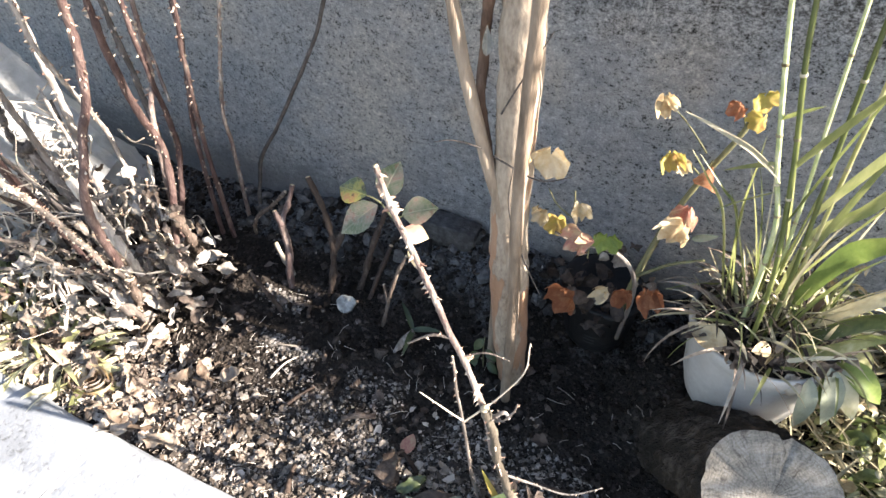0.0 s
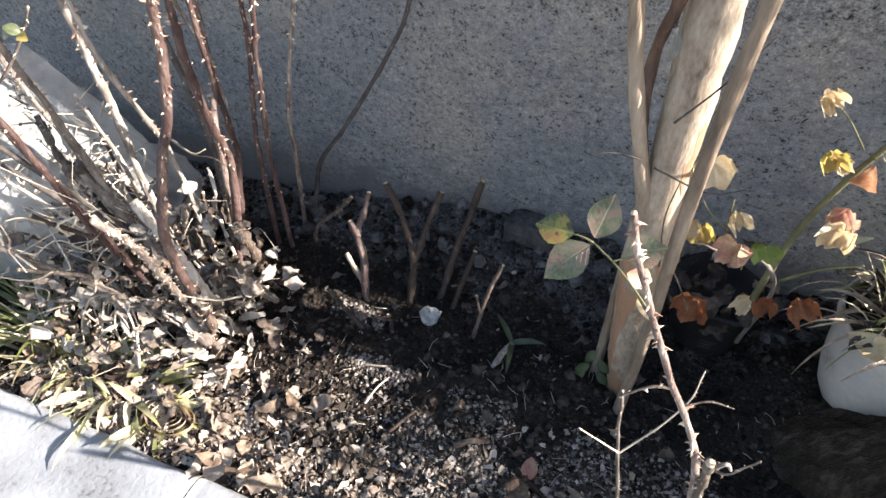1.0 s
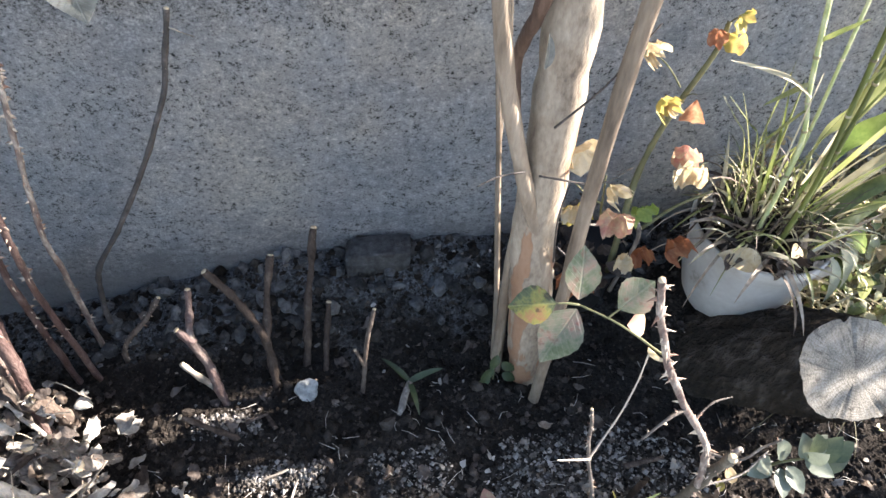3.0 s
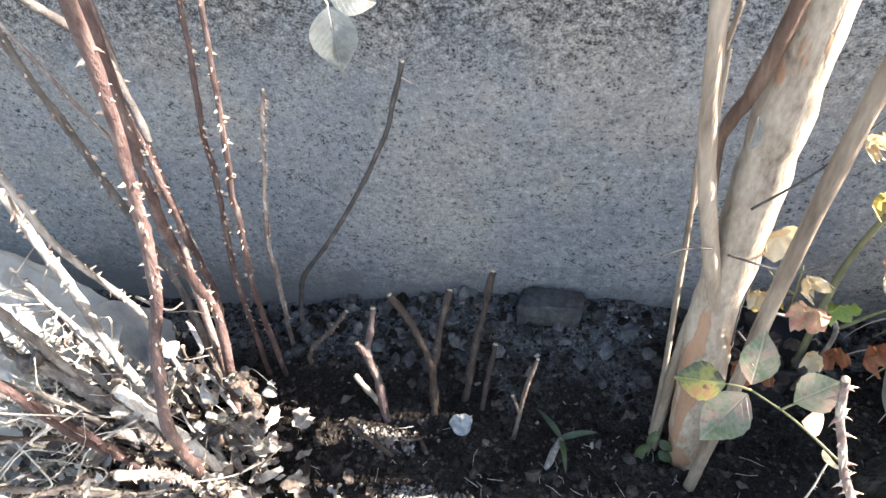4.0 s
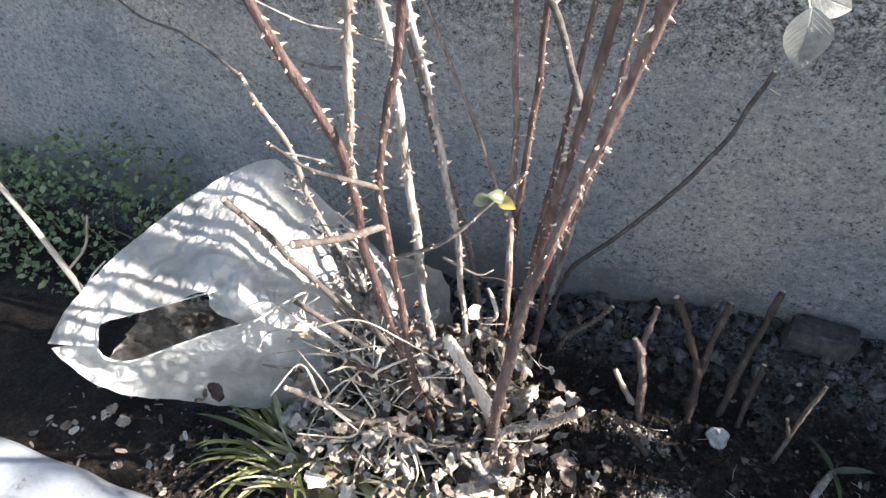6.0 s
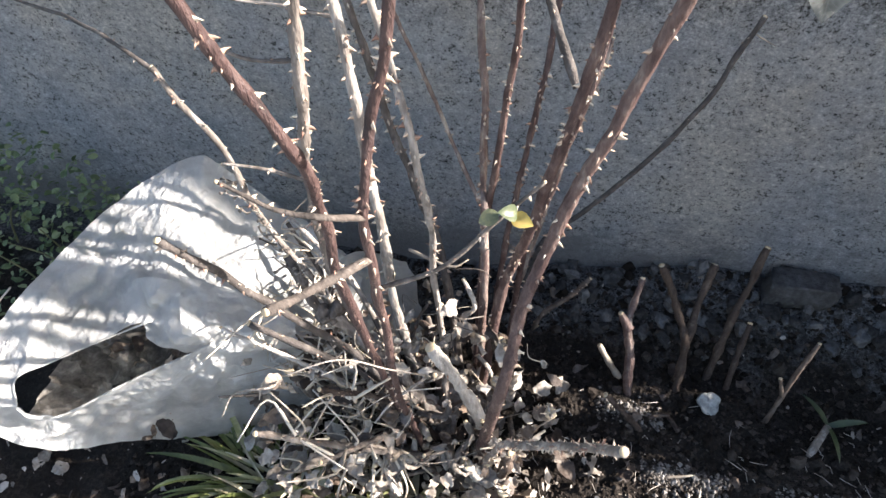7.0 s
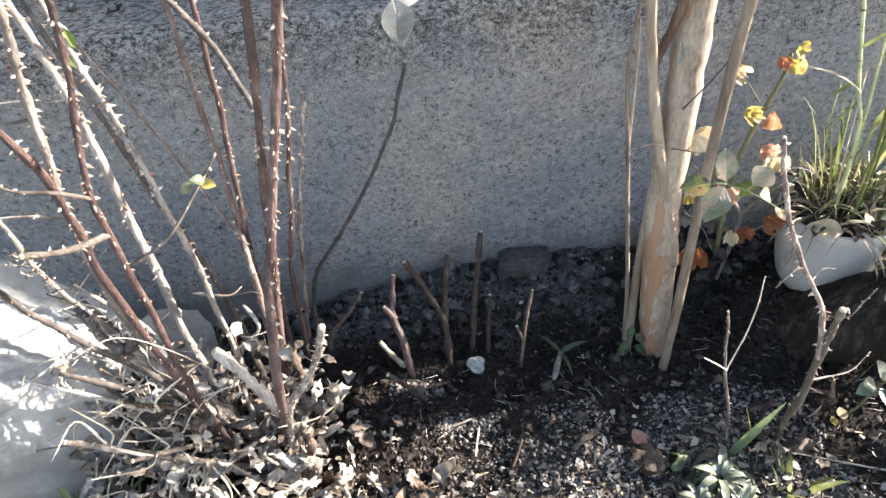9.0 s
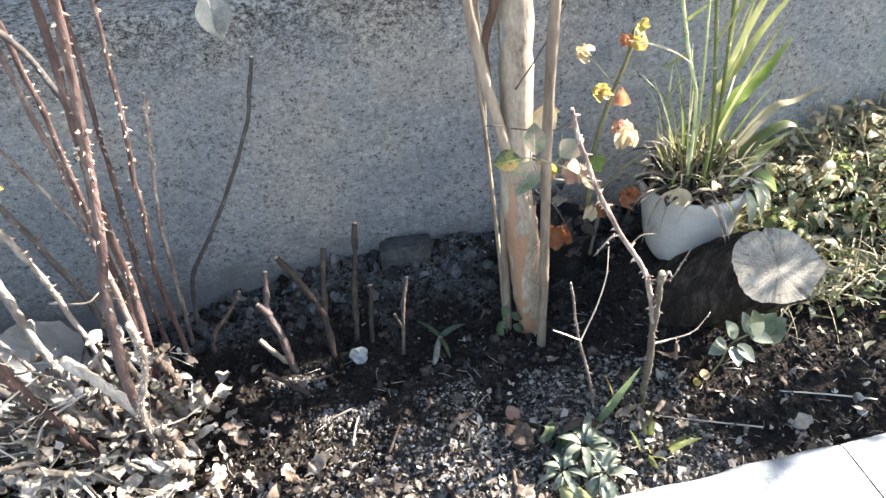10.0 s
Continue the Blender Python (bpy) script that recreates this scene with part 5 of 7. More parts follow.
for pts, w, mt in (([on_soil(-0.01, 1.075, 0.0), (0.02, 1.075, 0.06), (0.045, 1.072, 0.115), (0.07, 1.07, 0.17)], 0.017, WEED), ([on_soil(0.045, 1.095, 0.0), (0.035, 1.093, 0.06), (0.018, 1.09, 0.11), (0.003, 1.09, 0.148)], 0.014, YELLOW_LEAF),
                   ([on_soil(0.06, 1.10, 0.0), (0.058, 1.1, 0.06), (0.06, 1.1, 0.11), (0.062, 1.095, 0.16)], 0.03, BROWN_LEAF), ([on_soil(0.0, 1.07, 0.0), (-0.05, 1.06, 0.05), (-0.085, 1.05, 0.055), (-0.115, 1.04, 0.03)], 0.02, BROWN_LEAF),
                   ([on_soil(0.08, 1.08, 0.0), (0.11, 1.06, 0.05), (0.135, 1.05, 0.055), (0.16, 1.04, 0.03)], 0.018, BROWN_LEAF)):
    ribbon_along(strap, "leaf", pts, w, mt)

put_leaf(spray, "dead_leaf", (0.115, 1.035, 0.27), (0.1, -0.3, -1), (0.6, -0.8, 0.2), crumpled(0.06, 0.4, 5), BROWN_LEAF, "curled dead leaf hanging from a twig")

sapling = thing("rose_cane", on_soil(-0.01, 1.10), "dry thorny twig standing in the leaf litter", "rose cane")
add_cane(sapling, "cane", [on_soil(0.0, 1.10, -0.02), (-0.025, 1.10, 0.12), (-0.05, 1.115, 0.26), (-0.068, 1.12, 0.39)], 0.0045, 0.003, OLD_CANE, 0.012, 0.007)
add_cane(sapling, "side_twig", [(-0.045, 1.11, 0.24), (-0.08, 1.10, 0.28), (-0.11, 1.09, 0.31)], 0.002, 0.001, TWIG, 0.02, 0.005, cut=False)
add_cane(sapling, "side_twig", [(-0.045, 1.112, 0.23), (0.0, 1.15, 0.28), (0.03, 1.18, 0.33), (0.035, 1.19, 0.40)], 0.0022, 0.0012, TWIG, 0.02, 0.005, cut=False)

# ---------------------------------------------------------------- the geranium in its black nursery pot
NP = Vector((0.078, 1.565, 0.0))
pot_b = thing("nursery_pot", on_soil(NP.x, NP.y), "black plastic nursery pot half sunk in the shade", "plant pot")
bld = Build()
lathe(bld, [(0.0, 0.0), (0.066, 0.0), (0.07, 0.01), (0.086, 0.125), (0.092, 0.13), (0.092, 0.14), (0.084, 0.14), (0.081, 0.108), (0.0, 0.108)], on_soil(NP.x, NP.y, 0.004))
for i, q in enumerate(bld.v):
    bld.v[i] = q + (q - NP) * Vector((1, 1, 0)) * 0.22 * noise.noise(q * 11 + Vector((0, 0, 4)))
part("pot", bld, POT_BLACK, pot_b)
for k in range(3):
    bld = Build()
    z = soil_z(NP.x, NP.y) + 0.055 - k * 0.009
    v = [Vector((NP.x + 0.077 * math.cos(a), NP.y + 0.077 * math.sin(a), zz)) for zz in (z, z + 0.003) for a in (-1.75, -1.65, -1.55, -1.45 + 0.1 * (k == 0))]
    v = [Vector((NP.x, NP.y, p.z)) + (p - Vector((NP.x, NP.y, p.z))) * 1.01 for p in v]
    bld.add(v, [(0, 1, 5, 4), (1, 2, 6, 5), (2, 3, 7, 6)])
    part("printed_bar", bld, PRINT, pot_b)
bld = Build()
for k in range(120):
    a, r = rnd(0, TAU), 0.078 * math.sqrt(rnd(0, 1))
    lumps(bld, (NP.x + r * math.cos(a), NP.y + r * math.sin(a), soil_z(NP.x, NP.y) + 0.102), rnd(0.004, 0.012))
part("potting_soil", bld, CLOD, pot_b)

for k in range(46):
    a, r = rnd(0, TAU), 0.105 * math.sqrt(rnd(0, 1))
    put_leaf(pot_b, "dead_leaf", (NP.x + r * math.cos(a), NP.y + r * math.sin(a), soil_z(NP.x, NP.y) + rnd(0.1, 0.19)), (rnd(-1, 1), rnd(-1, 0.4), rnd(-1.0, 0.5)), (rnd(-0.6, 0.6), -0.8, 0.6), crumpled(rnd(0.025, 0.055), rnd(0.35, 0.7), k), BROWN_LEAF if k % 4 else DRY_LEAF)
geranium = thing("geranium", (0.12, 1.51, soil_z(0.12, 1.52) + 0.11), "straggly geranium with yellow, orange and pink dying leaves", "geranium")


def stalk(pts, r0, r1, material=GREEN_STEM, label=""):
    bld = Build()
    tube(bld, glide(pts, 6), r0, r1, 7, 0.12)
    return part("stalk", bld, material, geranium, label)


stalk([(0.12, 1.51, 0.12), (0.13, 1.53, 0.25), (0.155, 1.575, 0.37), (0.19, 1.595, 0.48), (0.235, 1.60, 0.60), (0.245, 1.605, 0.655)], 0.0075, 0.004)
stalk([(0.13, 1.50, 0.12), (0.14, 1.48, 0.3), (0.10, 1.46, 0.385), (0.03, 1.43, 0.41), (-0.01, 1.42, 0.43)], 0.005, 0.0025, OLD_CANE)
stalk([(0.14, 1.48, 0.33), (0.19, 1.48, 0.38), (0.24, 1.47, 0.42)], 0.004, 0.002)
stalk([(0.03, 1.43, 0.41), (0.02, 1.42, 0.48), (0.015, 1.42, 0.53)], 0.002, 0.0012)
stalk([(0.02, 1.42, 0.47), (-0.01, 1.41, 0.5), (-0.03, 1.42, 0.52)], 0.0015, 0.001)
stalk([(0.03, 1.43, 0.41), (0.055, 1.40, 0.45), (0.06, 1.39, 0.42)], 0.0015, 0.001)
for a, b in (((0.24, 1.605, 0.65), (0.25, 1.59, 0.668)), ((0.235, 1.60, 0.61), (0.215, 1.587, 0.65)), ((0.19, 1.595, 0.5), (0.142, 1.552, 0.555)), ((0.2, 1.595, 0.52), (0.205, 1.56, 0.555)), ((0.19, 1.59, 0.55), (0.104, 1.577, 0.64))):
    stalk([a, (Vector(a) + Vector(b)) / 2 + Vector((0, -0.005, 0.01)), b], 0.0015, 0.001)
GER = [  # place, facing, radius, cup, crumple, material, label
    ((0.247, 1.585, 0.668), (0.3, -0.8, 0.3), 0.019, 0.5, 0.4, YELLOW_LEAF, "bright yellow leaf"),
    ((0.255, 1.585, 0.632), (-0.5, -0.7, 0.2), 0.018, 0.6, 0.4, YELLOW_LEAF, "bright yellow leaf"),
    ((0.218, 1.585, 0.648), (-0.2, -0.5, 0.8), 0.015, 0.8, 0.7, ORANGE_LEAF, "curled browning leaf"),
    ((0.104, 1.575, 0.638), (0.3, -0.9, 0.0), 0.019, 1.2, 1.0, CREAM_LEAF, "shrivelled cream and orange leaf"),
    ((0.138, 1.55, 0.552), (0.1, -0.7, 0.5), 0.020, 1.0, 0.8, YELLOW_LEAF, "curled orange and yellow leaf"),
    ((0.156, 1.548, 0.545), (0.5, -0.7, 0.3), 0.013, 0.8, 0.8, CREAM_LEAF, "pale curled leaf tip"),
    ((0.19, 1.522, 0.470), (0.0, -0.8, 0.5), 0.023, 1.0, 0.9, PINK_LEAF, "crumpled pink leaf"),
    ((0.191, 1.48, 0.463), (-0.3, -0.8, 0.4), 0.026, 0.8, 0.8, CREAM_LEAF, "crumpled yellow and cream leaf"),
    ((0.041, 1.404, 0.448), (-0.2, -0.8, 0.5), 0.027, 0.6, 0.7, PINK_LEAF, "pink and green leaf"),
    ((0.082, 1.411, 0.450), (0.3, -0.8, 0.4), 0.024, 0.4, 0.5, FRESH_LEAF, "pale green scalloped leaf"),
    ((-0.034, 1.42, 0.578), (0.3, -0.7, 0.6), 0.032, 0.5, 0.4, CREAM_LEAF, "large pale cream leaf"),
    ((0.026, 1.42, 0.500), (0.2, -0.8, 0.5), 0.017, 1.1, 1.0, CREAM_LEAF, "shrivelled brown leaf"),
    ((-0.012, 1.445, 0.432), (-0.1, -0.6, 0.8), 0.024, 0.7, 0.7, YELLOW_LEAF, "curled yellow leaf"),
    ((-0.03, 1.41, 0.475), (-0.3, -0.9, 0.2), 0.017, 1.0, 0.8, CREAM_LEAF, "curled brown leaf"),
    ((0.025, 1.455, 0.250), (-0.4, -0.8, 0.3), 0.034, 0.8, 0.6, SHADED_ORANGE, "large dull orange leaf over the pot rim"),
    ((0.131, 1.449, 0.308), (-0.1, -0.9, 0.1), 0.019, 1.0, 0.9, SHADED_ORANGE, "hanging dull orange leaf"),
    ((0.170, 1.431, 0.341), (0.2, -0.9, 0.2), 0.023, 0.9, 0.9, SHADED_ORANGE, "hanging dull orange leaf"),
    ((0.10, 1.43, 0.315), (-0.5, -0.8, 0.2), 0.015, 1.2, 0.9, CREAM_LEAF, "folded brown leaf"),
]
for k, (p, n, r, cup, cr, mt, lb) in enumerate(GER):
    shape = round_leaf(r * 1.05, cup * 1.2, 6, cr * 1.7, k + 1)
    put_leaf(geranium, "leaf", Vector(p) + Vector((0, 0, r * 0.3)), Vector((rnd(-0.3, 0.3), 0.1, -1)), n, shape, mt, lb)

put_leaf(geranium, "leaf", (0.205, 1.556, 0.548), (0.1, -0.05, -1), (-0.5, -0.85, 0.0), leaf_shape(0.058, 0.04, 0.5, 0.75, 0.1, 10, 0.6, 0.12), ORANGE_LEAF, "hanging folded orange leaf")
put_leaf(geranium, "leaf", (0.21, 1.54, 0.40), (0.6, -0.3, 0.55), (-0.3, -0.8, 0.4), leaf_shape(0.055, 0.014, 0.4, 0.4), GREY_LEAF, "narrow pale leaf")

# ---------------------------------------------------------------- the white pot with reeds and dry grass
PC = Vector((0.370, 1.468, 0.0))
PB = soil_z(PC.x, PC.y) - 0.012
pot_w = thing("flower_pot", (PC.x, PC.y, PB), "scuffed white plastic bowl pot full of dry grass and soil", "plant pot")
RIM = 0.326
bld = Build()
wall_of = [(0.0, 0.0), (0.055, 0.0), (0.068, 0.004), (0.082, 0.016), (0.095, 0.04), (0.106, 0.08), (0.113, 0.13), (0.119, 0.185), (0.1205, 0.19)]
lathe(bld, [(r, PB + z * (RIM - PB) / 0.225) for r, z in wall_of] + [(0.1255, RIM - 0.022), (0.127, RIM - 0.004), (0.125, RIM), (0.120, RIM), (0.118, RIM - 0.02), (0.114, RIM - 0.05)], PC, 56)
for i, q in enumerate(bld.v):
    bld.v[i] = q + (q - PC) * Vector((1, 1, 0)) * 0.018 * noise.noise(q * 9)
part("pot", bld, POT_WHITE, pot_w)
bld = Build()
v, f = [Vector((PC.x, PC.y, RIM + 0.033))], []
for r in range(1, 7):
    for k in range(32):
        a = TAU * k / 32
        q = Vector((PC.x + 0.0197 * r * math.cos(a), PC.y + 0.0197 * r * math.sin(a), 0))
        v.append(Vector((q.x, q.y, RIM - 0.012 + 0.045 * (1 - r / 6) + 0.012 * noise.noise(q * 40))))
for k in range(32):
    f.append((0, 1 + k, 1 + (k + 1) % 32))
    for r in range(5):
        f.append((1 + r * 32 + k, 1 + (r + 1) * 32 + k, 1 + (r + 1) * 32 + (k + 1) % 32, 1 + r * 32 + (k + 1) % 32))
bld.add(v, f)
part("potting_soil", bld, SOIL, pot_w)

reed = thing("reed_plant", (PC.x, PC.y, RIM - 0.01), "clump of tall green reeds with arching striped blades", "reed plant")


def culm(pts, r0, r1, leaves, label=""):
    """A jointed reed stalk with long blades leaving it at its nodes."""
    line = glide(pts, 8)
    bld = Build()
    tube(bld, line, r0, r1, 8, 0.05)
    ob = part("culm", bld, PALE_CULM if label else BLADE, reed, label)
    for k in range(2, len(line) - 1, 4):
        bld = Build()
        d = (line[k + 1] - line[k]).normalized()
        tube(bld, [line[k] - d * 0.002, line[k] + d * 0.002], r0 * 1.12, r0 * 1.12, 8)
        part("node_ring", bld, STRAW, ob)
    for s, lean, length, width, droop in leaves:
        bld = Build()
        blade(bld, line[int(s * (len(line) - 1))], lean, length, width, droop, 10)
        part("blade", bld, BLADE, ob)


culm([(0.33, 1.43, 0.29), (0.318, 1.427, 0.54), (0.286, 1.433, 0.66), (0.24, 1.438, 0.85), (0.20, 1.44, 1.05)], 0.0042, 0.0032, [(0.5, (-0.8, -0.1, -0.3), 0.07, 0.008, 0.6), (0.42, (-0.8, -0.3, -0.35), 0.09, 0.006, 1.0), (0.6, (0.5, -0.2, 0.5), 0.06, 0.007, 1.0)], "pale jointed reed stalk")
culm([(0.35, 1.40, 0.29), (0.335, 1.38, 0.5), (0.30, 1.365, 0.7), (0.26, 1.345, 0.88), (0.23, 1.33, 1.1)], 0.004, 0.003, [(0.4, (0.15, -0.1, 0.9), 0.35, 0.011, 0.4), (0.5, (0.35, -0.2, 0.9), 0.25, 0.013, 0.6)])
culm([(0.365, 1.41, 0.29), (0.36, 1.40, 0.5), (0.34, 1.39, 0.75), (0.32, 1.38, 1.05)], 0.0038, 0.003, [(0.3, (0.25, -0.1, 0.9), 0.3, 0.01, 0.5), (0.5, (0.4, 0.1, 0.9), 0.3, 0.013, 0.7)])
culm([(0.37, 1.43, 0.29), (0.372, 1.425, 0.5), (0.365, 1.42, 0.75), (0.36, 1.42, 1.05)], 0.0034, 0.0026, [(0.4, (0.2, 0.1, 0.9), 0.25, 0.009, 0.4)])
culm([(0.345, 1.45, 0.29), (0.345, 1.45, 0.5), (0.325, 1.45, 0.75), (0.30, 1.45, 1.05)], 0.003, 0.0024, [(0.35, (-0.2, 0.1, 0.9), 0.2, 0.008, 0.4)], "pale jointed reed stalk")
def loose_blade(name, b, lean, length, width, droop, material, n=8):
    bld = Build()
    blade(bld, b, lean, length, width, droop, n)
    part(name, bld, material, reed)


for k in range(15):
    a = rnd(0, TAU)
    b = Vector((PC.x + 0.035 * math.cos(a) + 0.005, PC.y + 0.03 * math.sin(a), RIM - 0.01))
    loose_blade("blade", b, (0.22 * math.cos(a) + rnd(-0.12, 0.3), 0.22 * math.sin(a) - 0.02, 1), rnd(0.18, 0.42), rnd(0.0025, 0.0065), rnd(0.2, 1.4), BLADE if k % 4 else STRAW, 9)
for k in range(120):
    a, r = rnd(0, TAU), 0.09 * math.sqrt(rnd(0, 1))
    b = Vector((PC.x + 0.02 + r * math.cos(a), PC.y + r * math.sin(a), RIM + 0.02 - 0.2 * r))
    loose_blade("short_blade", b, (rnd(-0.6, 0.7), rnd(-0.6, 0.6), 1), rnd(0.06, 0.18), rnd(0.002, 0.006), rnd(1, 6), (BLADE, STRAW, BROWN_LEAF)[k % 3], 6)
for k in range(190):
    a = rnd(0, TAU)
    r = 0.115 * math.sqrt(rnd(0, 1))
    b = Vector((PC.x + r * math.cos(a), PC.y + r * math.sin(a), RIM + 0.028 - 0.2 * r))
    loose_blade("dry_blade", b, (math.cos(a) * 0.35 + rnd(-0.8, 0.8), math.sin(a) * 0.3 + rnd(-0.7, 0.7), rnd(0.0, 1.3)), rnd(0.04, 0.16), rnd(0.002, 0.008), rnd(1.5, 9), (STRAW, BROWN_LEAF, BLADE, DRY_LEAF)[k % 4], 6)
ribbon_along(reed, "broad_blade", [(0.39, 1.45, 0.40), (0.433, 1.45, 0.533), (0.478, 1.45, 0.577), (0.528, 1.45, 0.649)], 0.034, FRESH_LEAF, "broad bright green blade")
ribbon_along(reed, "broad_blade", [(0.41, 1.44, 0.36), (0.514, 1.45, 0.484), (0.579, 1.45, 0.50), (0.645, 1.45, 0.523)], 0.022, STRAW, "pale dry blade")
ribbon_along(reed, "broad_blade", [(0.42, 1.42, 0.35), (0.486, 1.43, 0.425), (0.571, 1.44, 0.449), (0.64, 1.45, 0.38), (0.70, 1.45, 0.315)], 0.026, BLADE)
ribbon_along(reed, "broad_blade", [(0.40, 1.40, 0.34), (0.45, 1.40, 0.37), (0.51, 1.41, 0.42), (0.575, 1.42, 0.445)], 0.02, BLADE)
ribbon_along(reed, "broad_blade", [(0.36, 1.44, 0.42), (0.374, 1.45, 0.543), (0.419, 1.45, 0.613), (0.455, 1.45, 0.68), (0.498, 1.45, 0.735), (0.56, 1.46, 0.80)], 0.018, BLADE, "long striped blade")
ribbon_along(reed, "broad_blade", [(0.296, 1.432, 0.64), (0.25, 1.43, 0.675), (0.20, 1.43, 0.695), (0.15, 1.43, 0.71)], 0.014, STRAW, "pale dry blade")
for pts in ([(0.29, 1.45, 0.36), (0.244, 1.45, 0.539), (0.205, 1.45, 0.598), (0.172, 1.45, 0.64)], [(0.30, 1.45, 0.38), (0.263, 1.45, 0.543), (0.232, 1.45, 0.585), (0.185, 1.45, 0.635)], [(0.29, 1.44, 0.38), (0.268, 1.45, 0.548), (0.265, 1.45, 0.638), (0.262, 1.45, 0.69)]):
    ribbon_along(reed, "narrow_blade", pts, 0.008, BLADE)
for k in range(9):
    a = rnd(-0.5, 0.8)
    b = Vector((PC.x + 0.07 * math.cos(a), PC.y + 0.07 * math.sin(a), RIM))
    loose_blade("blade", b, (math.cos(a), math.sin(a), rnd(0.2, 0.9)), rnd(0.1, 0.22), rnd(0.005, 0.011), rnd(3, 8), BLADE, 9)
for k in range(110):
    a, r = rnd(0, TAU), 0.118 * math.sqrt(rnd(0, 1))
    put_leaf(reed, "dead_leaf", (PC.x + r * math.cos(a), PC.y + r * math.sin(a), RIM + rnd(-0.01, 0.03)), (rnd(-1, 1), rnd(-1, 1), rnd(-0.3, 0.5)), (rnd(-0.5, 0.5), rnd(-0.8, 0.3), 1), crumpled(rnd(0.022, 0.05), rnd(0.35, 0.6), k), DRY_LEAF if k % 3 == 0 else BROWN_LEAF)
for k in range(16):
    a = rnd(-0.95, 0.3)
    p = (PC.x + 0.122 * math.cos(a), PC.y + 0.122 * math.sin(a), RIM + rnd(-0.005, 0.02))
    put_leaf(reed, "broad_leaf", p, (math.cos(a) * 0.6 + rnd(-0.3, 0.3), math.sin(a) * 0.7, rnd(-1.1, -0.2)), (math.cos(a) * 0.6, -0.7, 0.6), leaf_shape(rnd(0.06, 0.11), rnd(0.026, 0.042), 0.8, 0.3, 0.05, 9), (FRESH_LEAF, GREY_LEAF, STRAP)[k % 3], "broad pale green leaf hanging over the rim")
put_leaf(reed, "bract", (PC.x - 0.055, PC.y - 0.098, RIM + 0.006), (-0.9, 0.25, 0.25), (0.0, -0.6, 0.8), leaf_shape(0.075, 0.042, 0.5, 0.5), CREAM_LEAF, "dry white leaf")
put_leaf(reed, "bract", (PC.x + 0.005, PC.y - 0.09, 0.362), (-0.4, -0.4, 0.1), (-0.2, -0.7, 0.7), leaf_shape(0.035, 0.026, 0.3, 0.2), CREAM_LEAF, "dry white leaf")

# ---------------------------------------------------------------- the sawn log
log = thing("log", on_soil(0.40, 1.23), "short weathered grey log stump with a cracked sawn face", "log")
FACE = Vector((0.433, 1.192, 0.238))
AXIS = Vector((0.071, -0.596, 0.8)).normalized()
SPREAD = Vector((-0.3, 0.05, 0))
LOG_R, LOG_L = 0.104, 0.24
la = AXIS.orthogonal().normalized()
lb = AXIS.cross(la)


def log_round(d):
    """The log is out of round: flat underneath, with a deep check at its upper side."""
    side = d.x / max(0.15, d.z) if d.z > 0 else 9
    return 1 + 0.07 * smooth_step(0.3, 0.9, d.x) - 0.3 * smooth_step(0.05, 0.6, -d.z) - 0.1 * max(0, 1 - abs(side + 0.12) / 0.16)


def log_ring(d, shrink=1.0, jit=0.012):
    out = []
    for k in range(96):
        t = TAU * k / 96
        q = Vector((math.cos(t), math.sin(t), d * 3))
        out.append(FACE - AXIS * d + SPREAD * d + (la * math.cos(t) + lb * math.sin(t)) * (log_round(la * math.cos(t) + lb * math.sin(t)) * LOG_R * shrink + jit * noise.noise(q * 1.7) + (0.003 if d < 0.003 else 0.009) * noise.noise(Vector((q.x * 7, q.y * 7, d * 14))) + (0.008 * noise.noise(Vector((q.x * 15, q.y * 15, d * 60))) if d > 0.003 else 0)))
    return out


bld = Build()
v, f = [], []
levels = [0.0, 0.004, 0.012] + steps(0.02, LOG_L, 0.01)
for i, d in enumerate(levels):
    v += log_ring(d, 0.985 if i == 0 else 1.0 + 0.08 * d / LOG_L)
for i in range(len(levels) - 1):
    for k in range(96):
        f.append((i * 96 + k, i * 96 + (k + 1) % 96, (i + 1) * 96 + (k + 1) % 96, (i + 1) * 96 + k))
bld.add(v, f)
part("bark", bld, LOG_BARK, log)
bld = Build()
v, f = [], []
outer = [Vector(p) for p in log_ring(0.0, 0.985)]
for r in (0.0, 0.12, 0.3, 0.5, 0.7, 0.85, 1.0):
    for k in range(96):
        t = TAU * k / 96
        crack = 0
        for ct, inner in ((0.6, 0.4), (1.9, 0.6), (3.3, 0.25), (4.4, 0.5), (5.5, 0.65), (2.6, 0.7)):
            gap = abs((t - ct + math.pi) % TAU - math.pi)
            crack = max(crack, (0.0035 if gap < 0.034 else 0) * (1 if r > inner else 0))
        v.append((outer[k] - FACE) * r + AXIS * (0.002 - crack + 0.002 * noise.noise(Vector((r * 3, t, 1)))))
for i in range(6):
    for k in range(96):
        f.append((i * 96 + k, (i + 1) * 96 + k, (i + 1) * 96 + (k + 1) % 96, i * 96 + (k + 1) % 96))
turn = Matrix((la, lb, AXIS)).transposed()
bld.add([turn.inverted() @ p for p in v], f)
face_ob = part("sawn_face", bld, END_GRAIN, log, "cracked grey sawn face with growth rings")
face_ob.matrix_basis = Matrix.Translation(FACE) @ turn.to_4x4()

# ---------------------------------------------------------------- the plastic bag
bag = thing("plastic_bag", on_soil(-1.5, 1.25), "crumpled milky white plastic bag lying open on the soil", "plastic bag")


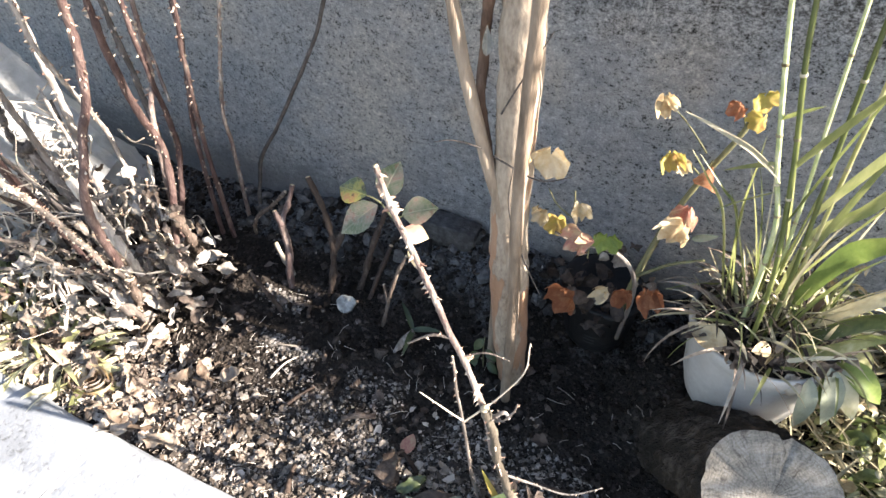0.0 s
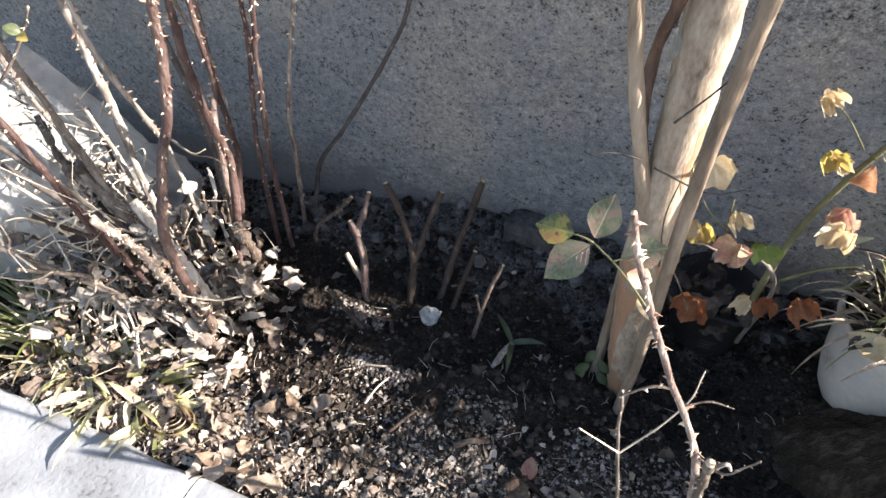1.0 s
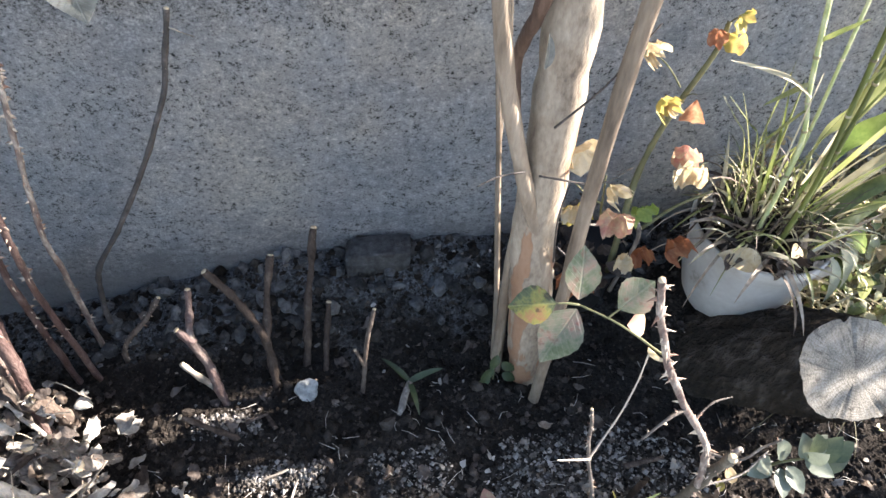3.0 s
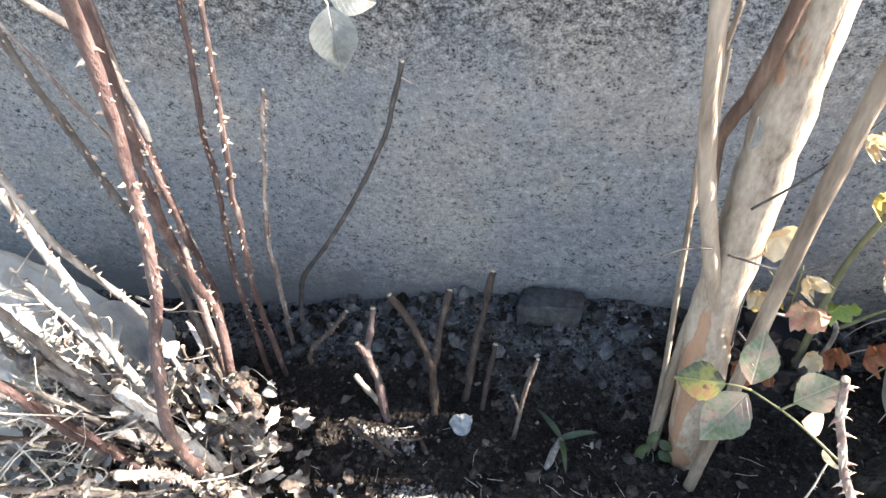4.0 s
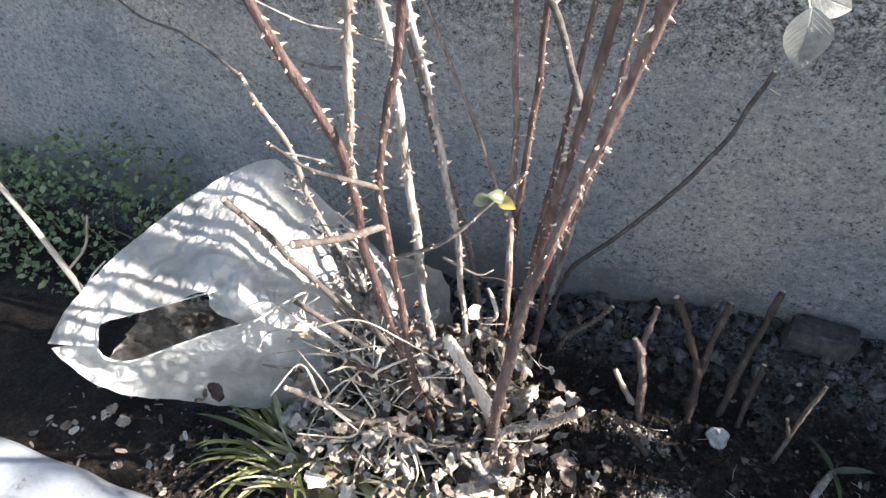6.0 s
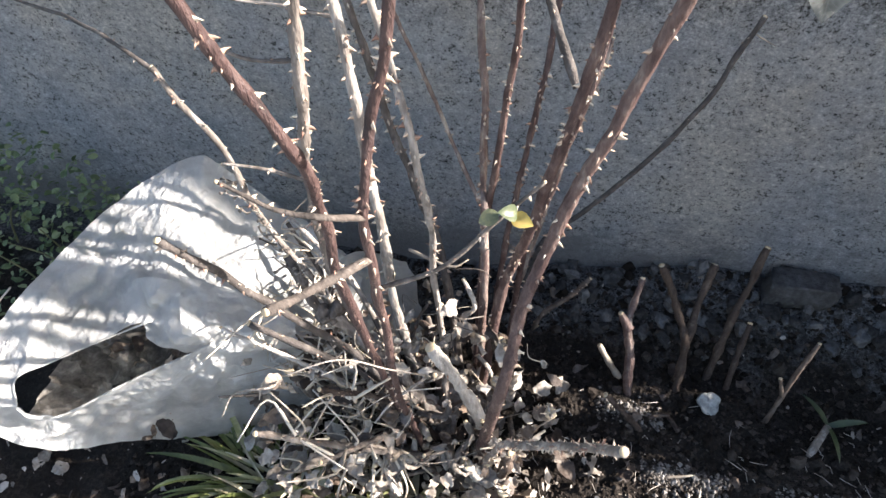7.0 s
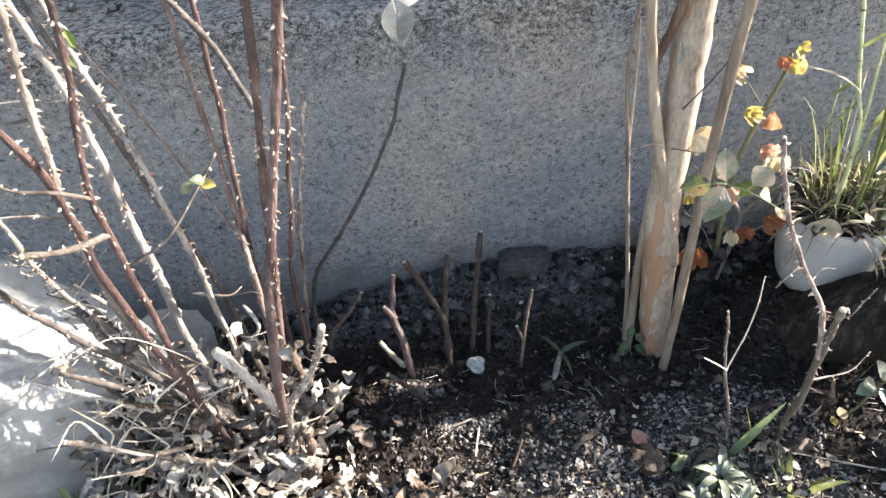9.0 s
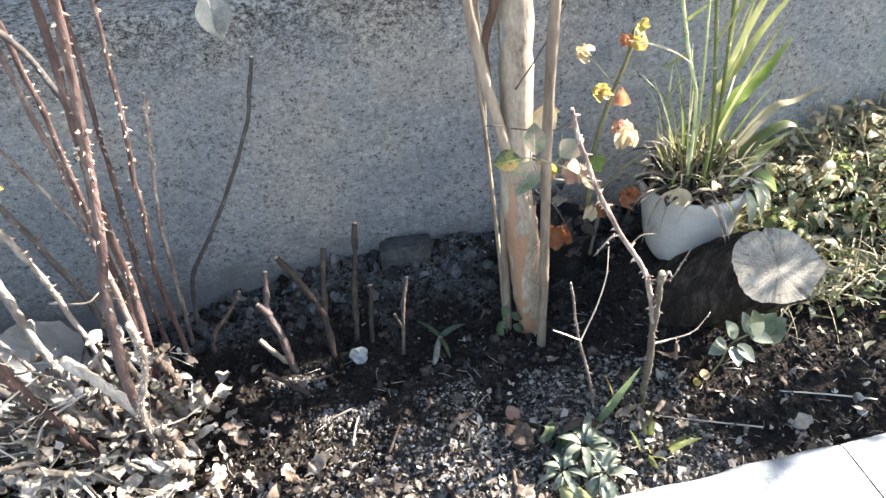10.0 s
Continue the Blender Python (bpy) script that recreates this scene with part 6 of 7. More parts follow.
def sheet(edge_a, edge_b, n=26, m=16, belly=0.02, seed=0, crease=0.008):
    """A wrinkled film between two edges."""
    a, b = glide(edge_a, n // (len(edge_a) - 1)), glide(edge_b, n // (len(edge_b) - 1))
    k = min(len(a), len(b))
    v, f = [], []
    for i in range(k):
        for j in range(m + 1):
            s = j / m
            p = a[i].lerp(b[i], s)
            across = (b[i] - a[i])
            along = (a[min(i + 1, k - 1)] - a[max(i - 1, 0)])
            nrm = across.cross(along)
            nrm = nrm.normalized() if nrm.length > 1e-6 else Vector((0, 0, 1))
            q = p * 9 + Vector((seed * 3, 0, 0))
            cells = noise.voronoi(q * 1.1)[0]
            wr = 0.7 * (min(cells[1] - cells[0], 0.5) - 0.25) + 0.6 * (abs(noise.noise(q)) - 0.2) + 0.5 * (abs(noise.noise(q * 2.7)) - 0.2) + 0.25 * (abs(noise.noise(q * 6.1)) - 0.2)
            edge = math.sin(math.pi * s)
            v.append(p + nrm * (belly * edge + crease * 3 * wr * (0.3 + 0.7 * edge)))
    for i in range(k - 1):
        for j in range(m):
            c = i * (m + 1) + j
            f.append((c, c + 1, c + m + 2, c + m + 1))
    return v, f


RIDGE = [(-1.658, 0.96, 0.38), (-1.649, 1.027, 0.422), (-1.632, 1.135, 0.445), (-1.575, 1.30, 0.475), (-1.482, 1.422, 0.497), (-1.425, 1.45, 0.44), (-1.22, 1.47, 0.2)]
MOUTH_UP = [(-1.576, 0.985, 0.376), (-1.587, 1.015, 0.398), (-1.56, 1.055, 0.39), (-1.512, 1.105, 0.386), (-1.452, 1.152, 0.39), (-1.385, 1.165, 0.325), (-1.20, 1.33, 0.17)]
LIP = [(-1.576, 0.982, 0.372), (-1.568, 0.984, 0.345), (-1.53, 1.0, 0.338), (-1.476, 1.061, 0.335), (-1.404, 1.112, 0.35), (-1.33, 1.215, 0.305), (-1.20, 1.31, 0.18)]
LOW = [(-1.656, 0.957, 0.372), (-1.635, 0.962, 0.30), (-1.583, 0.98, 0.24), (-1.54, 1.068, 0.116), (-1.44, 1.13, 0.05), (-1.33, 1.19, 0.035), (-1.18, 1.28, 0.03)]
BACK = [(-1.66, 0.96, 0.36), (-1.68, 1.08, 0.33), (-1.70, 1.25, 0.2), (-1.66, 1.42, 0.06), (-1.54, 1.54, 0.03), (-1.40, 1.56, 0.03), (-1.20, 1.50, 0.03)]
for a, b, n, m, belly, seed, crease in ((RIDGE, MOUTH_UP, 84, 34, 0.002, 1, 0.011), (LIP, LOW, 84, 28, -0.016, 2, 0.010), (RIDGE[3:], BACK[3:], 54, 26, -0.03, 3, 0.012),
                                        ([(-1.30, 1.44, 0.20), (-1.22, 1.45, 0.28), (-1.12, 1.45, 0.27)], [(-1.30, 1.40, 0.03), (-1.2, 1.38, 0.03), (-1.08, 1.40, 0.05)], 16, 12, -0.03, 6, 0.012)):
    bld = Build()
    bld.add(*sheet(a, b, n, m, belly, seed, crease))
    part("film", bld, FILM, bag)
bld = Build()
bld.add(*sheet([(-1.63, 1.0, 0.27), (-1.56, 1.09, 0.1), (-1.45, 1.15, 0.05), (-1.34, 1.2, 0.05)], [(-1.72, 1.2, 0.22), (-1.7, 1.36, 0.07), (-1.58, 1.48, 0.04), (-1.42, 1.5, 0.04)], 45, 34, -0.01, 5, 0.026))
part("inner_film", bld, DIRTY_FILM, bag, "soiled brownish inner side of the bag")
for top, low, seed in (([(-1.50, 1.20, 0.425), (-1.44, 1.21, 0.432), (-1.36, 1.22, 0.37)], [(-1.435, 1.155, 0.32), (-1.39, 1.16, 0.315), (-1.33, 1.20, 0.30)], 8), ([(-1.43, 1.23, 0.42), (-1.37, 1.24, 0.39), (-1.28, 1.27, 0.33)], [(-1.40, 1.14, 0.34), (-1.34, 1.17, 0.31), (-1.26, 1.23, 0.26)], 9)):
    bld = Build()
    bld.add(*sheet(top, low, 30, 22, 0.03, seed, 0.022))
    part("fold", bld, FILM, bag, "gathered fold of film beside the opening")
for edge in (LIP, MOUTH_UP[:5]):
    bld = Build()
    tube(bld, glide(edge, 8), 0.0016, 0.0016, 6, 0.3)
    part("hem", bld, FILM, bag, "folded milky hem of the opening")

for pts in ([(-1.62, 1.40, 0.02), (-1.60, 1.33, 0.12), (-1.58, 1.27, 0.2)], [(-1.56, 1.38, 0.02), (-1.55, 1.32, 0.1), (-1.53, 1.27, 0.19)]):
    bld = Build()
    tube(bld, glide(pts, 4), 0.008, 0.006, 7, 0.2)
    tagged(part("stick", bld, DARK_CANE), "dark dead stick standing behind the bag's opening", "stick", "sticks by the bag")

# ---------------------------------------------------------------- grass tufts and weeds
def tuft(name, x, y, label, category, count, length, width, material, spread, droop=(2, 7), group="", flat=(0.2, 1.2)):
    e = thing(name, on_soil(x, y), label, category, group)
    for _ in range(count):
        a = rnd(0, TAU)
        r = spread * math.sqrt(rnd(0, 1))
        bld = Build()
        blade(bld, on_soil(x + r * math.cos(a), y + r * math.sin(a), -0.004), (math.cos(a) * rnd(*flat), math.sin(a) * rnd(*flat), 1), rnd(*length), rnd(*width), rnd(*droop), 7)
        part("blade", bld, material, e)
    return e


tuft("grass_tuft", -1.32, 1.09, "tuft of green and straw-coloured grass", "grass tuft", 55, (0.08, 0.21), (0.006, 0.013), BLADE, 0.07)
tuft("grass_tuft", -1.27, 1.04, "tuft of green and straw-coloured grass", "grass tuft", 40, (0.07, 0.18), (0.004, 0.009), STRAW, 0.07)
tuft("grass_tuft", -1.25, 1.1, "tuft of pale withered grass", "grass tuft", 36, (0.07, 0.2), (0.004, 0.01), STRAP, 0.09, (2, 7), "", (0.3, 1.8))
tuft("strap_leaf_plant", -1.04, 1.0, "withered strap-leaved plant, pale green and cream", "plant", 70, (0.07, 0.15), (0.012, 0.028), STRAP, 0.08, (3, 9), "", (0.6, 2.6))
tuft("strap_leaf_plant", -1.16, 1.03, "withered strap-leaved plant, pale green and cream", "plant", 36, (0.08, 0.17), (0.01, 0.022), STRAP, 0.06, (3, 9), "", (0.5, 2.2))
tuft("strap_leaf_plant", -0.92, 0.985, "withered strap-leaved plant, pale green and cream", "plant", 26, (0.06, 0.13), (0.012, 0.026), STRAP, 0.05, (3, 9), "", (0.8, 3.0))
tuft("grass_tuft", 0.07, 0.985, "few yellow-green blades at the foot of the cane", "grass tuft", 9, (0.06, 0.12), (0.008, 0.014), BLADE, 0.03, (1, 4))

weed = thing("weed", on_soil(-2.25, 1.5), "leafy green weed in the shade of the wall", "weed")
bld = Build()
LS = leaf_shape(1, 0.6, 0.5, 0.2, 0.08, 5)
for k in range(2600):
    x, y = rnd(-2.9, -1.6), 1.68 - 0.4 * rnd(0, 1) ** 1.4
    h = (0.24 * math.exp(-((x + 2.2) / 0.45) ** 2) * smooth_step(1.25, 1.6, y) + 0.03) * rnd(0.1, 1.1) + 0.01
    m = pose(x, y, soil_z(x, y) + h, rnd(-50, 40), rnd(-40, 40), rnd(0, 360)) @ Matrix.Scale(rnd(0.01, 0.028), 4)
    bld.add(placed(LS[0], m), LS[1])
tagged(part("foliage", bld, WEED, weed), kind="stuff")
for k in range(7):
    x, y = -2.25 + rnd(-0.25, 0.25), 1.42 + rnd(-0.1, 0.15)
    bld = Build()
    tube(bld, glide([on_soil(x, y, -0.01), on_soil(x + rnd(-0.04, 0.04), y, 0.08), on_soil(x + rnd(-0.1, 0.1), y - 0.02, rnd(0.12, 0.2))], 4), 0.003, 0.0015, 6)
    part("stem", bld, GREEN_STEM, weed)

dead = thing("dead_branch", on_soil(-2.03, 1.28), "bleached dead branch leaning in the weeds", "branch")
for pts, r in (([on_soil(-1.98, 1.25, 0.0), (-2.03, 1.26, 0.17), (-2.10, 1.28, 0.30), (-2.18, 1.30, 0.42)], 0.009), ([(-2.03, 1.26, 0.16), (-1.98, 1.30, 0.22), (-1.96, 1.33, 0.30)], 0.004), ([(-2.0, 1.25, 0.1), (-1.96, 1.27, 0.16), (-1.92, 1.29, 0.2)], 0.003)):
    bld = Build()
    tube(bld, glide(pts, 5), r, r * 0.6, 8, 0.15)
    part("limb", bld, TWIG, dead)


def rosette(x, y, size, count):
    e = thing("rosette_plant", on_soil(x, y), "low rosette of silvery grey-green narrow leaves", "plant", "silvery rosettes")
    for k in range(count):
        a = k * 2.4 + rnd(-0.5, 0.5)
        q = k / count
        el = 0.15 + 1.1 * (1 - q) ** 1.2
        put_leaf(e, "leaf", on_soil(x + 0.006 * math.cos(a), y + 0.006 * math.sin(a), 0.025 + 0.02 * (1 - q)), (math.cos(a) * math.cos(el), math.sin(a) * math.cos(el), math.sin(el)), (-math.cos(a) * 0.5, -math.sin(a) * 0.5, 1),
                 leaf_shape(size * (0.55 + 0.75 * q) * rnd(0.75, 1.25), size * 0.185, rnd(1.2, 4.0), 0.5, 0, 8, 0.55, 0.03), GREY_LEAF)


rosette(-0.065, 1.01, 0.092, 34)
rosette(-0.05, 0.945, 0.08, 28)
rosette(-0.125, 0.97, 0.066, 20)
withered = thing("withered_plant", on_soil(-0.17, 1.0), "withered broad leaves, yellowing and brown, beside the rosettes", "plant debris")
for k in range(15):
    a = rnd(0, TAU)
    x, y = -0.155 + 0.05 * math.cos(a), 0.99 + 0.05 * math.sin(a)
    put_leaf(withered, "leaf", on_soil(x, y, rnd(0.012, 0.04)), (math.cos(a) + rnd(-0.5, 0.5), math.sin(a) + rnd(-0.5, 0.5), rnd(-0.2, 0.4)), (rnd(-0.4, 0.4), -0.5, 0.9), crumpled(rnd(0.05, 0.09), rnd(0.3, 0.45), k + 7), (STRAP, BROWN_LEAF, DARK_LEAF, DRY_LEAF)[k % 4])

seedling = thing("rose_seedling", on_soil(0.30, 1.12), "small rose shoot with pale grey-green leaflets beside the log", "rose shoot")
bld = Build()
tube(bld, glide([on_soil(0.28, 1.14, -0.02), (0.29, 1.12, 0.06), (0.29, 1.10, 0.145), (0.325, 1.09, 0.178)], 4), 0.003, 0.002, 6)
part("stem", bld, GREEN_STEM, seedling)
for p, d in (((0.29, 1.10, 0.12), (-0.7, -0.3, 0.5)), ((0.29, 1.10, 0.12), (-0.9, -0.3, 0.0)), ((0.30, 1.09, 0.12), (-0.2, -0.9, -0.1)), ((0.31, 1.09, 0.125), (0.3, -0.9, -0.2)), ((0.33, 1.09, 0.15), (0.6, -0.7, 0.1)),
             ((0.33, 1.09, 0.15), (-0.1, 0.4, 0.8)), ((0.335, 1.095, 0.15), (0.7, 0.3, 0.5)), ((0.33, 1.09, 0.15), (0.2, -0.4, 0.9)), ((0.31, 1.1, 0.13), (-0.3, 0.3, 0.8))):
    put_leaf(seedling, "leaf", Vector(p) + Vector((-0.012, 0.0, 0.028)), d, (0.1, -0.5, 0.9), leaf_shape(0.048, 0.031, 0.3, 0.2, 0.05, 8), GREY_LEAF)
for p, d, w in (((0.335, 1.09, 0.17), (0.5, 0.1, 0.5), 0.06), ((0.34, 1.09, 0.165), (0.9, -0.1, 0.1), 0.065), ((0.335, 1.09, 0.175), (-0.1, 0.2, 0.9), 0.055), ((0.36, 1.09, 0.17), (0.9, 0.1, 0.5), 0.05)):
    put_leaf(seedling, "leaf", p, d, (0.1, -0.6, 0.8), leaf_shape(w, w * 0.72, 0.3, 0.2, 0.05, 8), DARK_LEAF, "broad dark green leaf against the log")

# green ground cover round the pot's far side
cover = Build()
LS = leaf_shape(1, 0.5, 0.9, 0.4, 0.1, 5, 0.4, 0.1)
dry_cover = Build()
for k in range(11000):
    x, y = rnd(0.42, 1.9), rnd(1.0, 1.69)
    if rnd(0, 1) > smooth_step(0.42, 0.75, x + 0.6 * (y - 1.3)) or (Vector((x, y)) - Vector((0.335, 1.44))).length < 0.19 or rnd(0, 1) > 0.06 + smooth_step(1.2, 1.36, y):
        continue
    tuft = 0.5 + noise.noise(Vector((x * 9, y * 9, 3)))
    h = (0.02 + 0.13 * smooth_step(1.1, 1.5, y)) * (0.45 + 0.9 * tuft) * rnd(0, 1) ** 0.6
    size = rnd(0.014, 0.03) if k % 5 else rnd(0.03, 0.055)
    m = pose(x, y, soil_z(x, y) + h + 0.006, rnd(-50, 30), rnd(-40, 40), rnd(0, 360)) @ Matrix.Scale(size, 4)
    dry = rnd(0, 1) < 0.12 + 0.5 * smooth_step(1.45, 1.62, y)
    (dry_cover if dry else cover).add(placed(LS[0], m), LS[1])
tagged(part("ground_cover", cover, COVER), "dense low green ground cover with small leaves", "ground cover", kind="stuff")
tagged(part("dry_ground_cover", dry_cover, CREAM_LEAF), "dry cream-coloured leaves and tops in the ground cover", "ground cover", kind="stuff")
straw = Build()
for k in range(3400):
    x, y = rnd(0.45, 1.7), 1.68 - 0.45 * rnd(0, 1) ** 1.6
    blade(straw, on_soil(x, y, rnd(0.01, 0.12)), (rnd(-1, 1), rnd(-1, 1), rnd(-0.1, 0.8)), rnd(0.04, 0.16), rnd(0.002, 0.006), rnd(1, 6), 5)
tagged(part("dry_grass", straw, STRAW), "dry straw lying among the ground cover", "dry grass", kind="stuff")

# ---------------------------------------------------------------- small things lying about
lid = thing("lid", on_soil(-0.50, 1.41), "crumpled dirty white plastic lid lying on the soil", "lid")
bld = Build()
m = pose(-0.50, 1.412, soil_z(-0.5, 1.41) + 0.012, 28, 8, 20)
v, f = [], []
for r, z in ((0.0, 0.0), (0.012, 0.001), (0.019, 0.0), (0.0225, 0.001), (0.0235, -0.004), (0.0225, -0.004), (0.018, -0.003)):
    for k in range(24):
        t = TAU * k / 24
        rr = r * (1 + 0.09 * math.sin(3 * t) + 0.05 * math.sin(7 * t))
        v.append(m @ Vector((rr * math.cos(t), rr * math.sin(t), z + 0.002 * math.sin(4 * t) * r / 0.02)))
for i in range(6):
    for k in range(24):
        f.append((i * 24 + k, i * 24 + (k + 1) % 24, (i + 1) * 24 + (k + 1) % 24, (i + 1) * 24 + k))
bld.add(v, f)
part("disc", bld, LID, lid)


def stone(x, y, size, label, boxy=1.0):
    bm = bmesh.new()
    bmesh.ops.create_icosphere(bm, subdivisions=3, radius=1)
    off = Vector((x * 7, y * 5, 0))
    for q in bm.verts:
        d = q.co.normalized()
        if boxy < 1:
            d = Vector([math.copysign(abs(c) ** boxy, c) for c in d]) * 0.85
        k = 1 + (0.5 if boxy == 1 else 0.12) * noise.noise(d * 1.6 + off) + 0.25 * noise.noise(d * 5 + off)
        q.co = Vector((d.x * size[0], d.y * size[1], max(d.z, -0.6) * size[2])) * k
    me = bpy.data.meshes.new("stone")
    bm.to_mesh(me)
    bm.free()
    me.materials.append(STONE)
    me.polygons.foreach_set("use_smooth", [True] * len(me.polygons))
    ob = new("stone", me)
    ob.matrix_world = pose(x, y, soil_z(x, y) - size[2] * 0.1, rnd(-15, 15), rnd(-15, 15), rnd(0, 360))
    return tagged(ob, label, "stone", "stones by the wall")


ob = stone(-0.335, 1.655, (0.08, 0.035, 0.05), "flat grey stone block against the wall foot", 0.22)
ob.matrix_world = pose(-0.335, 1.66, soil_z(-0.335, 1.66) + 0.02, 0, 4, 2)
for x, y, s in ((-0.16, 1.63, 0.022), (-0.21, 1.60, 0.028), (-0.11, 1.66, 0.018), (-0.55, 1.63, 0.02), (-0.60, 1.58, 0.022), (-0.64, 1.55, 0.016), (-0.26, 1.57, 0.02), (-0.47, 1.66, 0.016), (0.0, 1.62, 0.02), (-0.72, 1.58, 0.02), (-0.40, 1.60, 0.014), (-0.51, 1.52, 0.012)):
    stone(x, y, (s, s * 0.8, s * 0.6), "grey-brown stone at the wall foot")

# sticks on the soil
for x, y, ang, L, r in ((-0.60, 1.365, 25, 0.05, 0.0045), (-0.56, 1.25, 14, 0.05, 0.003), (-0.45, 1.15, 60, 0.07, 0.004), (-0.30, 1.15, 30, 0.07, 0.007), (-0.53, 1.20, 75, 0.08, 0.0025), (-0.17, 1.12, 150, 0.08, 0.005), (0.12, 1.18, 5, 0.08, 0.006),
                        (-0.57, 1.355, 120, 0.035, 0.005), (0.22, 1.02, 160, 0.22, 0.002), (-1.45, 1.0, 60, 0.14, 0.005), (-0.22, 1.0, 80, 0.09, 0.005), (-0.35, 0.98, 110, 0.06, 0.006), (-1.22, 1.13, 20, 0.13, 0.007), (0.5, 1.02, 160, 0.2, 0.0018), (-1.39, 1.13, 65, 0.12, 0.006)):
    c, s = math.cos(radians(ang)) * L / 2, math.sin(radians(ang)) * L / 2
    bld = Build()
    tube(bld, glide([on_soil(x - c, y - s, 0.003 + r), on_soil(x + rnd(-0.004, 0.004), y, 0.009 + r), on_soil(x + c, y + s, 0.003 + r)], 5), r, r * 0.75, 7, 0.2)
    tagged(part("stick", bld, STUB if r > 0.0035 else TWIG), "short dry stick lying on the soil", "stick", "sticks on the soil")

# big dry leaves, each its own piece
LEAVES = []
for k in range(18):
    bld = Build()
    L = 0.028 + 0.0022 * k
    v, f = crumpled(L, rnd(0.34, 0.66), k)
    bld.add([p - Vector((0, L / 2, 0)) for p in v], f)
    LEAVES.append(bld.mesh("dry_leaf", DRY_LEAF if k % 3 else BROWN_LEAF))
# dark copies of the dry leaves, with shade put into their colour
DARK_LEAVES = []
for me in LEAVES[:9]:
    me = me.copy()
    me.materials[0] = BROWN_LEAF
    DARK_LEAVES.append(me)


def drop_leaf(x, y, scale=1.0, dz=0.006, label="curled dry brown leaf on the soil", darker=False):
    ob = new("dry_leaf", random.choice(DARK_LEAVES if darker else LEAVES))
    ob.matrix_world = pose(x, y, soil_z(x, y) + dz, rnd(-22, 22), rnd(-22, 22), rnd(0, 360)) @ Matrix.Scale(scale, 4)
    return tagged(ob, label, "leaf", "fallen leaves")


for k in range(150):
    drop_leaf(-0.9 + rnd(-0.4, 0.3), 0.915 + 0.25 * rnd(0, 1) ** 1.4, rnd(0.6, 1.4))
for k in range(60):
    drop_leaf(rnd(-0.55, 0.3), 0.915 + 0.4 * rnd(0, 1) ** 1.4, rnd(0.35, 0.75), 0.006, "small dry brown leaf on the soil", rnd(0, 1) < 0.5)
# leaves nearer the wall, darkened for the shade there
for k in range(60):
    drop_leaf(rnd(-0.95, 0.35), rnd(1.2, 1.64), rnd(0.6, 1.25), 0.006, "dry leaf on the shaded soil, dark brown to stand for shade", True)
for k in range(9):
    drop_leaf(rnd(-2.0, -1.1), rnd(0.93, 1.1), rnd(0.6, 1.0))
for k in range(60):
    drop_leaf(rnd(-1.68, -1.46), rnd(1.08, 1.34), rnd(0.35, 0.8), rnd(0.1, 0.16), "curled dry leaf caught inside the plastic bag")
for k in range(14):
    drop_leaf(rnd(0.1, 0.9), rnd(0.95, 1.2), rnd(0.5, 0.9))
for x, y, s, mt, lb in ((-0.177, 1.148, 0.05, PINK_LEAF, "reddish-brown oval leaf on the soil"), (-0.735, 0.935, 0.085, DRY_LEAF, "large flat tan dry leaf by the kerb"), (0.265, 1.135, 0.035, CREAM_LEAF, "small white fallen leaf"), (0.24, 1.12, 0.026, YELLOW_LEAF, "small yellow fallen leaf")):
    bld = Build()
    bld.add(*leaf_shape(s, s * 0.62, 0.35, 0.15, 0.02, 10))
    ob = part("fallen_leaf", bld, mt)
    ob.matrix_world = pose(x, y - s / 2, soil_z(x, y) + 0.014, 8, -6, rnd(-25, 25))
    tagged(ob, lb, "leaf", "fallen leaves")
for k in range(9):
    ob = new("dry_leaf", random.choice(LEAVES))
    ob.matrix_world = pose(-1.33 + rnd(-0.16, 0.16), 1.9 + rnd(-0.06, 0.15), WALL_TOP + 0.012, rnd(-20, 20), rnd(-20, 20), rnd(0, 360))
    tagged(ob, "dry brown leaf on top of the wall", "leaf", "leaves on the wall top")

coil = thing("dry_plant_crown", on_soil(-0.885, 0.975), "curled dry fibrous plant crown, tan, lying by the kerb", "plant debris")
for k in range(9):
    r, a0, sweep = 0.008 + 0.0042 * k, rnd(0, TAU), rnd(2.2, 4.6)
    v, f = [], []
    for i in range(15):
        a = a0 + sweep * i / 14
        w = 0.008 * math.sin(math.pi * (0.08 + 0.84 * i / 14)) + 0.001
        for h in (-0.2, 0.4, 1.0):
            rr = r + 0.004 * h + 0.002 * noise.noise(Vector((a * 2, k, h)))
            v.append(Vector((-0.885 + rr * 1.25 * math.cos(a), 0.975 + rr * 0.85 * math.sin(a), soil_z(-0.885, 0.975) + 0.006 + w * h * 1.6 + 0.004 * (1 - k / 9))))
    for i in range(14):
        for j in range(2):
            c = i * 3 + j
            f.append((c, c + 1, c + 4, c + 3))
    bld = Build()
    bld.add(v, f)
    part("scale", bld, DRY_LEAF if k % 2 else CREAM_LEAF, coil)

# smaller leaves past counting, thickest by the kerb below the bush
SHAPES = [crumpled(1.0, rnd(0.22, 0.5), k) for k in range(14)]
small = Build()
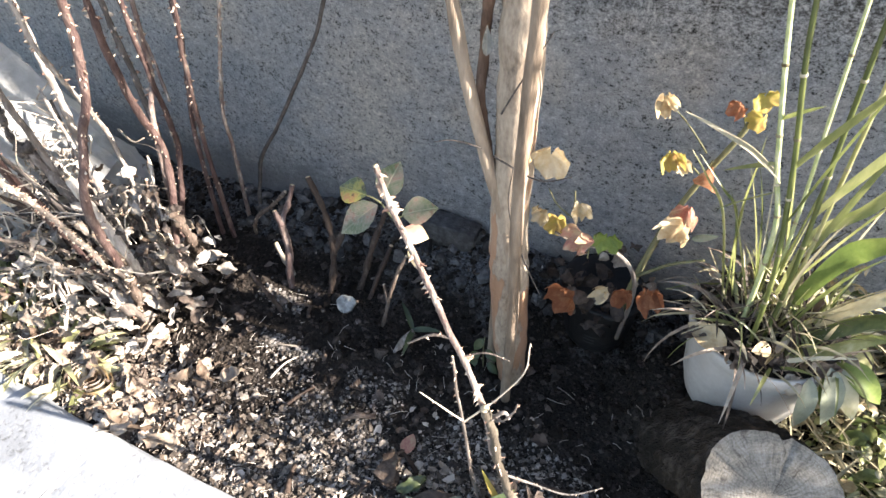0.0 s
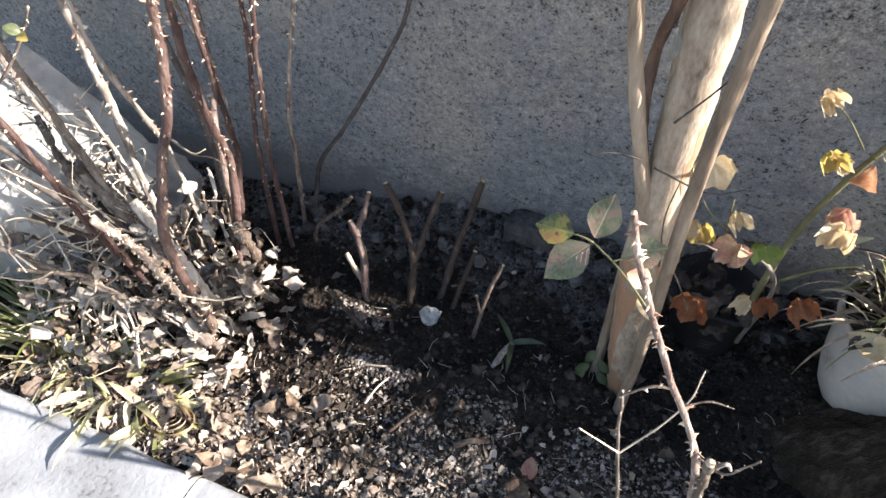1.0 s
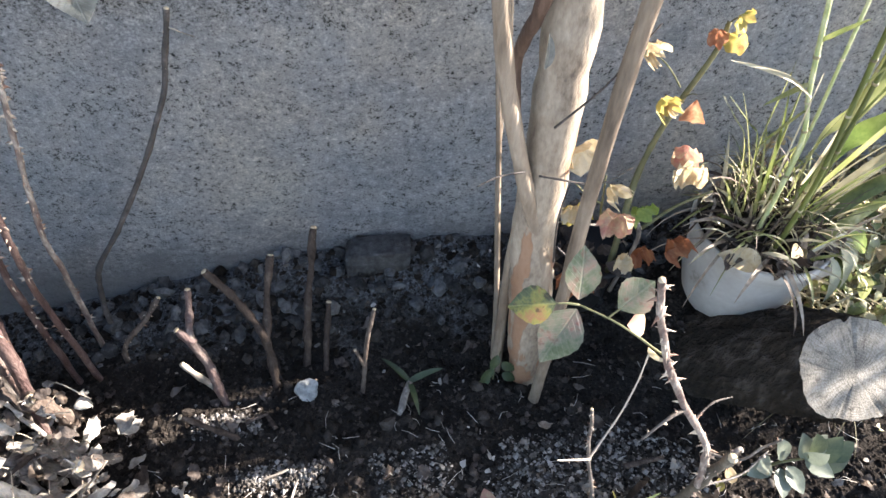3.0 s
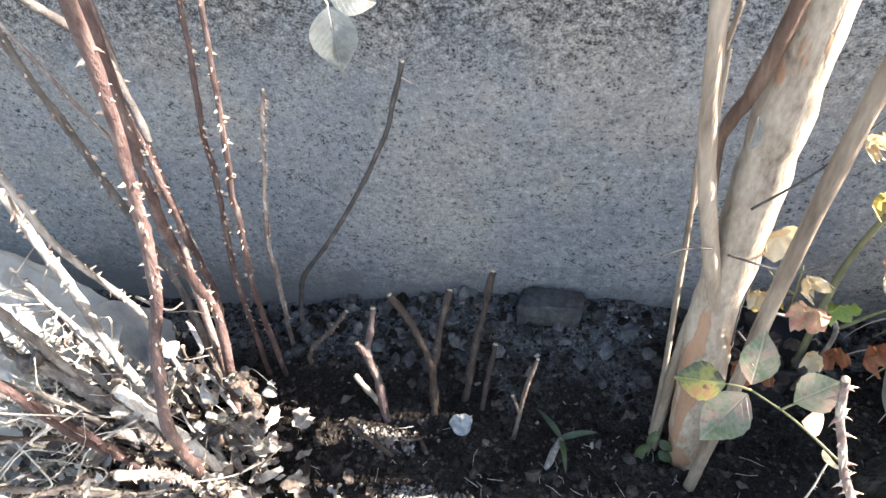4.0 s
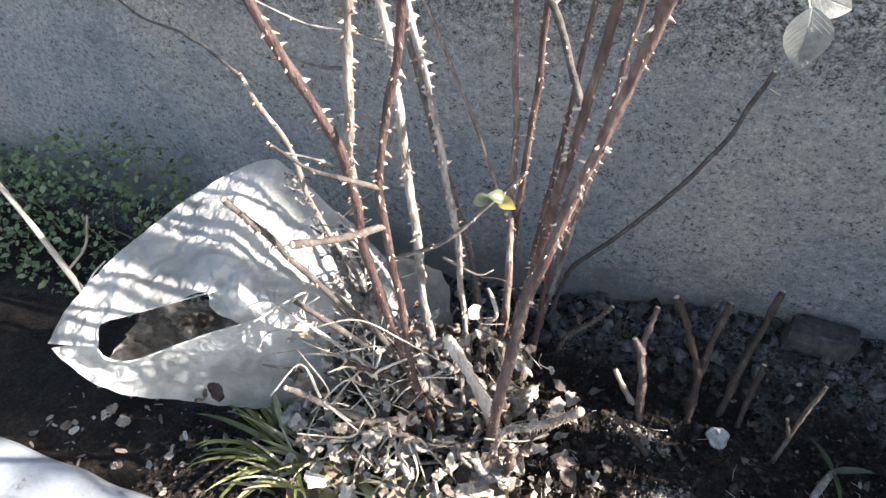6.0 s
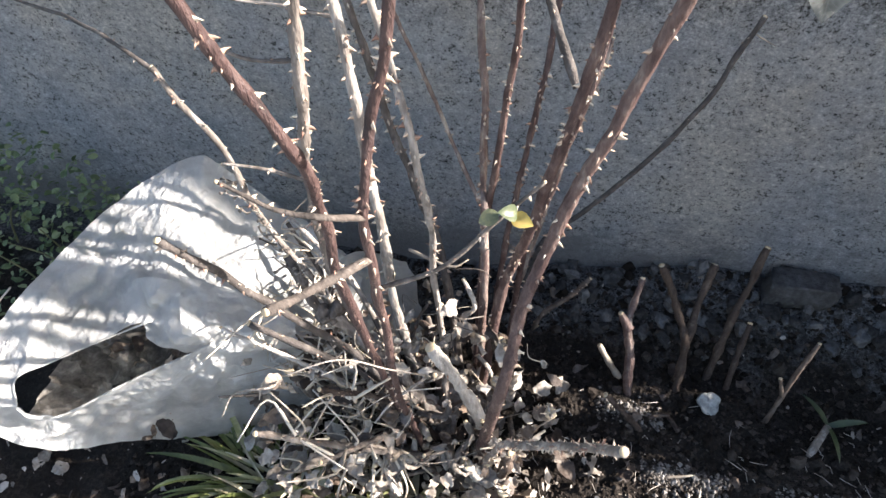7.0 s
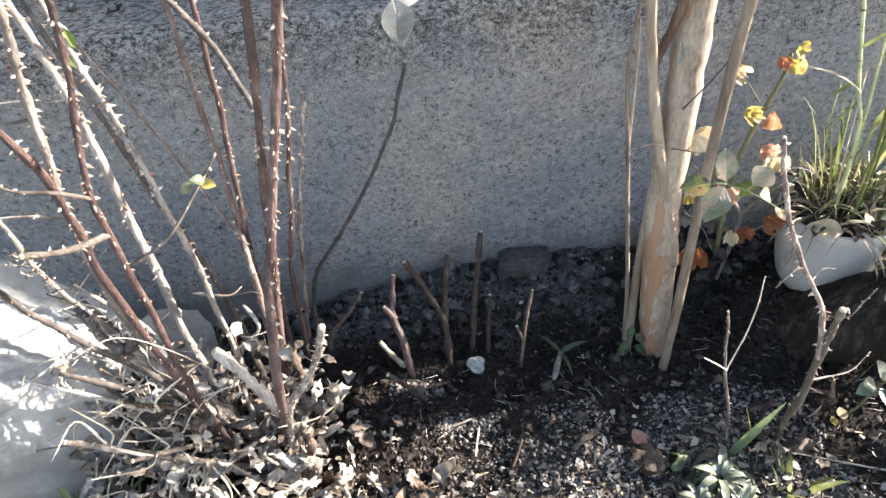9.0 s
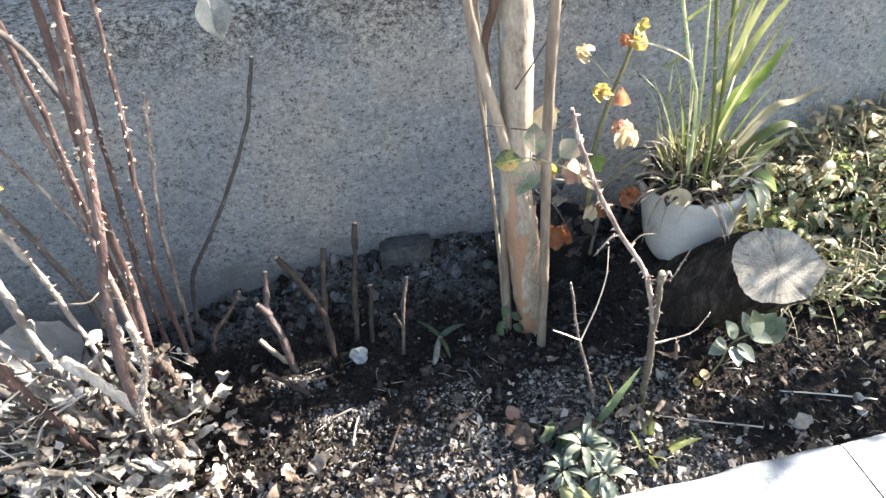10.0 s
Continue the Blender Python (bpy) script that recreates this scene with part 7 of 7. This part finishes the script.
for k in range(3300):
    x, y = -0.75 + random.gauss(0, 0.34), 0.912 + abs(random.gauss(0, 0.13))
    if k % 4 == 0:
        x, y = rnd(-1.6, 0.5), 0.912 + abs(random.gauss(0, 0.2))
    if y > 1.3 or (x < -1.3 and k % 6) or rnd(0, 1) < smooth_step(-0.72, -0.48, x) * 0.75 + smooth_step(1.02, 1.2, y) * 0.85:
        continue
    big = 1 - 0.55 * smooth_step(-0.65, -0.35, x)
    m = pose(x, y, soil_z(x, y) + rnd(0.003, 0.009), rnd(-25, 25), rnd(-25, 25), rnd(0, 360)) @ Matrix.Scale(0.011 + 0.034 * big * rnd(0, 1) ** 1.8, 4)
    v, f = SHAPES[k % 14]
    small.add([m @ (p - Vector((0, 0.5, 0))) for p in v], f)
tagged(part("small_leaves", small, SMALL_LEAF), "layer of small crumpled dry leaves, grey and tan", "leaf litter", kind="stuff")

# crumbs: litter chips and soil clods over the whole bed
litter = Build()


def chip(bld, x, y, dz, L, w):
    """A thin bent chip of leaf or bark: two plates that meet in a ridge."""
    m = pose(x, y, soil_z(x, y) + dz, rnd(-40, 40), rnd(-40, 40), rnd(0, 360))
    h = w * rnd(-0.35, 0.5)
    j = L * rnd(-0.25, 0.25)
    v = [Vector(p) for p in ((-w, -L * 0.35 + j, 0), (0, -L * 0.5, h), (w, -L * 0.3, 0), (w * 0.8, L * 0.3 + j, h * 0.3), (0, L * 0.5, h * 0.8), (-w * 0.9, L * 0.3, 0))]
    bld.add(placed(v, m), [(0, 1, 4, 5), (1, 2, 3, 4)])


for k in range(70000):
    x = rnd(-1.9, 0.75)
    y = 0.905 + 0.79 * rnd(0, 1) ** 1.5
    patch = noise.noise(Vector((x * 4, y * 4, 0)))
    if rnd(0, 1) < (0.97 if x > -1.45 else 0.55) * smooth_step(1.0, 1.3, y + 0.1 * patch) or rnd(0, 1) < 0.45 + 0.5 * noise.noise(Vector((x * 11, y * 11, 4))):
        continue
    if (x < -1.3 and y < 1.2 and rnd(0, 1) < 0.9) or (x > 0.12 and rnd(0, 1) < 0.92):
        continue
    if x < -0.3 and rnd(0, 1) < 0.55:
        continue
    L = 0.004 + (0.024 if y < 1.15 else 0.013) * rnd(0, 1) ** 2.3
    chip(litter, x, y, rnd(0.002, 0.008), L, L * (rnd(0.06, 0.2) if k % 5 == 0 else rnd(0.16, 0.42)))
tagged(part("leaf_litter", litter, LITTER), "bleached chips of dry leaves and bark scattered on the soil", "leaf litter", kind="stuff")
# dry crumbs on the front soil, paled to stand for the sun on it
sunlit = Build()
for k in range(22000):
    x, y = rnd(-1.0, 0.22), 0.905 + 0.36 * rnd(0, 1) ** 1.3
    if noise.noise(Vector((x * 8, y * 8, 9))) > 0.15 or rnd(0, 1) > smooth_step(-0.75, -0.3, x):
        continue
    lumps(sunlit, (x, y, soil_z(x, y) + rnd(0.001, 0.005)), 0.0015 + 0.0062 * rnd(0, 1) ** 3, 0.85)
# two bands of pale crumbs that stand for streaks of sun
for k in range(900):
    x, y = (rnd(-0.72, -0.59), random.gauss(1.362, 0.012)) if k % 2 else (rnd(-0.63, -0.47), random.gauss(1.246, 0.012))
    lumps(sunlit, (x, y, soil_z(x, y) + rnd(0.001, 0.006)), 0.002 + 0.006 * rnd(0, 1) ** 2, 0.85)
tagged(part("dusty_crumbs", sunlit, SUNLIT_CRUMB, smooth=False), "crumbs of dry soil, coloured pale to stand for sunlight", "soil", kind="stuff")
clods = Build()
for k in range(34000):
    x, y = rnd(-1.6, 0.8), rnd(0.905, 1.69)
    lumps(clods, (x, y, soil_z(x, y) + 0.001), 0.0018 + 0.008 * rnd(0, 1) ** 4)
tagged(part("soil_crumbs", clods, CLOD, smooth=False), "crumbs and small clods of dark soil", "soil", kind="stuff")
big_clods = Build()
PHI = (1 + 5 ** 0.5) / 2
ICO = [Vector(p).normalized() for p in ((-1, PHI, 0), (1, PHI, 0), (-1, -PHI, 0), (1, -PHI, 0), (0, -1, PHI), (0, 1, PHI), (0, -1, -PHI), (0, 1, -PHI), (PHI, 0, -1), (PHI, 0, 1), (-PHI, 0, -1), (-PHI, 0, 1))]
ICO_F = [(0, 11, 5), (0, 5, 1), (0, 1, 7), (0, 7, 10), (0, 10, 11), (1, 5, 9), (5, 11, 4), (11, 10, 2), (10, 7, 6), (7, 1, 8), (3, 9, 4), (3, 4, 2), (3, 2, 6), (3, 6, 8), (3, 8, 9), (4, 9, 5), (2, 4, 11), (6, 2, 10), (8, 6, 7), (9, 8, 1)]
for k in range(900):
    x, y = rnd(-1.5, 0.4), 1.69 - 0.42 * rnd(0, 1) ** 1.7
    s = 0.004 + 0.014 * rnd(0, 1) ** 3
    m = pose(x, y, soil_z(x, y) + s * 0.2, rnd(0, 360), rnd(0, 360), rnd(0, 360))
    big_clods.add([m @ (p * s * rnd(0.6, 1.25)) for p in ICO], ICO_F)
tagged(part("soil_clods", big_clods, CLOD, smooth=False), "lumpy dark clods of soil near the wall", "soil", kind="stuff")
rubble = Build()
for k in range(300):
    x, y = rnd(-1.1, 0.3), 1.69 - 0.16 * rnd(0, 1) ** 1.4
    s = 0.006 + 0.02 * rnd(0, 1) ** 2.2
    m = pose(x, y, soil_z(x, y) + s * 0.15, rnd(0, 360), rnd(0, 360), rnd(0, 360))
    rubble.add([m @ Vector((p.x * s * rnd(0.8, 1.3), p.y * s * rnd(0.4, 1.2), p.z * s * rnd(0.25, 1.0))) for p in ICO], ICO_F)
tagged(part("rubble", rubble, RUBBLE, smooth=False), "grey-brown lumps of earth and stone along the wall's foot", "rubble", kind="stuff")
straws = Build()
for k in range(420):
    x, y = rnd(-1.25, 0.7), 0.91 + 0.5 * rnd(0, 1) ** 1.5
    a = rnd(0, TAU)
    L = 0.008 + 0.04 * rnd(0, 1) ** 2
    d = Vector((math.cos(a), math.sin(a), 0)) * L
    p = on_soil(x, y, 0.008)
    tube(straws, [p, p + d * 0.5 + Vector((rnd(-1, 1), rnd(-1, 1), 0.5)) * 0.005, p + d], 0.0007, 0.0005, 4)
tagged(part("fine_twigs", straws, PALE_WOOD), "fine dry twigs and straw on the soil", "twigs", kind="stuff")

# ---------------------------------------------------------------- an unseen shrub, added further along the bed to dapple the light
shrub = thing("shrub", on_soil(2.25, 1.45), "unseen leafy shrub, added further along the bed to dapple the light", "shrub")
for pts in ([on_soil(2.25, 1.45, -0.03), (2.26, 1.46, 0.5), (2.30, 1.50, 1.0), (2.30, 1.60, 1.5), (2.28, 1.66, 2.0)], [(2.26, 1.46, 0.45), (2.29, 1.28, 0.68), (2.29, 1.05, 0.86)], [(2.29, 1.50, 0.95), (2.25, 1.62, 1.15), (2.22, 1.72, 1.3)], [(2.30, 1.58, 1.4), (2.33, 1.47, 1.7), (2.32, 1.42, 1.95)]):
    bld = Build()
    tube(bld, glide(pts, 6), 0.014, 0.005, 9, 0.2)
    part("limb", bld, OLD_CANE, shrub)
LS = leaf_shape(1, 0.55, 0.5, 0.2, 0.05, 5)
crown = Build()
# holes kept free of leaves, to let streaks of sun onto the soil
SUN_GAPS = ((1.515, 1.266, 0.035), (1.386, 1.238, 0.03), (1.651, 1.313, 0.04))
# clumps set where their shade is wanted on bed and kerb
for cx, cy, cz, r, n in ((2.28, 1.43, 1.86, 0.17, 230), (2.28, 1.13, 0.87, 0.13, 210), (2.27, 0.99, 0.8, 0.1, 22), (2.27, 1.42, 1.1, 0.2, 190), (2.27, 1.56, 1.14, 0.15, 120), (2.3, 1.36, 0.93, 0.12, 60), (2.27, 1.74, 1.36, 0.07, 45)):
    for _ in range(n):
        d = Vector((rnd(-1, 1), rnd(-1, 1), rnd(-1, 1)))
        d = d.normalized() * r * rnd(0.1, 1)
        size = rnd(0.03, 0.06)
        m = pose(cx + d.x, cy + d.y, cz + d.z, rnd(-60, 40), rnd(-50, 50), rnd(0, 360)) @ Matrix.Scale(size, 4)
        mid = m @ Vector((0, 0.5, 0))
        if any(math.hypot(mid.y - gy, mid.z - gz) < gr + size * 0.35 for gy, gz, gr in SUN_GAPS):
            continue
        crown.add(placed(LS[0], m), LS[1])
# loose outer sprays, which let most of the sun through
for k in range(13):
    cz = rnd(0.8, 1.45)
    cy = 1.2 + 0.34 * (cz - 0.97) + rnd(0.0, 0.2)
    for _ in range(8):
        size = rnd(0.022, 0.045)
        m = pose(2.27 + rnd(-0.06, 0.06), cy + random.gauss(0, 0.022), cz + random.gauss(0, 0.03), rnd(-60, 40), rnd(-50, 50), rnd(0, 360)) @ Matrix.Scale(size, 4)
        mid = m @ Vector((0, 0.5, 0))
        if any(math.hypot(mid.y - gy, mid.z - gz) < gr + size * 0.35 for gy, gz, gr in SUN_GAPS):
            continue
        crown.add(placed(LS[0], m), LS[1])
    bld = Build()
    tube(bld, glide([(2.28, 1.46, 0.3 + 0.6 * cz), (2.28, 0.5 * (cy + 1.46), 0.12 + 0.86 * cz), (2.27, cy, cz)], 5), 0.004, 0.002, 6)
    part("limb", bld, OLD_CANE, shrub)
tagged(part("foliage", crown, FRESH_LEAF, shrub), kind="stuff")
shrub.location.y += 0.12
